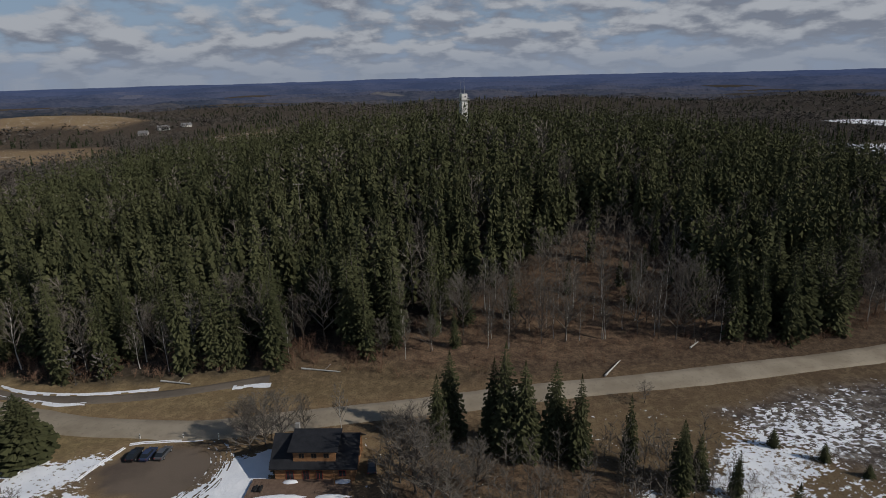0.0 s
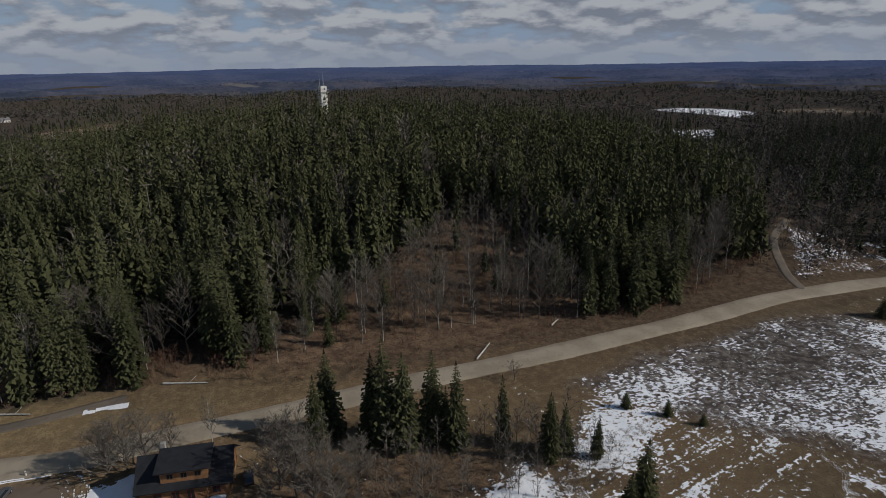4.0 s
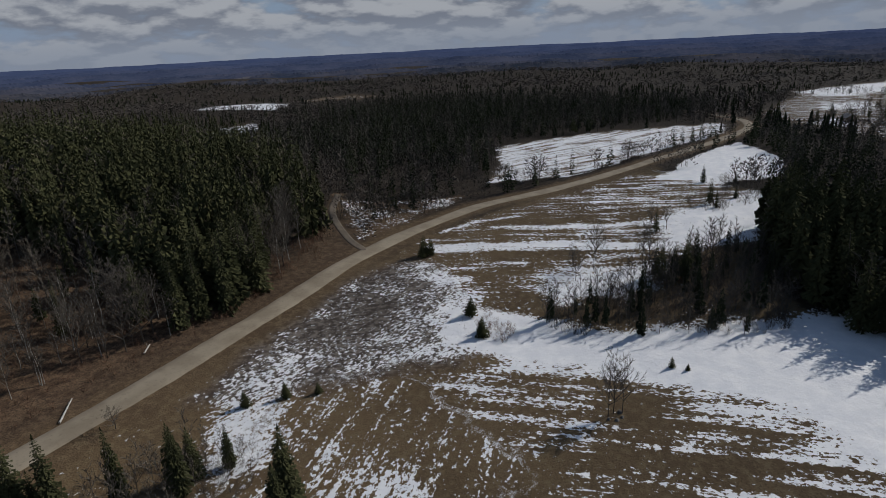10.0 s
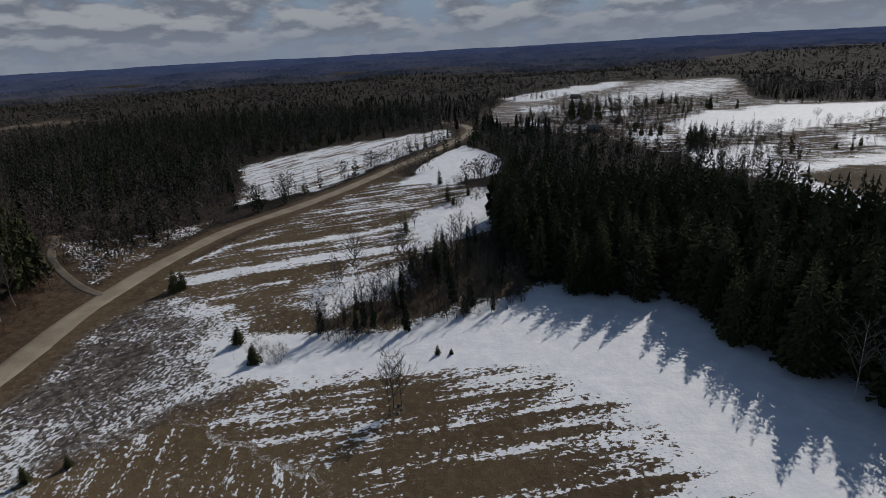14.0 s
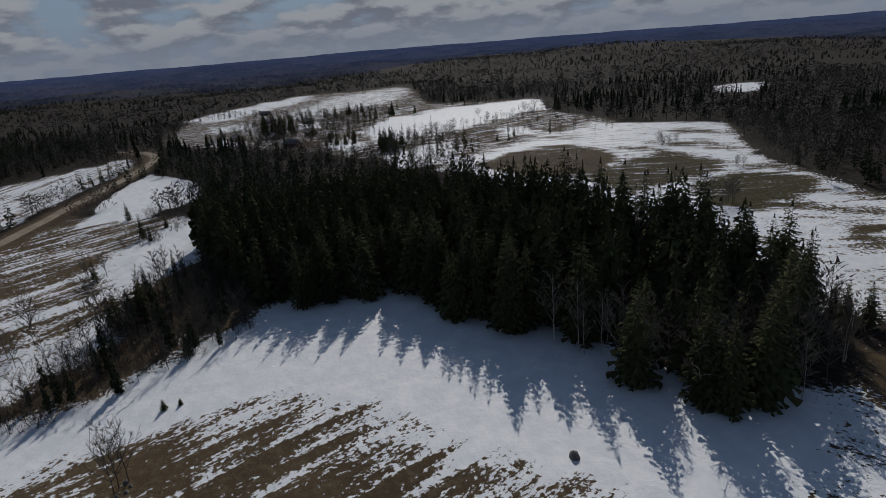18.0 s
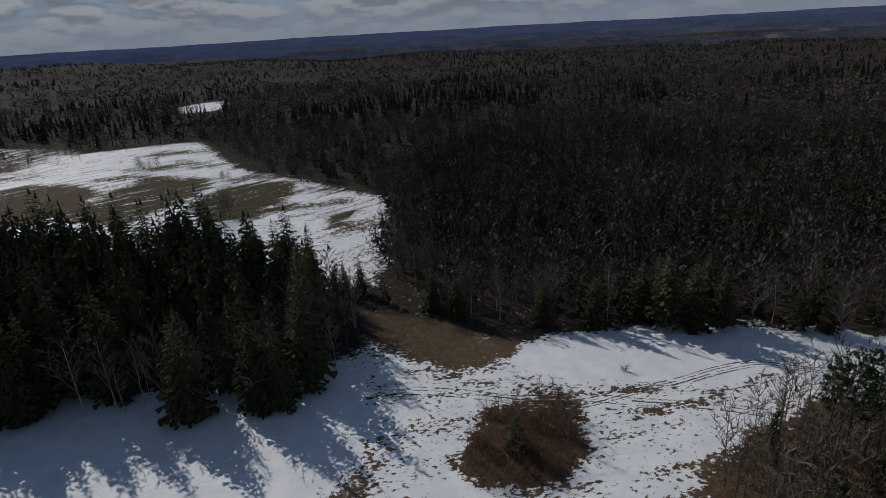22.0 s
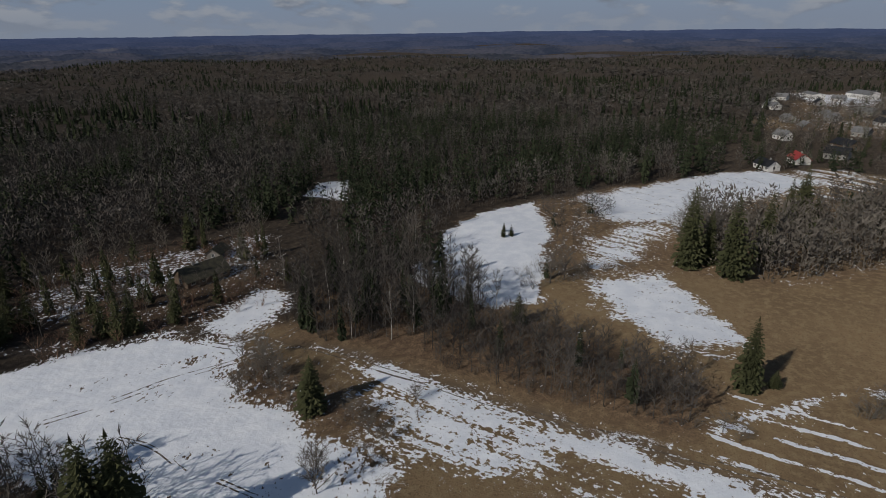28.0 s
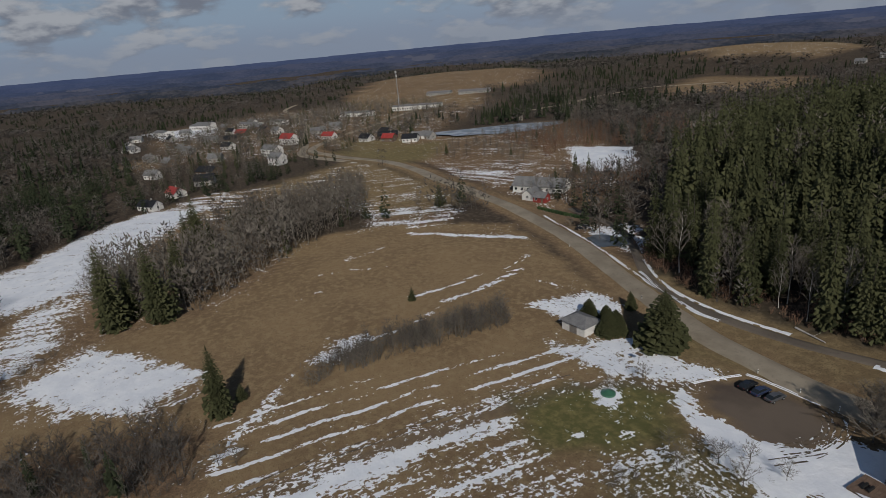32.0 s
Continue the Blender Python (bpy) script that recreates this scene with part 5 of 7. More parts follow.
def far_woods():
    """Woods to the horizon, thinner with distance, in drifts of needle and leafless trees."""
    r = np.random.RandomState(91)
    X, Y, D = [], [], []
    for r0, r1, cell in ((150, 480, 7.8), (480, 900, 10.6), (900, 1700, 17.0)):
        n = int(math.pi * (r1 * r1 - r0 * r0) / (cell * cell))
        rr, a = np.sqrt(r.uniform(r0 * r0, r1 * r1, n)), r.uniform(-math.pi, math.pi, n)
        X.append(rr * np.cos(a)), Y.append(rr * np.sin(a)), D.append(rr)
    x, y, d = np.concatenate(X), np.concatenate(Y), np.concatenate(D)
    ok = np.ones(len(x), bool)
    for i, p in enumerate(OPEN):
        ok &= sdist(x, y, p) > (2 if i < 9 else -5)
    ok &= line_dist(x, y, road_pts[::3]) > 9
    ok &= ~((sdist(x, y, VILLAGE) < 0) & (r.uniform(0, 1, len(x)) < 0.4))
    # glades that stay open farther off
    ok &= ~((waves(x, y, 23, 700) > 0.80) & (d > 900))
    x, y, d = x[ok], y[ok], d[ok]
    green = r.uniform(0, 1, len(x)) < np.clip(0.26 + 1.1 * waves(x, y, 29, 420) + 0.7 * waves(x, y, 31, 130) + 0.2 * ease(-x, 100, 350), 0.05, 0.92)
    inv = sdist(x, y, VILLAGE) < 0
    green &= ~(inv & (r.uniform(0, 1, len(x)) < 0.75))
    h = np.where(green, r.uniform(9, 17, len(x)) * (1 - 0.2 * ease(d, 400, 800)), r.uniform(10, 16, len(x))) * np.where(inv, 0.7, 1.0) * (1 - 0.42 * ease(d, 450, 1100))
    for lo, hi, k, kb, sg, sb in ((0, 480, 1.2, 1.35, LOW_SPRUCE, HALF_BARE), (480, 900, 1.5, 2.4, TINY_SPRUCE, FINE_BARE), (900, 9999, 2.2, 3.6, TINY_SPRUCE, TINY_BARE)):
        m = (d >= lo) & (d < hi)
        for name, sel, shapes, mat, wd in (("far_spruce_wood", green & m, sg, M_NEEDLE_SHADED, k), ("far_leafless_wood", ~green & m, sb, M_TWIG_SHADED, kb)):
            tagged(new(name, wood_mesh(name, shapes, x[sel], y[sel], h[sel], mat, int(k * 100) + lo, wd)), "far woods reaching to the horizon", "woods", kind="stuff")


far_woods()


# ---------------------------------------------------------------- single trees and scrub
# spruces between the road and the house meadow
for x, y, h, w in ((11, 101, 22.5, 1.15), (9, 103, 18.5, 1.0), (15, 100, 19.5, 1.1), (1, 107, 18.5, 1.15), (-2, 104, 15, 1.1), (21, 100, 19, 0.95), (25, 96.5, 18, 0.9), (23, 99, 12, 0.9), (34, 96, 14.5, 0.75),
                   (42, 91, 12.5, 1.1), (44.5, 90, 10.5, 1.0), (41, 88.5, 13.3, 1.0), (48, 68, 16.5, 1.25), (45, 67, 12, 1.2), (50, 87, 9, 0.8)):
    spruce(x, y, h * 1.08, w * 0.80, "dark green spruce in the clump beside the gravel road", "roadside spruces", NEAR_SPRUCE)
for x, y, h in ((64, 101, 4.4), (71, 96, 4.2), (76, 91, 3.1), (126, 28, 3.0), (126.5, 24.5, 1.9), (127, 83, 6.3), (118, 74, 6.0), (120, 75.5, 4.0)):
    spruce(x, y, h, 1.5, "small young spruce standing in the snowy meadow", "young meadow spruces")
for x, y, h in ((160, 124, 8.6), (161.5, 122, 7.4), (158.5, 123.5, 6.5)):
    spruce(x, y, h, 1.3, "bushy spruce in a group beside the road", "roadside spruce group")
for x, y, h in ((317, 64, 9.8), (276, 52, 12), (305, 32, 6), (270, 48, 8), (227, 61, 9), (181, 39, 15), (178, 45, 13), (290, 44, 6), (325, 50, 6), (330, 40, 5)):
    spruce(x, y, h, 0.95, "dark spruce in the hedge across the snowy field", "field hedge spruces")
for x, y, h, w in ((-85, 104, 14.8, 1.8), (-104, 113, 5.4, 1.4)):
    spruce(x, y, h, w * 0.9, "well-grown green spruce beside the gravel road", "house spruces", FULL_SPRUCE)
for x, y, h in ((13, 321, 23), (9, 322, 22), (16.5, 323, 23), (11.5, 317, 22.5), (15, 316, 22)):
    spruce(x, y, h, 0.85, "tall spruce hiding the foot of the tower", "tower spruces")
spruce(-148, 69, 4.6, 1.5, "lone small spruce on the brown field", "")
spruce(-122, 9, 17.3, 0.85, "tall narrow spruce on the field edge", "", NEAR_SPRUCE)
spruce(-125, 14, 4.5, 1.6, "small spruce beside a taller one", "")
for x, y, h in ((-190, -10, 27), (-185, 3, 27), (-203, 12, 24), (-196, -4, 18), (-246, 24, 26), (-250, 20, 19), (-243, 28, 16)):
    spruce(x, y, h, 0.88, "tall dark spruce in the belt across the field", "field belt spruces", NEAR_SPRUCE)
for x, y, h, w in ((-33, -70, 25, 1.0), (-36, -68, 24, 1.0), (-37.5, -71, 19, 1.0), (-30, -72, 15, 1.1), (-26, -72, 12, 1.2), (-20, -80, 11, 1.2)):
    spruce(x, y, h, w, "dark spruce on the brushy knoll in the snow", "knoll spruces", NEAR_SPRUCE)
for x, y, h in ((-24, -100, 20.5), (-27, -101, 21), (-22, -103, 17)):
    pine(x, y, h, 0.9, group="knoll pines")
for x, y, h, w in ((2, -138, 19, 1.2), (8, -137, 21, 1.1), (-5, -141, 18, 1.1), (14, -139, 17, 1.2), (-1, -146, 20, 1.1), (-21, -146, 12, 1.1), (-27, -146, 13, 1.0), (24, -131, 15, 1.2), (36, -129, 13, 1.2), (58, -126, 13, 1.2), (66, -128, 14, 1.1)):
    spruce(x, y, h, w, "broad dark spruce standing before the southern wood", "southern spruces")
spruce(-77, -69, 13, 1.3, "broad dark spruce in the brushy hollow", "", NEAR_SPRUCE)
spruce(28, -82, 8.6, 1.2, "small spruce inside a leafless thicket", "")
for x, y, h in ((94, -129, 11.5), (91, -132, 12), (104, -129, 9.5), (106, -126, 10), (101, -133, 8)):
    spruce(x, y, h, 1.25, "dark spruce beside the gap in the wood", "gap spruces")
for x, y, h in ((-108, 102, 5.6), (-106, 100.5, 5.0), (-98, 99, 6.6), (-96.5, 101, 5.5), (-103, 103, 5.2), (-99.5, 103, 5.0)):
    spruce(x, y, h, 1.9, "dense rounded evergreen beside the white garage", "garage evergreens", FULL_SPRUCE)
spruce(-236, 129, 12.5, 1.1, "roadside evergreen with a broad foot", "")
for x, y, h, w in ((-131, -45, 9, 1.3), (-166, -176, 13, 1), (-82, -184, 14, .9), (-76, -178, 12, .9), (-70, -160, 13, 1.0), (-66, -157, 15, 1.0), (-74, -158, 12, 1.0), (-62, -155, 11, 1.1), (-190, -72, 5, 1.2), (-196, -74, 4, 1.2),
                   (-193, -70, 4.5, 1.2)):
    spruce(x, y, h, w, "young spruce at the edge of a snowy clearing", "clearing spruces")
wood([(-205, -58), (-238, -76), (-262, -58), (-228, -38), (-208, -44)], 5.0, 101, lambda x, y, e: np.full(len(x), 0.12), (6, 12), (5, 10), lambda x, y, e, d: np.zeros(len(x), bool), "", "", "", mid=False, dim=True)
wood([(-150, -46), (-162, -48), (-203, -58), (-206, -46), (-172, -40)], 5.5, 102, lambda x, y, e: np.full(len(x), 0.04), (6, 12), (5, 10), lambda x, y, e, d: np.zeros(len(x), bool), "", "", "", dim=True)
# groups among the far snowy fields
_far = [(cx + rng.uniform(-sp, sp), cy + rng.uniform(-sp, sp), rng.uniform(h0, h1)) for cx, cy, n, h0, h1, sp in
        ((576, -24, 9, 14, 24, 14), (428, -97, 7, 12, 19, 12), (470, -60, 5, 9, 15, 16), (690, -110, 6, 10, 16, 18), (640, -160, 5, 10, 16, 14), (560, 40, 8, 10, 17, 30), (400, -180, 3, 5, 9, 10), (340, 225, 6, 10, 15, 20),
         (470, 205, 8, 9, 15, 30)) for i in range(n)]
_far = np.array(_far)
tagged(new("far_spruce_groups", wood_mesh("far_spruce_groups", MID_SPRUCE, _far[:, 0], _far[:, 1], _far[:, 2], M_NEEDLE, 95, 1.4)), "dark spruces in groups among snowy fields", "trees", kind="stuff")
for cx, cy, n, h0, h1, sp in ((600, -60, 9, 8, 14, 40), (450, -130, 8, 7, 12, 30), (520, -240, 9, 7, 12, 45), (680, -60, 7, 8, 13, 50), (306, -243, 5, 6, 9, 6), (236, -233, 3, 5, 7, 4), (188, -178, 8, 9, 14, 7), (189, -236, 3, 7, 9, 3), (560, -330, 7, 8, 12, 40), (420, -60, 8, 8, 13, 25)):
    for i in range(n):
        leafless(cx + rng.uniform(-sp, sp), cy + rng.uniform(-sp, sp), rng.uniform(h0, h1), 1.1, label="leafless tree among far snowy fields", group="far field trees")
wood([(480, -110), (470, -40), (520, 40), (640, 25), (720, -10), (700, -190), (630, -130), (590, -135), (530, -95)], 8.5, 97, lambda x, y, e: np.full(len(x), 0.2), (8, 17), (7, 13), lambda x, y, e, d: np.zeros(len(x), bool), "", "", "", mid=False)
wood([(345, -80), (396, -80), (470, -105), (480, -175), (430, -140), (380, -150), (345, -118), (300, -112), (200, -112), (260, -85)], 7.5, 98, lambda x, y, e: np.full(len(x), 0.25), (9, 17), (7, 13), lambda x, y, e, d: np.zeros(len(x), bool), "", "", "", mid=False)
wood([(640, -215), (720, -215), (1000, -270), (1010, -320), (660, -330)], 11.0, 99, lambda x, y, e: np.full(len(x), 0.3), (8, 15), (7, 13), lambda x, y, e, d: np.zeros(len(x), bool), "", "", "", mid=False, dim=True)
wood([(410, -180), (470, -150), (515, -217), (550, -285), (440, -292), (385, -262)], 12.0, 103, lambda x, y, e: np.full(len(x), 0.12), (7, 13), (6, 11), lambda x, y, e, d: np.zeros(len(x), bool), "", "", "", mid=False, dim=True)
wood([(720, -60), (830, 60), (900, 40), (800, -30), (740, -100)], 12.0, 104, lambda x, y, e: np.full(len(x), 0.3), (8, 15), (7, 13), lambda x, y, e, d: np.zeros(len(x), bool), "", "", "", mid=False, dim=True)
# leafless trees that stand alone
PALE = ((-59, 152, 18, 0.9), (84, 178, 20, 0.8), (135, 168, 21, 0.7), (-8, 178, 20, 0.6), (-112, 158, 17, 0.8), (-78, 146, 14, 0.9), (46, 222, 22, 0.6), (-16, 138, 11, 0.8), (-97, 150, 15, 0.7))
for x, y, h, w in ((102, 33, 14.5, 0.75), (103, 31.5, 13, 0.7), (100.5, 33.5, 12, 0.7)):
    leafless(x, y, h, w, label="slender leafless tree among stones in the stubble", group="field trees")
for x, y, h in ((178, 67, 15), (185, 69, 15), (188, 54, 15), (191, 39, 12), (227, 63, 13), (178, 49, 18), (134, 63, 13), (230, 58, 12), (172, 72, 10), (165, 68, 11)):
    leafless(x, y, h, 0.8, label="leafless tree standing in the patchy snow", group="snow field trees")
for x, y, h, w in ((-6, 90, 17.5, 1.1), (-9, 93, 15, 1.0), (-3, 86, 14, 1.1), (-37, 105, 12, 1.2), (-40, 104, 11, 1.2), (-34, 106, 12, 1.1), (-42, 108, 9, 1.3), (-30, 109, 9, 0.9), (0, 84, 12, 1.2), (5, 90, 10, 1.2)):
    leafless(x, y, h, w, GREAT, "spreading leafless tree beside the log house", "house trees")
for x, y, h, w in PALE:
    leafless(x, y, h, w, GREAT, "pale spreading leafless tree among the hill spruces", "pale hill trees")
birch(-22, 108, 12, 0.9, "white-stemmed leafless birch behind the log house", "house trees")
for x, y, h, w in ((-63, -57, 7, 1.4), (-85, -89, 8, 1.0), (-82, -82, 9.5, 1.0), (-88, -92, 9, 1.0), (-84, -94, 8.5, 1.0), (-146, -66, 13, 1.0), (-140, -60, 12, 1.1), (-160, -45, 11, 1.1), (-164, -42, 12, 1.2), (-170, 150, 5, 1.5),
                   (-29, -143, 12, 1.0)):
    leafless(x, y, h, w, label="leafless tree on the edge of the snow", group="meadow trees")
for x, y, h in ((44, 117, 5.5), (-105, 5, 5), (-103, 8, 4), (-77, 88, 5), (-52, 79, 4.5), (-49, 83, 4.5), (-55, 72, 5), (-46, 77, 5), (-43, 84, 4), (-60, 76, 4)):
    leafless(x, y, h, 1.6, label="low spreading leafless orchard tree", group="orchard trees")
for x, y, h, w in ((-14, -114, 1.8, 1.2), (14, -114, 1.9, 1.6)):
    shrub(x, y, h, w, "low dark shrub poking out of the snow", "", 0)

def low_shrub(seed, stems, twigs, spread, fine):
    r, g = random.Random(seed), Geo()
    for i in range(stems):
        a, lean, h = r.uniform(0, 6.28), r.uniform(0.1, spread), r.uniform(0.55, 1.0)
        p0, p1 = Vector((math.cos(a) * 0.06, math.sin(a) * 0.06, -0.02)), Vector((math.cos(a) * lean, math.sin(a) * lean, h))
        side = Vector((-math.sin(a + 0.5), math.cos(a + 0.5), 0)) * fine * 0.6
        g.tri(p0 - side, p0 + side, p1)
        for t in range(twigs):
            c = p0.lerp(p1, r.uniform(0.3, 0.95))
            b = r.uniform(0, 6.28)
            d = Vector((math.cos(b), math.sin(b), r.uniform(0.2, 1.5))).normalized()
            s2 = d.cross(Vector((r.uniform(-1, 1), r.uniform(-1, 1), 0.3))).normalized() * fine * 0.5
            g.tri(c - s2, c + s2, c + d * r.uniform(0.15, 0.38))
    return as_arrays(g)


LOW_SHRUB = [low_shrub(400 + i, 9, 4, sp, 0.02) for i, sp in enumerate((0.6, 0.8, 0.5, 0.7))]


def scrub(poly, gap, seed, h0, h1, mat, label, keep=None, wide=1.0):
    x, y = scatter(poly, gap, seed, 0.5)
    r = np.random.RandomState(seed)
    m = r.uniform(0, 1, len(x)) < np.clip(0.55 + 0.6 * waves(x, y, seed, 14), 0.1, 1)
    if keep is not None:
        m &= keep(x, y)
    x, y = x[m], y[m]
    tagged(new("brush", wood_mesh("brush", LOW_SHRUB, x, y, r.uniform(h0, h1, len(x)), mat, seed, wide)), label, "brush", kind="stuff")


def off_road(x, y):
    return line_dist(x, y, road_pts) > 6.5


scrub([(-14, 126), (20, 131), (80, 138), (140, 152), (178, 196), (150, 168), (95, 152), (78, 165), (76, 195), (62, 205), (30, 180), (-15, 150)], 2.1, 61, 0.9, 3.2, M_TWIG_RED, "reddish leafless brush on the slope below the wood", off_road)
scrub([(-140, 152), (-122, 139), (-98, 131.5), (-43, 134), (-14, 131), (-14, 146), (-60, 143), (-98, 142), (-120, 150)], 1.7, 62, 1.6, 5.0, M_TWIG_RED, "reddish leafless brush along the foot of the wood", off_road)
scrub([(84, 138), (104, 142), (135, 158), (160, 171), (150, 172), (120, 158), (95, 150)], 1.8, 60, 1.6, 4.5, M_TWIG_RED, "leafless brush below the spruce wood", off_road)
scrub([(-12, 82), (-12, 98), (8, 108), (30, 106), (52, 96), (58, 84), (40, 76), (10, 78)], 1.8, 63, 1.0, 3.6, M_TWIG, "leafless brush around the roadside spruces", off_road)
scrub([(60, 108), (100, 120), (150, 126), (152, 112), (126, 80), (104, 74), (80, 90)], 2.4, 64, 0.4, 1.1, M_TWIG, "grey sedge and low brush of the wet meadow", off_road)
scrub([(118, 78), (131, 80), (127, 68), (117, 67)], 1.2, 65, 0.8, 2.6, M_TWIG_RED, "brush around the young spruces")
scrub([(134, 66), (129, 56), (140, 35), (156, 8), (182, 8), (222, 27), (207, 43), (178, 50)], 1.7, 66, 1.5, 5.0, M_TWIG_SHADED, "leafless scrub along the snowy ditch")
scrub([(-4, -88), (-12, -102), (-22, -117), (-34, -122), (-37, -109), (-45, -76), (-41, -66), (-28, -62), (-6, -74)], 1.5, 67, 0.8, 3.2, M_TWIG_RED, "brown leafless brush on the knoll")
scrub([(36, -76), (37, -90), (26, -101), (19, -96), (16, -85), (20, -76), (30, -71)], 1.3, 68, 1.5, 5.0, M_TWIG_RED, "round leafless thicket in the snow")
scrub([(-79, -96), (-91, -96), (-87, -79), (-84, -58), (-86, -46), (-76, -50), (-74, -73)], 1.8, 69, 0.8, 3.2, M_TWIG, "brush along the snowy hollow")
scrub([(-112, -66), (-130, -58), (-128, -30), (-118, 2), (-102, 0), (-101, -30), (-102, -52)], 1.8, 70, 1.5, 4.5, M_TWIG_SHADED, "dense leafless scrub above the field track")
scrub([(-121, 27), (-118, 84), (-127, 86), (-129, 38)], 1.25, 71, 3.5, 7.0, M_TWIG, "strip of slender leafless saplings")
scrub([(-150, -50), (-172, -30), (-186, -22), (-176, -46), (-160, -58)], 1.9, 72, 1.5, 5.0, M_TWIG, "leafless scrub between two snowy meadows")
scrub([(-36, 104), (-46, 106), (-44, 111), (-28, 110), (-12, 114), (-10, 100), (-15, 92)], 1.8, 73, 0.8, 2.6, M_TWIG, "garden brush behind the log house", lambda x, y: off_road(x, y) & (np.abs(x + 25) > 9))
scrub([(-62, 84), (-40, 86), (-34, 76), (-44, 62), (-66, 60)], 3.2, 74, 0.5, 1.6, M_TWIG, "low orchard brush in the yard")
scrub([(-190, 175), (-215, 195), (-250, 215), (-300, 240), (-360, 250), (-390, 300), (-330, 400), (-230, 330), (-190, 240)], 3.4, 75, 3.0, 8.0, M_TWIG_RED, "reddish alder scrub round the ponds",
      lambda x, y: (np.hypot(x + 250, y - 252) > 38) & (np.hypot((x + 405) / 1.0, (y - 280) / 1.6) > 40))
scrub([(-105, -100), (-122, -113), (-136, -108), (-150, -82), (-137, -54), (-110, -66), (-101, -84)], 1.8, 76, 1.5, 5.5, M_TWIG_SHADED, "leafless scrub on the brown slope")
scrub([(-62, -138), (-88, -124), (-112, -112), (-125, -120), (-150, -150), (-112, -185), (-80, -180)], 3.2, 77, 2.0, 6.5, M_TWIG_RED, "birch scrub in the snowy clearing", lambda x, y: np.hypot(x + 116, y + 142) > 11)
scrub([(155, 150), (166, 152), (252, 158), (231, 172), (190, 200)], 3.0, 78, 0.8, 3.0, M_TWIG, "leafless brush beside the fork", off_road)
scrub([(268, 168), (300, 140), (330, 135), (300, 160), (320, 185)], 2.4, 79, 1.5, 4.0, M_TWIG, "brush at the corner of the white field", off_road)
scrub([(262, 64), (330, 58), (340, 34), (300, 30), (262, 44)], 2.8, 80, 1.5, 5.0, M_TWIG, "leafless hedge in the snowy field")

BELT = [(-200, -14), (-184, 5), (-188, 18), (-211, 43), (-232, 72), (-253, 99), (-300, 117), (-284, 72), (-241, 15), (-239, -13)]
wood(BELT, 4.0, 81, lambda x, y, e: np.full(len(x), 0.03), (12, 20), (13, 19), lambda x, y, e, d: (e < 4) & (d < 235), "spruce in the field belt", "leafless grey tree in the belt across the field", "field belt trees", mid=False)
STRIP = [(134, 66), (129, 56), (140, 35), (156, 8), (182, 8), (222, 27), (207, 43), (178, 50)]
wood(STRIP, 4.0, 82, lambda x, y, e: np.full(len(x), 0.22), (6, 13), (8, 14), lambda x, y, e, d: d < 200, "dark spruce in the scrub by the snowy ditch", "slender leafless tree in the scrub by the ditch", "ditch trees", dim=True)
wood([(-4, -88), (-12, -102), (-22, -117), (-34, -120), (-37, -109), (-45, -76), (-28, -64), (-8, -76)], 3.2, 83, lambda x, y, e: np.full(len(x), 0.06), (7, 12), (9, 17), lambda x, y, e, d: x > -22,
     "spruce on the knoll", "leafless birch on the brushy knoll", "knoll birches")
wood([(35, -76), (36, -90), (26, -99), (19, -94), (18, -85), (22, -77)], 4.6, 86, lambda x, y, e: np.full(len(x), 0.0), (5, 6), (6, 9), lambda x, y, e, d: d < 400, "", "leafless tree of the round thicket", "thicket trees")
wood([(-112, -66), (-130, -58), (-128, -30), (-118, 2), (-102, 0), (-101, -30), (-102, -52)], 3.1, 84, lambda x, y, e: np.full(len(x), 0.03), (7, 12), (7, 13), lambda x, y, e, d: d < 400,
     "spruce in the scrub", "leafless tree in the scrub above the track", "scrub trees", dim=True)
wood([(-105, -100), (-122, -113), (-140, -110), (-150, -82), (-137, -54), (-112, -66), (-101, -84)], 3.7, 85, lambda x, y, e: np.full(len(x), 0.18), (9, 17), (11, 18), lambda x, y, e, d: d < 400,
     "green spruce on the brown slope", "pale leafless birch on the brown slope", "slope trees", dim=True)
wood([(-12, 84), (-12, 100), (8, 110), (32, 106), (55, 96), (52, 84), (38, 78), (10, 78)], 4.6, 87, lambda x, y, e: np.full(len(x), 0.0), (5, 6), (6, 12), lambda x, y, e, d: x < 30,
     "", "slender leafless tree among the roadside spruces", "roadside leafless trees")
wood([(-246, 185), (-279, 209), (-307, 243), (-300, 272), (-262, 290), (-316, 357), (-459, 469), (-501, 431), (-387, 330), (-371, 212), (-351, 190), (-327, 192), (-310, 215)], 5.6, 88, lambda x, y, e: np.full(len(x), 0.03),
     (6, 10), (5, 10), lambda x, y, e, d: np.zeros(len(x), bool), "", "", "", keep=lambda x, y: (sdist(x, y, [(-285, 257), (-257, 276), (-229, 244), (-227, 216)]) > 3) & (np.hypot((x + 415) / 1.0, (y - 282) / 1.6) > 36))
wood([(-215, 160), (-190, 175), (-190, 240), (-225, 300), (-212, 228), (-240, 212)], 5.0, 89, lambda x, y, e: np.full(len(x), 0.08), (8, 14), (6, 12), lambda x, y, e, d: np.zeros(len(x), bool), "", "", "")
wood([(-390, 10), (-440, 60), (-430, 125), (-455, 230), (-560, 330), (-700, 380), (-820, 300), (-760, 120), (-560, 30)], 8.6, 92, lambda x, y, e: np.full(len(x), 0.16), (7, 14), (7, 13), lambda x, y, e, d: np.zeros(len(x), bool), "", "", "",
     mid=False, keep=lambda x, y: line_dist(x, y, road_pts[::2]) > 9)
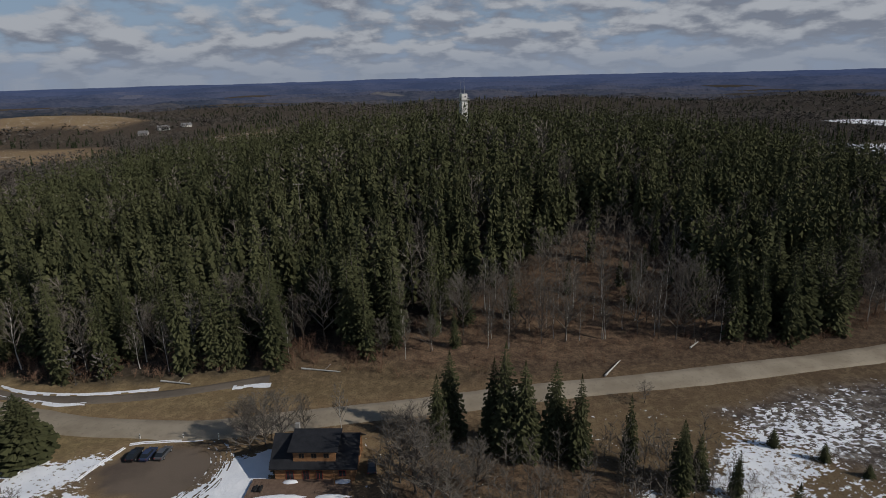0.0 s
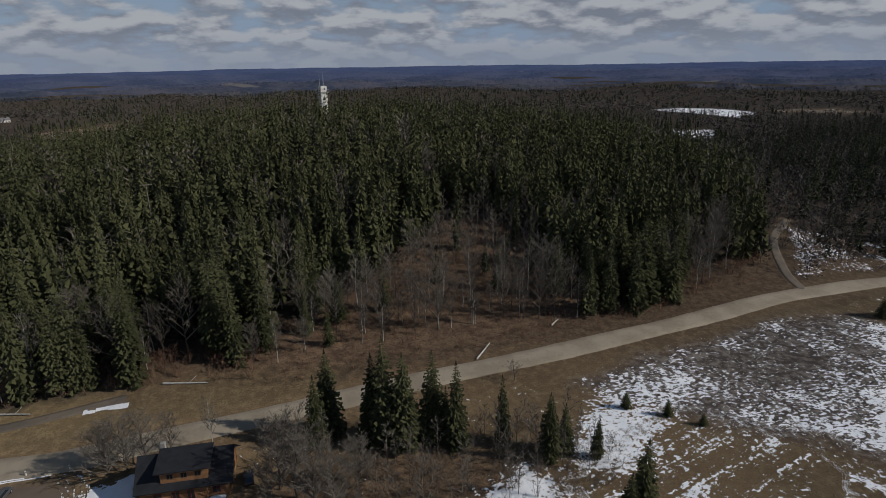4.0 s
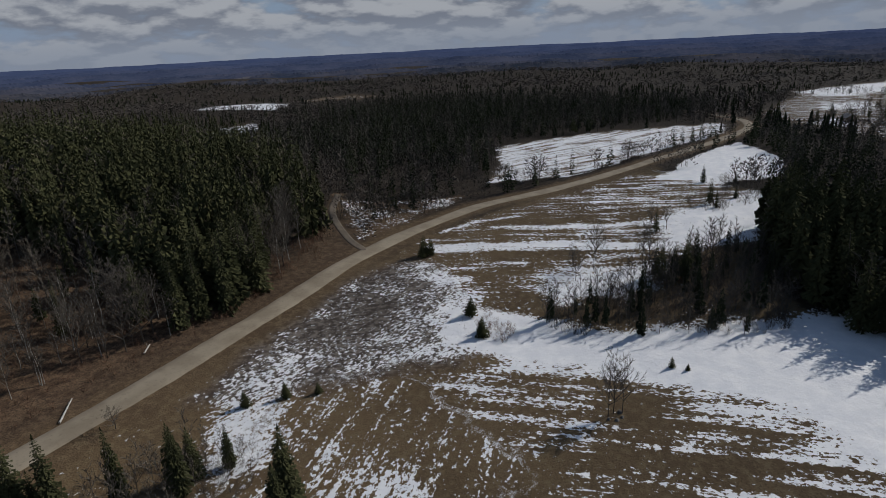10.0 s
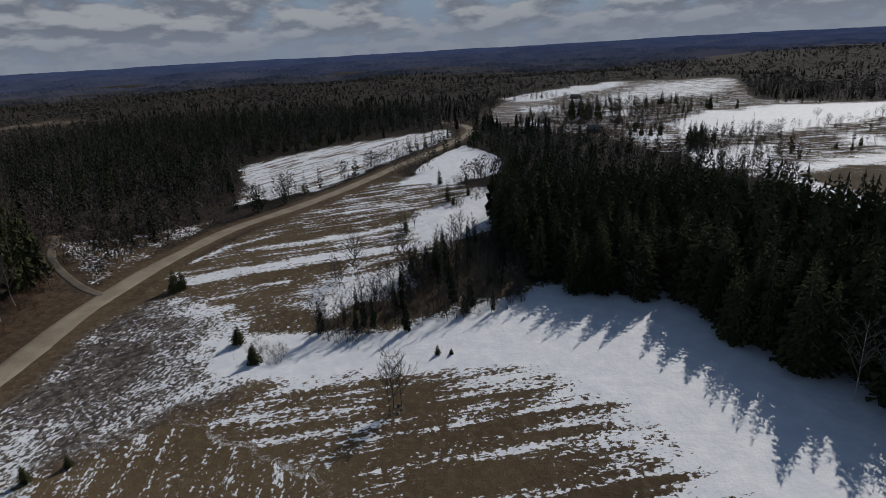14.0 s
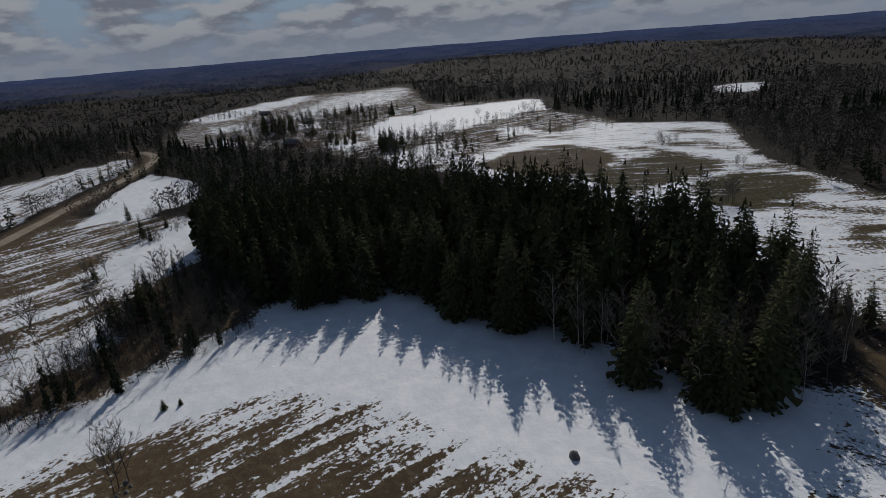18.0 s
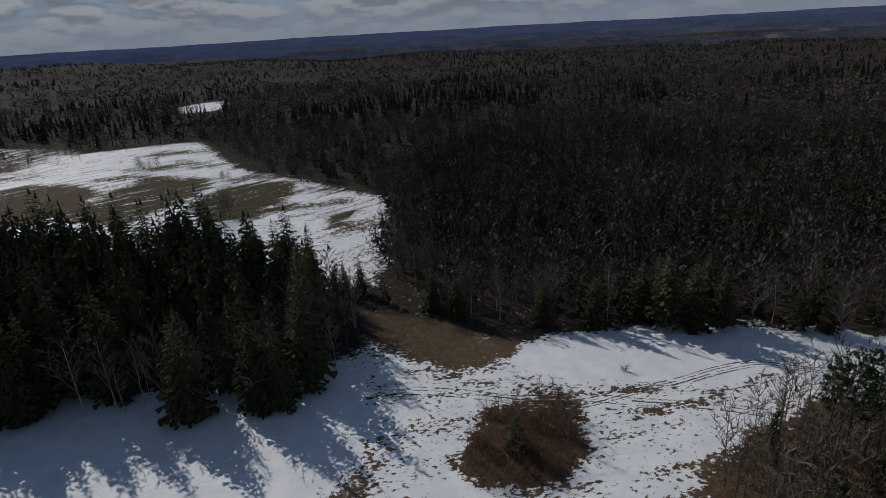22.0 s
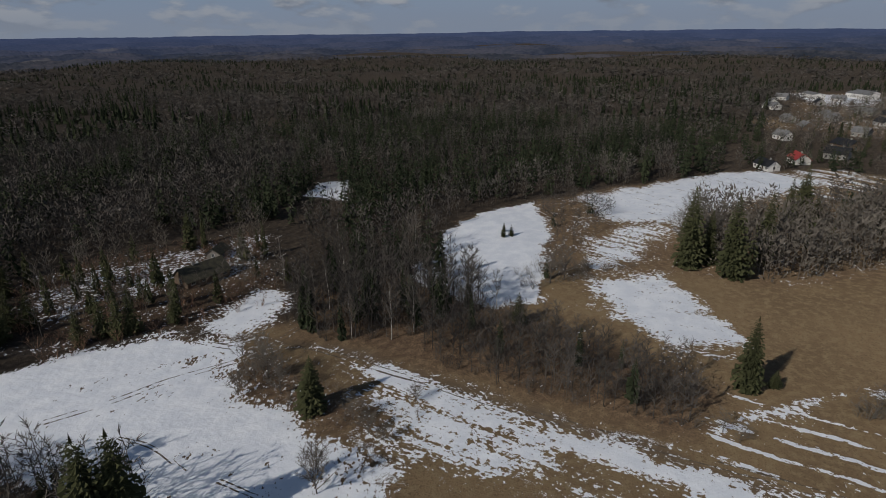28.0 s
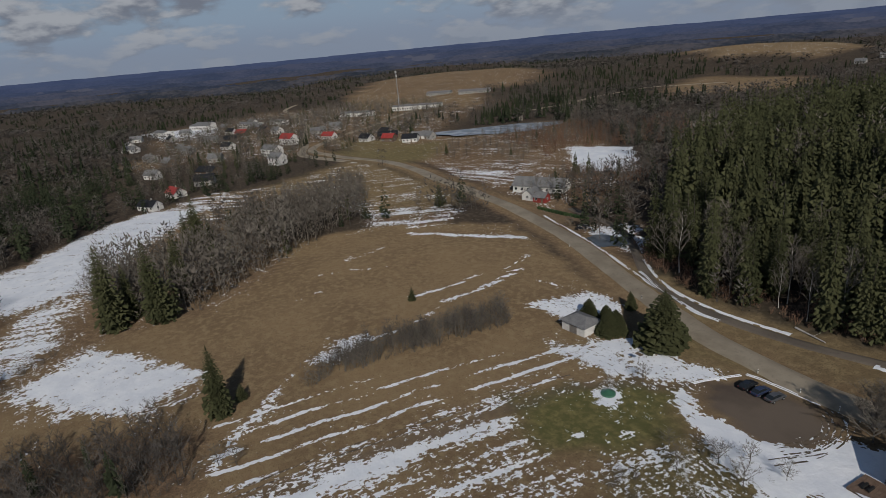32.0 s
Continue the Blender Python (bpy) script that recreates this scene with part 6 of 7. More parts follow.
wood([(-70, -148), (-90, -188), (-112, -192), (-160, -157), (-141, -137), (-126, -112), (-100, -122), (-84, -136)], 5.6, 93, lambda x, y, e: np.clip(0.2 + 0.5 * waves(x, y, 83, 40), 0.05, 0.8), (8, 15), (8, 14), lambda x, y, e, d: d < 150,
     "dark spruce in the snowy clearing", "leafless tree in the snowy clearing", "clearing trees", keep=lambda x, y: (line_dist(x, y, [(-137, -150), (-110, -165)]) > 8) & (np.hypot(x + 116, y + 142) > 12))
for x, y, h, w in ((-80, -87, 8, 1.0), (-82, -85, 9.5, 1.0), (-79, -79, 8, 1.1), (-75, -87, 6, 1.2), (-78, -60, 6, 1.3), (-76, -55, 4.5, 1.5), (-89, -52, 4, 1.5), (-75, -51, 4, 1.5), (-59, -54, 9.5, 1.0), (-116, -94, 15, 0.9), (-105, -79, 12, 0.9),
                   (-109, -70, 16, 0.9), (-115, -67, 15, 0.9), (-134, -66, 16, 0.9), (-135, -60, 15, 1.0), (-136, -53, 12, 1.0)):
    leafless(x, y, h, w, GREAT if h < 10 else BIRCH, "leafless tree at the edge of the snowy hollow", "hollow trees")
for x, y, h in ((-79, -137, 14), (-81, -133, 13), (-84, -132, 12), (-74, -138, 11), (-92, -126, 9)):
    spruce(x, y, h, 0.95, "dark spruce in a row before the clearing", "clearing spruces")
scrub([(-55, 84), (-60, 80), (-56, 78), (-50, 74), (-48, 79)], 1.3, 94, 1.0, 2.6, M_TWIG, "leafless berry bushes in the yard")
scrub([(-62, 64), (-56, 66), (-50, 60), (-55, 55)], 1.3, 95, 1.0, 3.0, M_TWIG, "leafless garden bushes beside the lawn")
wood([(-121, 27), (-118, 84), (-127, 86), (-129, 38)], 2.7, 96, lambda x, y, e: np.full(len(x), 0.0), (4, 5), (4.5, 8), lambda x, y, e, d: np.zeros(len(x), bool), "", "", "", dim=True)


# ---------------------------------------------------------------- buildings, cars and small things
M_LOG = plain("log_wall", (0.22, 0.11, 0.05), (0.32, 0.17, 0.08), 1.2, 0.7)
M_ROOF_DARK = plain("dark_roof", (0.013, 0.014, 0.017), (0.024, 0.025, 0.029), 0.8, 0.75)
M_ROOF_MOSS = plain("mossy_roof", (0.045, 0.042, 0.03), (0.085, 0.075, 0.05), 0.9, 0.9)
M_ROOF_GREY = plain("grey_roof", (0.14, 0.14, 0.14), (0.22, 0.215, 0.21), 0.6, 0.8)
M_ROOF_RED = plain("red_roof", (0.30, 0.035, 0.03), (0.38, 0.06, 0.05), 0.6, 0.6)
M_WHITE = plain("white_wall", (0.62, 0.60, 0.56), (0.74, 0.72, 0.68), 0.8, 0.8)
M_RED = plain("red_wall", (0.22, 0.03, 0.025), (0.30, 0.05, 0.04), 0.8, 0.8)
M_GREYWALL = plain("grey_wall", (0.26, 0.25, 0.23), (0.36, 0.34, 0.31), 0.8, 0.85)
M_BROWNWALL = plain("brown_wall", (0.12, 0.085, 0.06), (0.18, 0.13, 0.09), 0.8, 0.85)
M_DECK = plain("deck_boards", (0.13, 0.085, 0.06), (0.19, 0.13, 0.095), 1.5, 0.8)
M_SNOW = plain("old_snow", (0.72, 0.74, 0.78), (0.82, 0.83, 0.85), 0.6, 0.6)
M_STONE = plain("stone", (0.10, 0.095, 0.09), (0.2, 0.19, 0.18), 1.0, 0.9)
M_STEEL = plain("steel", (0.35, 0.36, 0.37), (0.5, 0.51, 0.52), 1.0, 0.5, 0.6)
M_RUBBER = plain("rubber", (0.012, 0.012, 0.012), (0.022, 0.022, 0.022), 3.0, 0.8)
M_WOODGREY = plain("grey_wood", (0.16, 0.14, 0.12), (0.24, 0.215, 0.19), 1.5, 0.85)


def glass(name, tint=(0.02, 0.025, 0.03)):
    k = Nodes(name, 0.06, 0.0, 0.6)
    k.colour(tint)
    return k.m


M_GLASS = glass("window_glass")


def paint(name, c):
    k = Nodes(name, 0.3, 0.1, 0.5)
    v = k.coords()
    k.colour(k.mix(k.mapr(k.noise(v, 1.5, 3), 0.4, 0.7), c, tuple(q * 0.7 + 0.02 for q in c)))
    k.b.inputs["Coat Weight"].default_value = 0.6
    return k.m


def window(parent, x, y, z, w, h, axis, out, frame=M_WHITE):
    """A window on a wall; axis: the wall's run, 'x' or 'y'; out: the outward side, 1 or -1."""
    t, d = 0.07, 0.05
    bm = bmesh.new()
    for a0, a1, z0, z1 in ((-w / 2 - t, -w / 2, -h / 2 - t, h / 2 + t), (w / 2, w / 2 + t, -h / 2 - t, h / 2 + t), (-w / 2, w / 2, h / 2, h / 2 + t), (-w / 2, w / 2, -h / 2 - t, -h / 2), (-0.03, 0.03, -h / 2, h / 2)):
        if axis == "x":
            box(bm, x + a0, x + a1, min(y, y + out * d), max(y, y + out * d), z + z0, z + z1)
        else:
            box(bm, min(x, x + out * d), max(x, x + out * d), y + a0, y + a1, z + z0, z + z1)
    win = part("window", bm, frame, parent)
    g = 0.02
    if axis == "x":
        pane = cube(x - w / 2, x + w / 2, min(y - 0.01 * out, y + out * g), max(y - 0.01 * out, y + out * g), z - h / 2, z + h / 2)
    else:
        pane = cube(min(x - 0.01 * out, x + out * g), max(x - 0.01 * out, x + out * g), y - w / 2, y + w / 2, z - h / 2, z + h / 2)
    part("pane", pane, M_GLASS, win)


def gable_shell(w, d, eave, ridge):
    """Walls with gable ends; the ridge runs along x."""
    bm = bmesh.new()
    o = [(-d / 2, -0.6), (d / 2, -0.6), (d / 2, eave), (0, ridge), (-d / 2, eave)]
    a = [bm.verts.new((-w / 2, y, z)) for y, z in o]
    b = [bm.verts.new((w / 2, y, z)) for y, z in o]
    bm.faces.new(a[::-1])
    bm.faces.new(b)
    for i in range(5):
        bm.faces.new((a[i], a[(i + 1) % 5], b[(i + 1) % 5], b[i]))
    bmesh.ops.recalc_face_normals(bm, faces=bm.faces)
    return bm


def gable_roof(w, d, eave, ridge, over=0.5, thick=0.16):
    """Two slabs of roof over gable walls, as one outline pulled along x."""
    s = (ridge - eave) / (d / 2)
    y1, z1 = d / 2 + over, eave - over * s
    o = [(-y1, z1 + 0.03), (0, ridge + 0.03), (y1, z1 + 0.03), (y1, z1 + thick + 0.03), (0, ridge + thick + 0.03), (-y1, z1 + thick + 0.03)]
    bm = bmesh.new()
    a = [bm.verts.new((-w / 2 - over, y, z)) for y, z in o]
    b = [bm.verts.new((w / 2 + over, y, z)) for y, z in o]
    for i in range(6):
        bm.faces.new((a[i], a[(i + 1) % 6], b[(i + 1) % 6], b[i]))
    for q, flip in ((a, 1), (b, 0)):
        for f in ((0, 1, 4, 5), (1, 2, 3, 4)):
            v = [q[i] for i in f]
            bm.faces.new(v[::-1] if flip else v)
    bmesh.ops.recalc_face_normals(bm, faces=bm.faces)
    return bm


def small_house(x, y, w, d, eave, ridge, turn, wall, roof, label, group="", rows=1, chimney=True, name="house"):
    """A plain gabled building with windows along its long sides, a door and a chimney."""
    h = thing(name, pose(x, y, height(x, y), 0, 0, turn), label, "building", group)
    part("wall", gable_shell(w, d, eave, ridge), wall, h)
    rf = part("roof", gable_roof(w, d, eave, ridge), roof, h)
    if chimney:
        part("chimney", cube(w * 0.15, w * 0.15 + 0.7, -0.35, 0.35, ridge - 0.5, ridge + 1.0, 0.03), M_GREYWALL, rf)
    n = max(2, int(w / 3.0))
    for r in range(rows):
        for i in range(n):
            xx = -w / 2 + w * (i + 0.5) / n
            for out in (-1, 1):
                if r == 0 and i == n // 2 and out == -1:
                    continue
                window(h, xx, out * d / 2, 1.5 + 2.7 * r, 1.2, 1.2, "x", out)
    for out in (-1, 1):
        window(h, out * w / 2, 0, 1.6, 1.1, 1.2, "y", out)
    xx = -w / 2 + w * (n // 2 + 0.5) / n
    part("door", cube(xx - 0.5, xx + 0.5, -d / 2 - 0.05, -d / 2 + 0.02, 0.0, 2.05, 0.02), M_BROWNWALL, h)
    return h


def log_house():
    hx, hy = -24.7, 98.5
    h = thing("log_house", pose(hx, hy, height(hx, hy), 0, 0, -2), "two-storey brown log house with a dark roof and a deck", "house")
    w, d = 14.6, 9.0
    # log courses as proud rows on the front and the ends
    wall = part("wall", gable_shell(w, d, 3.6, 7.0), M_LOG, h)
    for side in (-1, 1):
        for i in range(12):
            z = 0.15 + 0.29 * i
            part("log", rod(bmesh.new(), (-w / 2 - 0.15, side * d / 2, z), (w / 2 + 0.15, side * d / 2, z), 0.15, 0.15, 8), M_LOG, wall)
    rf = part("roof", gable_roof(w, d, 3.6, 7.0, 0.9, 0.2), M_ROOF_DARK, h)
    part("chimney", cube(-4.6, -3.8, 1.2, 2.0, 5.8, 8.3, 0.04), M_GREYWALL, rf)
    # raised dormer in the middle of the front slope
    dm = part("dormer", cube(-3.8, 4.0, -d / 2 + 0.2, 0.4, 3.7, 6.3), M_LOG, h)
    bm = bmesh.new()
    prism(bm, [(-4.5, 6.45), (4.7, 6.45), (4.7, 6.62), (-4.5, 6.62)], -d / 2 - 0.7, 0.6)
    for vtx in bm.verts:
        vtx.co.z += max(0.0, (vtx.co.y + d / 2 + 0.7)) * 0.20
    part("dormer_roof", bm, M_ROOF_DARK, dm)
    for xx in (-2.2, 0.1, 2.4):
        window(dm, xx, -d / 2 + 0.2, 5.2, 0.9, 0.9, "x", -1, M_BROWNWALL)
    for xx, ww, hh, zz in ((-4.6, 1.3, 1.9, 1.25), (-1.6, 1.1, 2.0, 1.2), (0.9, 1.1, 2.0, 1.2), (5.2, 1.2, 1.2, 1.7)):
        window(h, xx, -d / 2 - 0.16, zz, ww, hh, "x", -1, M_RED)
    for yy in (-2, 2):
        window(h, w / 2, yy, 1.6, 1.0, 1.2, "y", 1, M_BROWNWALL)
        window(h, -w / 2, yy, 1.6, 1.0, 1.2, "y", -1, M_BROWNWALL)
    # porch corner on the right
    for xx in (4.0, 7.2):
        part("porch_post", cube(xx - 0.1, xx + 0.1, -d / 2 - 1.8, -d / 2 - 1.6, 0.4, 3.2), M_LOG, h)
    # deck
    dk = thing("deck", pose(-27, 91.5, height(-27, 91.5), 0, 0, -2), "broad brown board deck before the log house", "deck")
    for i in range(30):
        x0 = -9.6 + 0.62 * i
        part("board", cube(x0, x0 + 0.59, -2.6, 2.6, 0.32, 0.40), M_DECK, dk)
    part("deck_frame", cube(-9.6, 9.0, -2.55, 2.55, -0.3, 0.31), M_BROWNWALL, dk)
    for i in range(2):
        part("bench", cube(-8.3 + 0.9 * i, -7.9 + 0.9 * i, -1.2, 0.4, 0.4, 0.85, 0.03), M_RUBBER, dk)
    for i, (cx, cy, rx, ry) in enumerate(((-29.3, 93.2, 1.6, 0.6), (-19.6, 93.0, 1.7, 0.7), (-30, 89.2, 5, 0.5), (-21, 89.0, 3.2, 0.6))):
        heap(cx, cy, rx, ry, 0.45, 500 + i, 0.4)


def heap(x, y, rx, ry, h, seed, lift=0.0, mat=None, label="heap of old snow", name="snow_drift"):
    """A low uneven mound."""
    r = random.Random(seed)
    V, F, n = [(0, 0, h)], [], 14
    for k, q in enumerate((0.35, 0.7, 1.0)):
        for i in range(n):
            a = 6.2832 * i / n
            s = q * (1 + r.uniform(-0.15, 0.15))
            V.append((math.cos(a) * rx * s, math.sin(a) * ry * s, h * (0.9, 0.55, -0.12)[k] * r.uniform(0.8, 1.2)))
    for i in range(n):
        j = (i + 1) % n
        F.append((0, 1 + i, 1 + j))
        for k in (0, 1):
            a = 1 + k * n
            F.append((a + i, a + n + i, a + n + j, a + j))
    ob = new(name, mesh_from(name, V, F, (mat or M_SNOW,), True))
    ob.location = (x, y, height(x, y) + lift)
    return tagged(ob, label, "heap" if mat is None else "rock")


def car(x, y, turn, colour, label, z=None):
    """A parked hatchback with body, glass house, wheels and lamps."""
    c = thing("car", pose(x, y, height(x, y) if z is None else z, 0, 0, turn), label, "car", "parked cars")
    body_m = paint("car_paint", colour)
    bm = prism(bmesh.new(), [(-2.15, 0.35), (2.1, 0.35), (2.18, 0.6), (2.05, 0.82), (1.0, 0.95), (-1.9, 0.98), (-2.18, 0.85)], -0.86, 0.86)
    bmesh.ops.bevel(bm, geom=list(bm.edges), offset=0.06, segments=1, affect="EDGES")
    body = part("body", bm, body_m, c)
    bm = prism(bmesh.new(), [(1.05, 0.94), (0.35, 1.42), (-1.3, 1.45), (-1.95, 0.97)], -0.76, 0.76)
    for v in bm.verts:
        if v.co.z > 1.2:
            v.co.y *= 0.84
    part("glass_house", bm, M_GLASS, c, "dark car windows")
    part("roof", cube(-1.28, 0.32, -0.62, 0.62, 1.43, 1.49, 0.02), body_m, c)
    for xx in (1.32, -1.32):
        for s in (-1, 1):
            wh = part("wheel", rod(bmesh.new(), (xx, s * 0.70, 0.32), (xx, s * 0.89, 0.32), 0.32, 0.32, 14), M_RUBBER, c)
            part("rim", rod(bmesh.new(), (xx, s * 0.88, 0.32), (xx, s * 0.905, 0.32), 0.2, 0.19, 10), M_STEEL, wh)
    for s in (-1, 1):
        part("headlight", cube(2.08, 2.17, s * 0.62 - 0.16, s * 0.62 + 0.16, 0.62, 0.76, 0.02), M_STEEL, c)
        part("tail_light", cube(-2.18, -2.12, s * 0.66 - 0.14, s * 0.66 + 0.14, 0.68, 0.86, 0.02), M_RED, c)


def garage():
    gx, gy = -104.2, 95.6
    g = thing("garage", pose(gx, gy, height(gx, gy), 0, 0, 6), "small white-walled garage with a low grey roof", "garage")
    w, d = 7.6, 6.2
    part("wall", cube(-w / 2, w / 2, -d / 2, d / 2, -0.5, 2.6), M_WHITE, g)
    # low hipped roof
    bm = bmesh.new()
    o = 0.55
    q = [bm.verts.new(p) for p in ((-w / 2 - o, -d / 2 - o, 2.6), (w / 2 + o, -d / 2 - o, 2.6), (w / 2 + o, d / 2 + o, 2.6), (-w / 2 - o, d / 2 + o, 2.6), (-1.6, 0, 4.1), (1.6, 0, 4.1))]
    for f in ((0, 1, 5, 4), (1, 2, 5), (2, 3, 4, 5), (3, 0, 4), (3, 2, 1, 0)):
        bm.faces.new([q[i] for i in f])
    part("roof", bm, M_ROOF_GREY, g)
    window(g, w / 2, 1.4, 1.6, 0.9, 0.7, "y", 1)
    part("door", cube(-1.2, 1.2, -d / 2 - 0.05, -d / 2 + 0.02, 0.0, 2.1, 0.02), M_WOODGREY, g)


def tower():
    x, y = 13.1, 329.7
    z = height(x, y)
    t = thing("observation_tower", pose(x, y, z, 0, 0, 20), "pale observation tower with aerials above the spruces", "tower")
    part("shaft", cube(-1.8, 1.8, -1.8, 1.8, -1, 24.5, 0.1), M_WHITE, t)
    part("gallery", cube(-2.6, 2.6, -2.6, 2.6, 24.5, 25.0, 0.05), M_GREYWALL, t)
    for s in range(4):
        a = math.pi / 2 * s
        part("railing", rod(bmesh.new(), (2.5 * math.cos(a) - 2.5 * math.sin(a), 2.5 * math.sin(a) + 2.5 * math.cos(a), 26.1), (2.5 * math.cos(a) + 2.5 * math.sin(a), 2.5 * math.sin(a) - 2.5 * math.cos(a), 26.1), 0.05, 0.05), M_STEEL, t)
    part("cabin", cube(-1.7, 1.7, -1.7, 1.7, 25.0, 28.0, 0.08), M_WHITE, t)
    for i, z0 in enumerate((12, 17, 21.5, 26.5)):
        window(t, 0.3, -1.8 if z0 < 24 else -1.7, z0, 0.6, 0.9, "x", -1, M_GREYWALL)
        window(t, 1.8 if z0 < 24 else 1.7, 0.3, z0, 0.6, 0.9, "y", 1, M_GREYWALL)
    for dx, dy, hh in ((-1.2, 0.5, 34), (0.4, -0.3, 36.5), (1.3, 1.0, 32)):
        part("aerial", rod(bmesh.new(), (dx, dy, 28), (dx, dy, hh), 0.10, 0.05), M_STEEL, t)


def mast(x, y, h, label):
    m = thing("radio_mast", pose(x, y, height(x, y)), label, "mast")
    part("pole", rod(bmesh.new(), (0, 0, -0.5), (0, 0, h), 0.55, 0.3, 8), M_STEEL, m)
    for z in (h - 1.5, h - 6):
        for i in range(3):
            a = i * 2.09
            part("antenna", cube(math.cos(a) * 0.9 - 0.2, math.cos(a) * 0.9 + 0.2, math.sin(a) * 0.9 - 0.2, math.sin(a) * 0.9 + 0.2, z - 1.2, z + 1.2, 0.05), M_WHITE, m)


def utility_pole(x, y, h, label="grey wooden pole with a crossbar"):
    p = thing("utility_pole", pose(x, y, height(x, y), 0, 0, 8), label, "pole")
    part("post", rod(bmesh.new(), (0, 0, -0.5), (0, 0, h), 0.16, 0.11, 8), M_WOODGREY, p)
    part("crossbar", cube(-1.9, 1.9, -0.09, 0.09, h - 0.5, h - 0.3), M_WOODGREY, p)
    for i in (-1.7, -0.6, 0.6, 1.7):
        part("insulator", rod(bmesh.new(), (i, 0, h - 0.3), (i, 0, h - 0.05), 0.06, 0.04), M_WHITE, p)


def pond(name, cx, cy, rx, ry, turn, label, icy):
    """A flat sheet of water or rotten ice in a hollow."""
    r = random.Random(int(rx * 7))
    n, V = 40, []
    ph = [r.uniform(0, 6.28) for _ in range(3)]
    z = max(height(cx + rx * math.cos(a), cy + ry * math.sin(a)) for a in np.linspace(0, 6.28, 12)) + 0.12
    for i in range(n):
        a = 6.2832 * i / n
        s = 1 + 0.12 * math.sin(3 * a + ph[0]) + 0.07 * math.sin(5 * a + ph[1]) + 0.05 * math.sin(9 * a + ph[2])
        px, py = math.cos(a) * rx * s, math.sin(a) * ry * s
        t = radians(turn)
        V.append((cx + px * math.cos(t) - py * math.sin(t), cy + px * math.sin(t) + py * math.cos(t), z))
    k = Nodes(name + "_surface", 0.25 if icy else 0.08, 0.0, 0.5)
    f = k.mapr(k.noise(k.coords(), 0.12, 4), 0.4, 0.65)
    k.colour(k.mix(f, *(((0.20, 0.22, 0.25), (0.36, 0.38, 0.41)) if icy else ((0.07, 0.08, 0.09), (0.16, 0.17, 0.18)))))
    tagged(new(name, mesh_from(name, V, [tuple(range(n))], (k.m,))), label, "pond", kind="structure")


log_house()
garage()
tower()
for x, y, turn, c, lb in ((-63.0, 103.2, 88, (0.012, 0.013, 0.016), "black hatchback parked in the car park"), (-60.2, 103.2, 86, (0.03, 0.045, 0.10), "dark blue car parked in the car park"),
                          (-57.3, 103.4, 84, (0.10, 0.10, 0.105), "dark grey car with a roof rack in the car park"), (-14.6, 97.0, 95, (0.012, 0.012, 0.014), "black car parked beside the log house")):
    car(x, y, turn, c, lb)
for x, y in ((-64.8, 109.2), (-55.5, 108.8), (-83.5, 103.5), (-48, 108.6), (-152, 134), (-106, 119.5), (-96, 118)):
    p = thing("marker_post", pose(x, y, height(x, y)), "white roadside marker post with a dark band", "post", "marker posts")
    part("post", cube(-0.09, 0.09, -0.09, 0.09, -0.2, 1.1, 0.02), M_WHITE, p)
    part("band", cube(-0.095, 0.095, -0.095, 0.095, 0.72, 0.88), M_RUBBER, p)
heap(77, -45, 1.3, 1.0, 1.3, 601, 0, M_STONE, "dark boulder lying in the snow", "boulder")
for i, (x, y, s) in enumerate(((100, 31.5, 0.6), (101.5, 31, 0.5), (103, 32, 0.7), (99.5, 33, 0.5))):
    heap(x, y, s, s * 0.8, s * 0.8, 610 + i, 0, M_STONE, "stone at the foot of the field trees", "boulder")
for x0, y0, x1, y1 in ((38, 127.5, 43.5, 134), (63, 139, 66, 141.5), (-70, 131, -62, 129), (-36, 133.5, -26, 131.5)):
    lg = thing("fallen_log", pose(x0, y0, height(x0, y0)), "pale fallen tree trunk on the slope", "log", "fallen logs")
    part("stem", rod(bmesh.new(), (0, 0, 0.25), (x1 - x0, y1 - y0, height(x1, y1) - height(x0, y0) + 0.3), 0.24, 0.13, 7), M_BIRCH, lg)
    part("branch", rod(bmesh.new(), ((x1 - x0) * 0.6, (y1 - y0) * 0.6, 0.3), ((x1 - x0) * 0.75, (y1 - y0) * 0.6 + 0.9, 1.4), 0.07, 0.03, 5), M_BIRCH, lg)
utility_pole(-54, 222, 17)
utility_pole(-140, -132, 8)
utility_pole(-128, -120, 8)
mast(-664, 318, 46, "pale radio mast on the village hill")

# garden net and clothes line on the lawn
net = thing("garden_net", pose(-78.5, 79.5, height(-78.5, 79.5)), "low round green net frame on the lawn", "net")
part("ring", rod(bmesh.new(), (0, 0, 0.0), (0, 0, 0.35), 1.6, 1.5, 18), paint("green_net", (0.05, 0.16, 0.09)), net)
part("cap", rod(bmesh.new(), (0, 0, 0.35), (0, 0, 0.9), 1.45, 0.3, 18), paint("green_cap", (0.05, 0.16, 0.09)), net)

# farmstead behind the yard
small_house(-222, 178, 26, 9, 3.2, 6.6, 28, M_WHITE, M_ROOF_GREY, "long pale farmhouse with a weathered grey roof", "farm buildings")
small_house(-214, 166, 8, 6, 2.6, 5.0, 110, M_WHITE, M_ROOF_GREY, "pale wing of the farmhouse with a grey roof", "farm buildings", chimney=False)
small_house(-207, 166, 6, 5, 2.6, 4.4, 20, M_RED, M_ROOF_GREY, "small red shed with white windows", "farm buildings", chimney=False, name="shed")
small_house(-163, 150.5, 3, 2.5, 1.6, 2.4, 20, M_BROWNWALL, M_ROOF_DARK, "little dark wooden hut beside the pond", "", chimney=False, name="hut")
bm = bmesh.new()
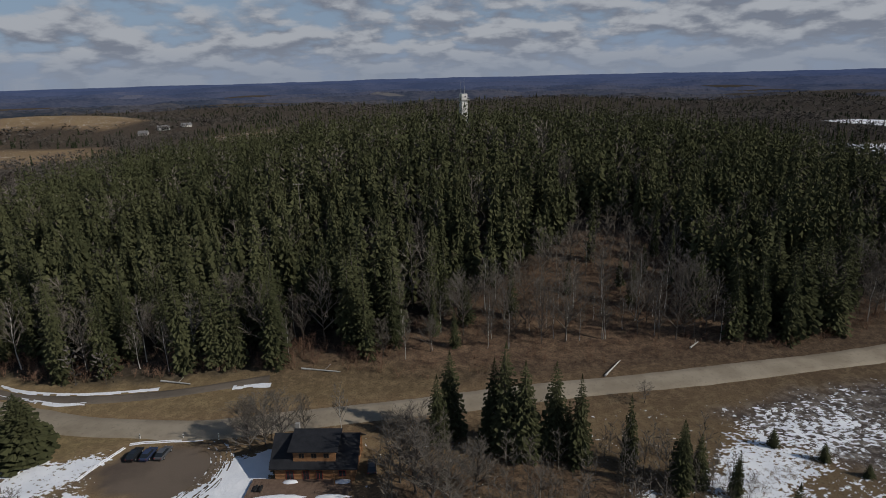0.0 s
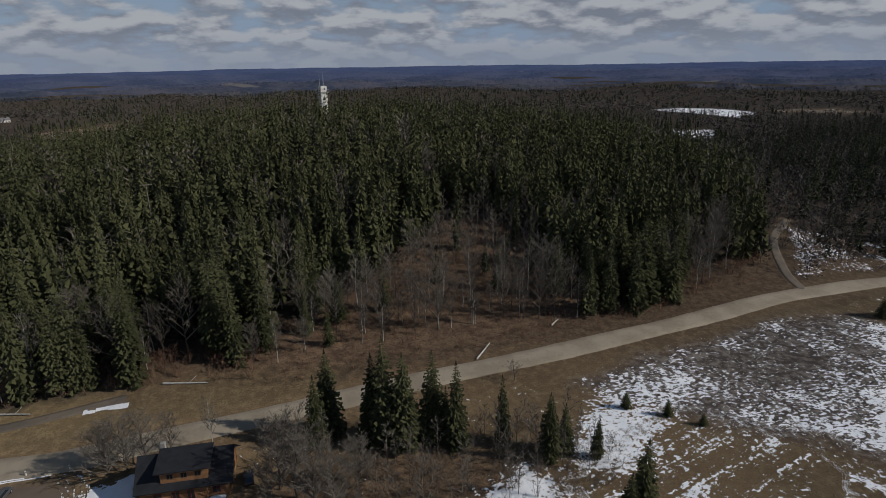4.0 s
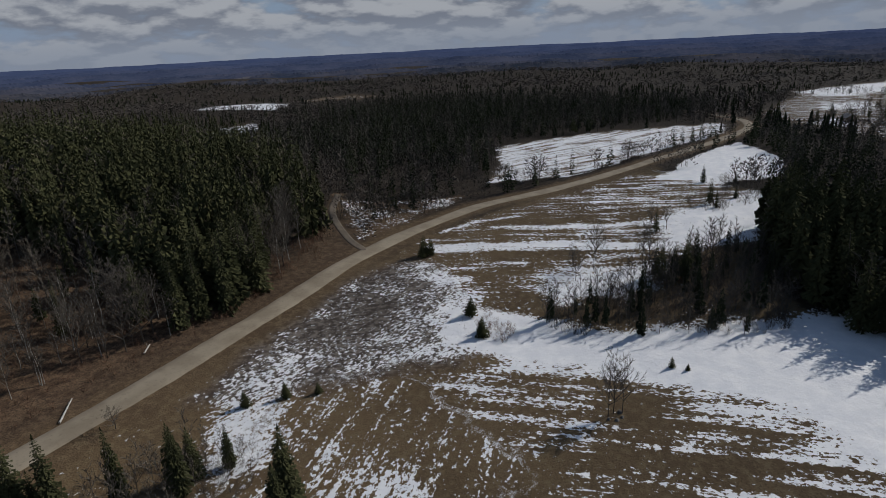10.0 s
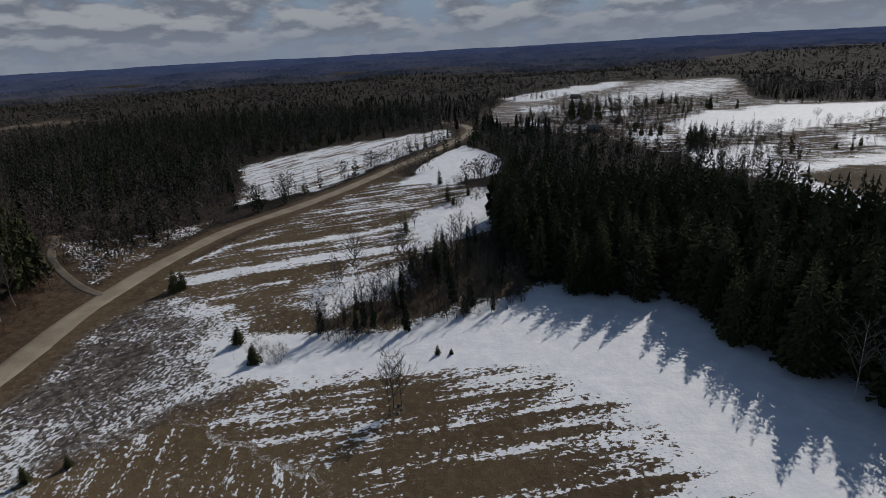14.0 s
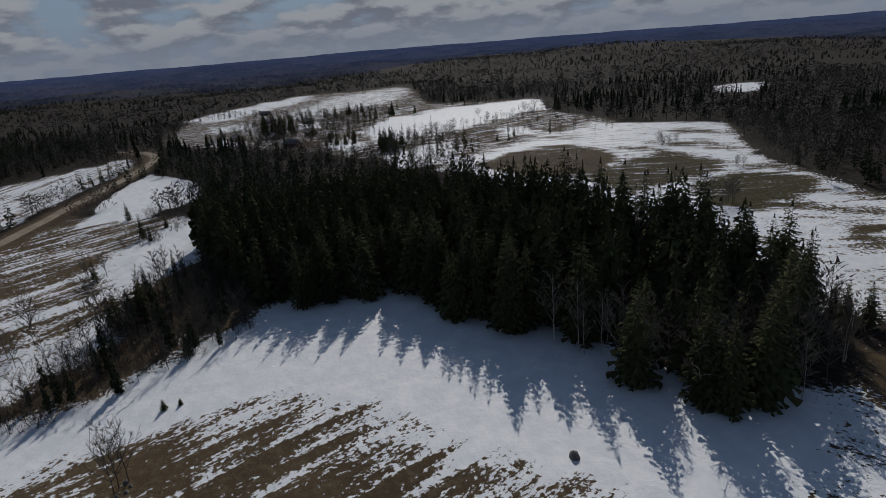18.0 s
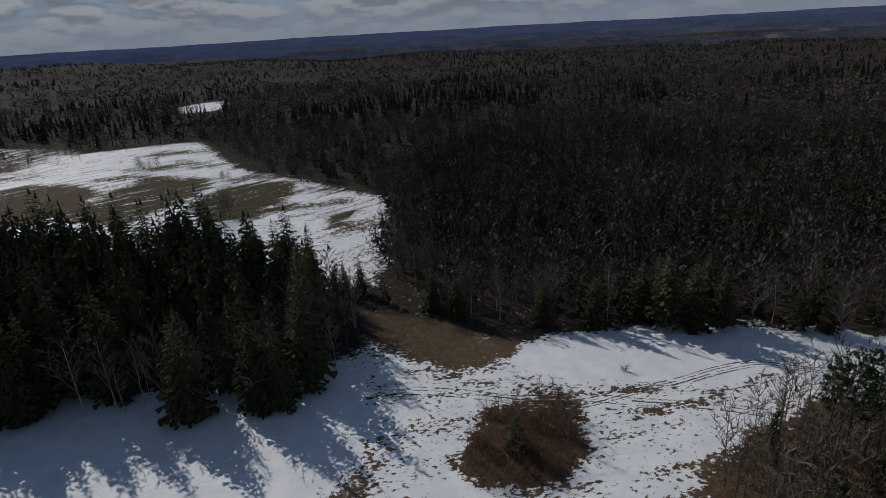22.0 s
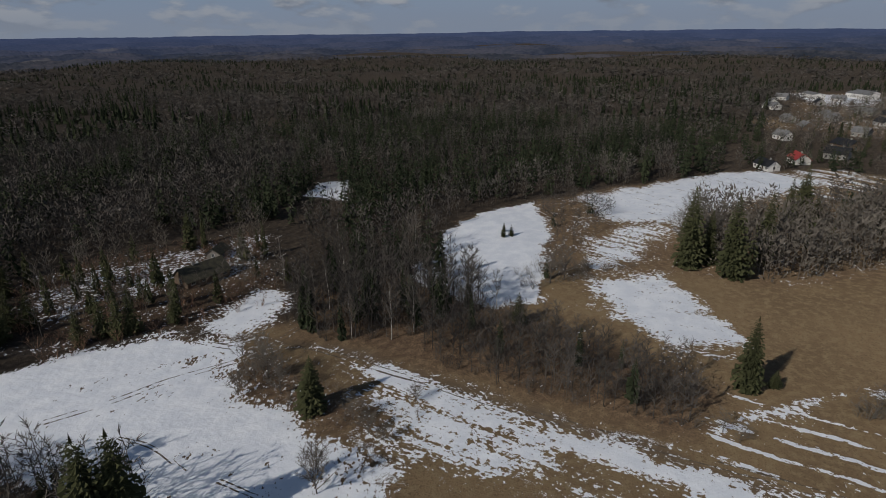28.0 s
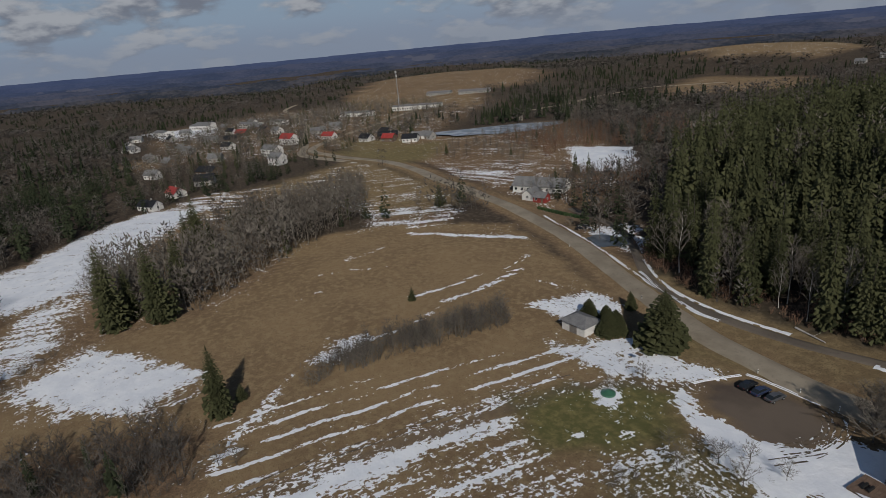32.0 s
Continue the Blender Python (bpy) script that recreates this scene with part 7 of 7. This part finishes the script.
for i in range(14):
    box(bm, -200 + i * 2.0, -198.1 + i * 2.0, 157.6 + i * 0.25, 158.9 + i * 0.25, height(-190, 158) - 0.3, height(-190, 158) + 1.3, 0.25)
hd = new("hedge", bpy.data.meshes.new("hedge"))
bm.to_mesh(hd.data)
bm.free()
hd.data.materials.append(M_PINE)
tagged(hd, "clipped dark green hedge before the farm", "hedge")
small_house(-116, -142, 14, 8, 2.2, 5.4, -12, M_BROWNWALL, M_ROOF_MOSS, "old brown farmhouse with a mossy dark roof in the snowy clearing", "")
small_house(-132, -152, 7, 5, 2.2, 4.0, 20, M_WOODGREY, M_ROOF_MOSS, "small grey shed beside the old farmhouse", "", chimney=False, name="shed")
gp = thing("feeder_post", pose(-83.2, 93.6, height(-83.2, 93.6)), "wooden post carrying a dark flat board in the snowy yard", "post")
part("post", rod(bmesh.new(), (0, 0, -0.3), (0, 0, 2.3), 0.07, 0.06, 7), M_WOODGREY, gp)
part("board", cube(-0.9, 0.9, -0.5, 0.5, 2.3, 2.38, 0.02), M_BROWNWALL, gp)
pond("pond_yard", -147, 148, 8, 6, 20, "small grey pond beside the yard", False)
pond("pond_village", -405, 282, 22, 52, -28, "grey half-frozen village pond", True)

# village to the west
VILLAGE_HOUSES = ((-354, 14, 12, 7, 2.8, 5.4, 35, 0, 0, 1), (-378, 30, 11, 8, 3.0, 6.0, 20, 0, 1, 1), (-398, 50, 12, 9, 3.4, 6.6, 70, 1, 0, 1), (-425, 104, 10, 9, 5.5, 8.4, 30, 0, 2, 2), (-470, 112, 16, 9, 6.0, 8.6, 25, 0, 2, 2),
                  (-520, 140, 14, 10, 6.0, 9.5, 25, 0, 1, 2), (-455, 205, 16, 9, 3.0, 6.2, 60, 2, 0, 1), (-430, 222, 14, 8, 2.8, 5.4, 40, 0, 2, 1), (-480, 215, 12, 8, 3.0, 5.6, 10, 2, 0, 1))
for x, y, w, d, e, rg, tn, wl, rf, rows in VILLAGE_HOUSES:
    small_house(x, y, w, d, e, rg, tn, (M_WHITE, M_GREYWALL, M_BROWNWALL)[wl], (M_ROOF_DARK, M_ROOF_RED, M_ROOF_GREY)[rf], ("white", "grey", "brown")[wl] + "-walled village house with a " + ("dark", "red", "grey")[rf] + " roof",
                "village houses", rows)
STREET_HOUSES = ((-463, 189, 11, 8, 20, 0, 0), (-440, 199, 10, 8, 35, 2, 1), (-424, 210, 12, 8, 50, 0, 0), (-423, 226, 10, 7, 15, 1, 2), (-640, 125, 12, 8, 40, 2, 1), (-631, 147, 11, 8, 10, 2, 0), (-722, 124, 12, 8, 25, 2, 2), (-712, 80, 11, 8, 60, 0, 2), (-647, 20, 12, 8, 15, 0, 2), (-433, 58, 15, 10, 35, 2, 0), (-562, 62, 11, 8, 30, 1, 2), (-592, 104, 12, 8, 75, 2, 0), (-604, 152, 11, 8, 20, 0, 2))
HILL_HOUSES = ((-540, 92, 11, 8, 30, 0, 0), (-486, 72, 10, 8, 60, 1, 2), (-502, 40, 11, 8, 20, 2, 2), (-452, 24, 10, 7, 40, 0, 2), (-515, 175, 12, 8, 30, 0, 1), (-580, 205, 12, 8, 65, 1, 2), (-668, 120, 11, 8, 30, 0, 0), (-665, 60, 10, 8, 10, 1, 0), (-745, 160, 12, 9, 20, 0, 2), (-790, 120, 11, 8, 30, 2, 0), (-700, 30, 11, 8, 70, 0, 2), (-399, 875, 16, 9, 20, 0, 2), (-388, 928, 14, 9, 40, 0, 2), (-405, 825, 12, 8, 10, 1, 2))
for x, y, w, d, tn, wl, rf in STREET_HOUSES + HILL_HOUSES:
    small_house(x, y, w, d, 3.2, 6.2, tn, (M_WHITE, M_GREYWALL, M_BROWNWALL)[wl], (M_ROOF_DARK, M_ROOF_RED, M_ROOF_GREY)[rf],
                ("white", "grey", "brown")[wl] + "-walled gabled house with a " + ("dark", "red", "grey")[rf] + " roof among bare trees", "village cottages", 1)
for x, y, w, tn in ((-697, 147, 34, 25), (-765, 109, 26, 30), (-735, 415, 34, 45), (-684, 440, 42, 50)):
    small_house(x, y, w, 11, 5.6 if y < 400 else 3.2, 7.4 if y < 400 else 5.2, tn, M_WHITE if y < 400 else M_GREYWALL, M_ROOF_GREY, "long two-storey white block in the village" if y < 400 else "long low grey farm shed on the hill field", "village blocks", 2 if y < 400 else 1, False)
for x, y, w, d, tn, wl in ((-660, 262, 40, 11, 40, 0), (-640, 330, 60, 11, 48, 0), (-740, 60, 26, 12, 20, 0), (-675, 150, 18, 9, 30, 2), (-610, 90, 14, 9, 60, 1), (-760, 105, 30, 12, 35, 0), (-700, 180, 28, 10, 15, 0),
                           (-580, 60, 12, 9, 15, 2), (-560, 180, 14, 9, 70, 1), (-620, 20, 14, 9, 40, 0), (-545, 30, 12, 8, 20, 1)):
    small_house(x, y, w, d, 4.5 if w > 25 else 3.2, 6.0, tn, (M_WHITE, M_GREYWALL, M_BROWNWALL)[wl], M_ROOF_GREY, ("long low white" if w > 25 else "plain grey" if wl == 1 else "small brown" if wl == 2 else "white") + " building in the village",
                "village buildings", 1, w < 25)
for x, y, tn in ((655, -60, 30), (700, -20, 80), (560, -20, 10), (588, -23, 40), (553, -52, 15), (816, -22, 60), (575, 13, 25), (500, -30, 70)):
    small_house(x, y, 11, 8, 3, 5.6, tn, M_BROWNWALL, M_ROOF_GREY, "small farm building among snowy fields", "eastern farm", 1)
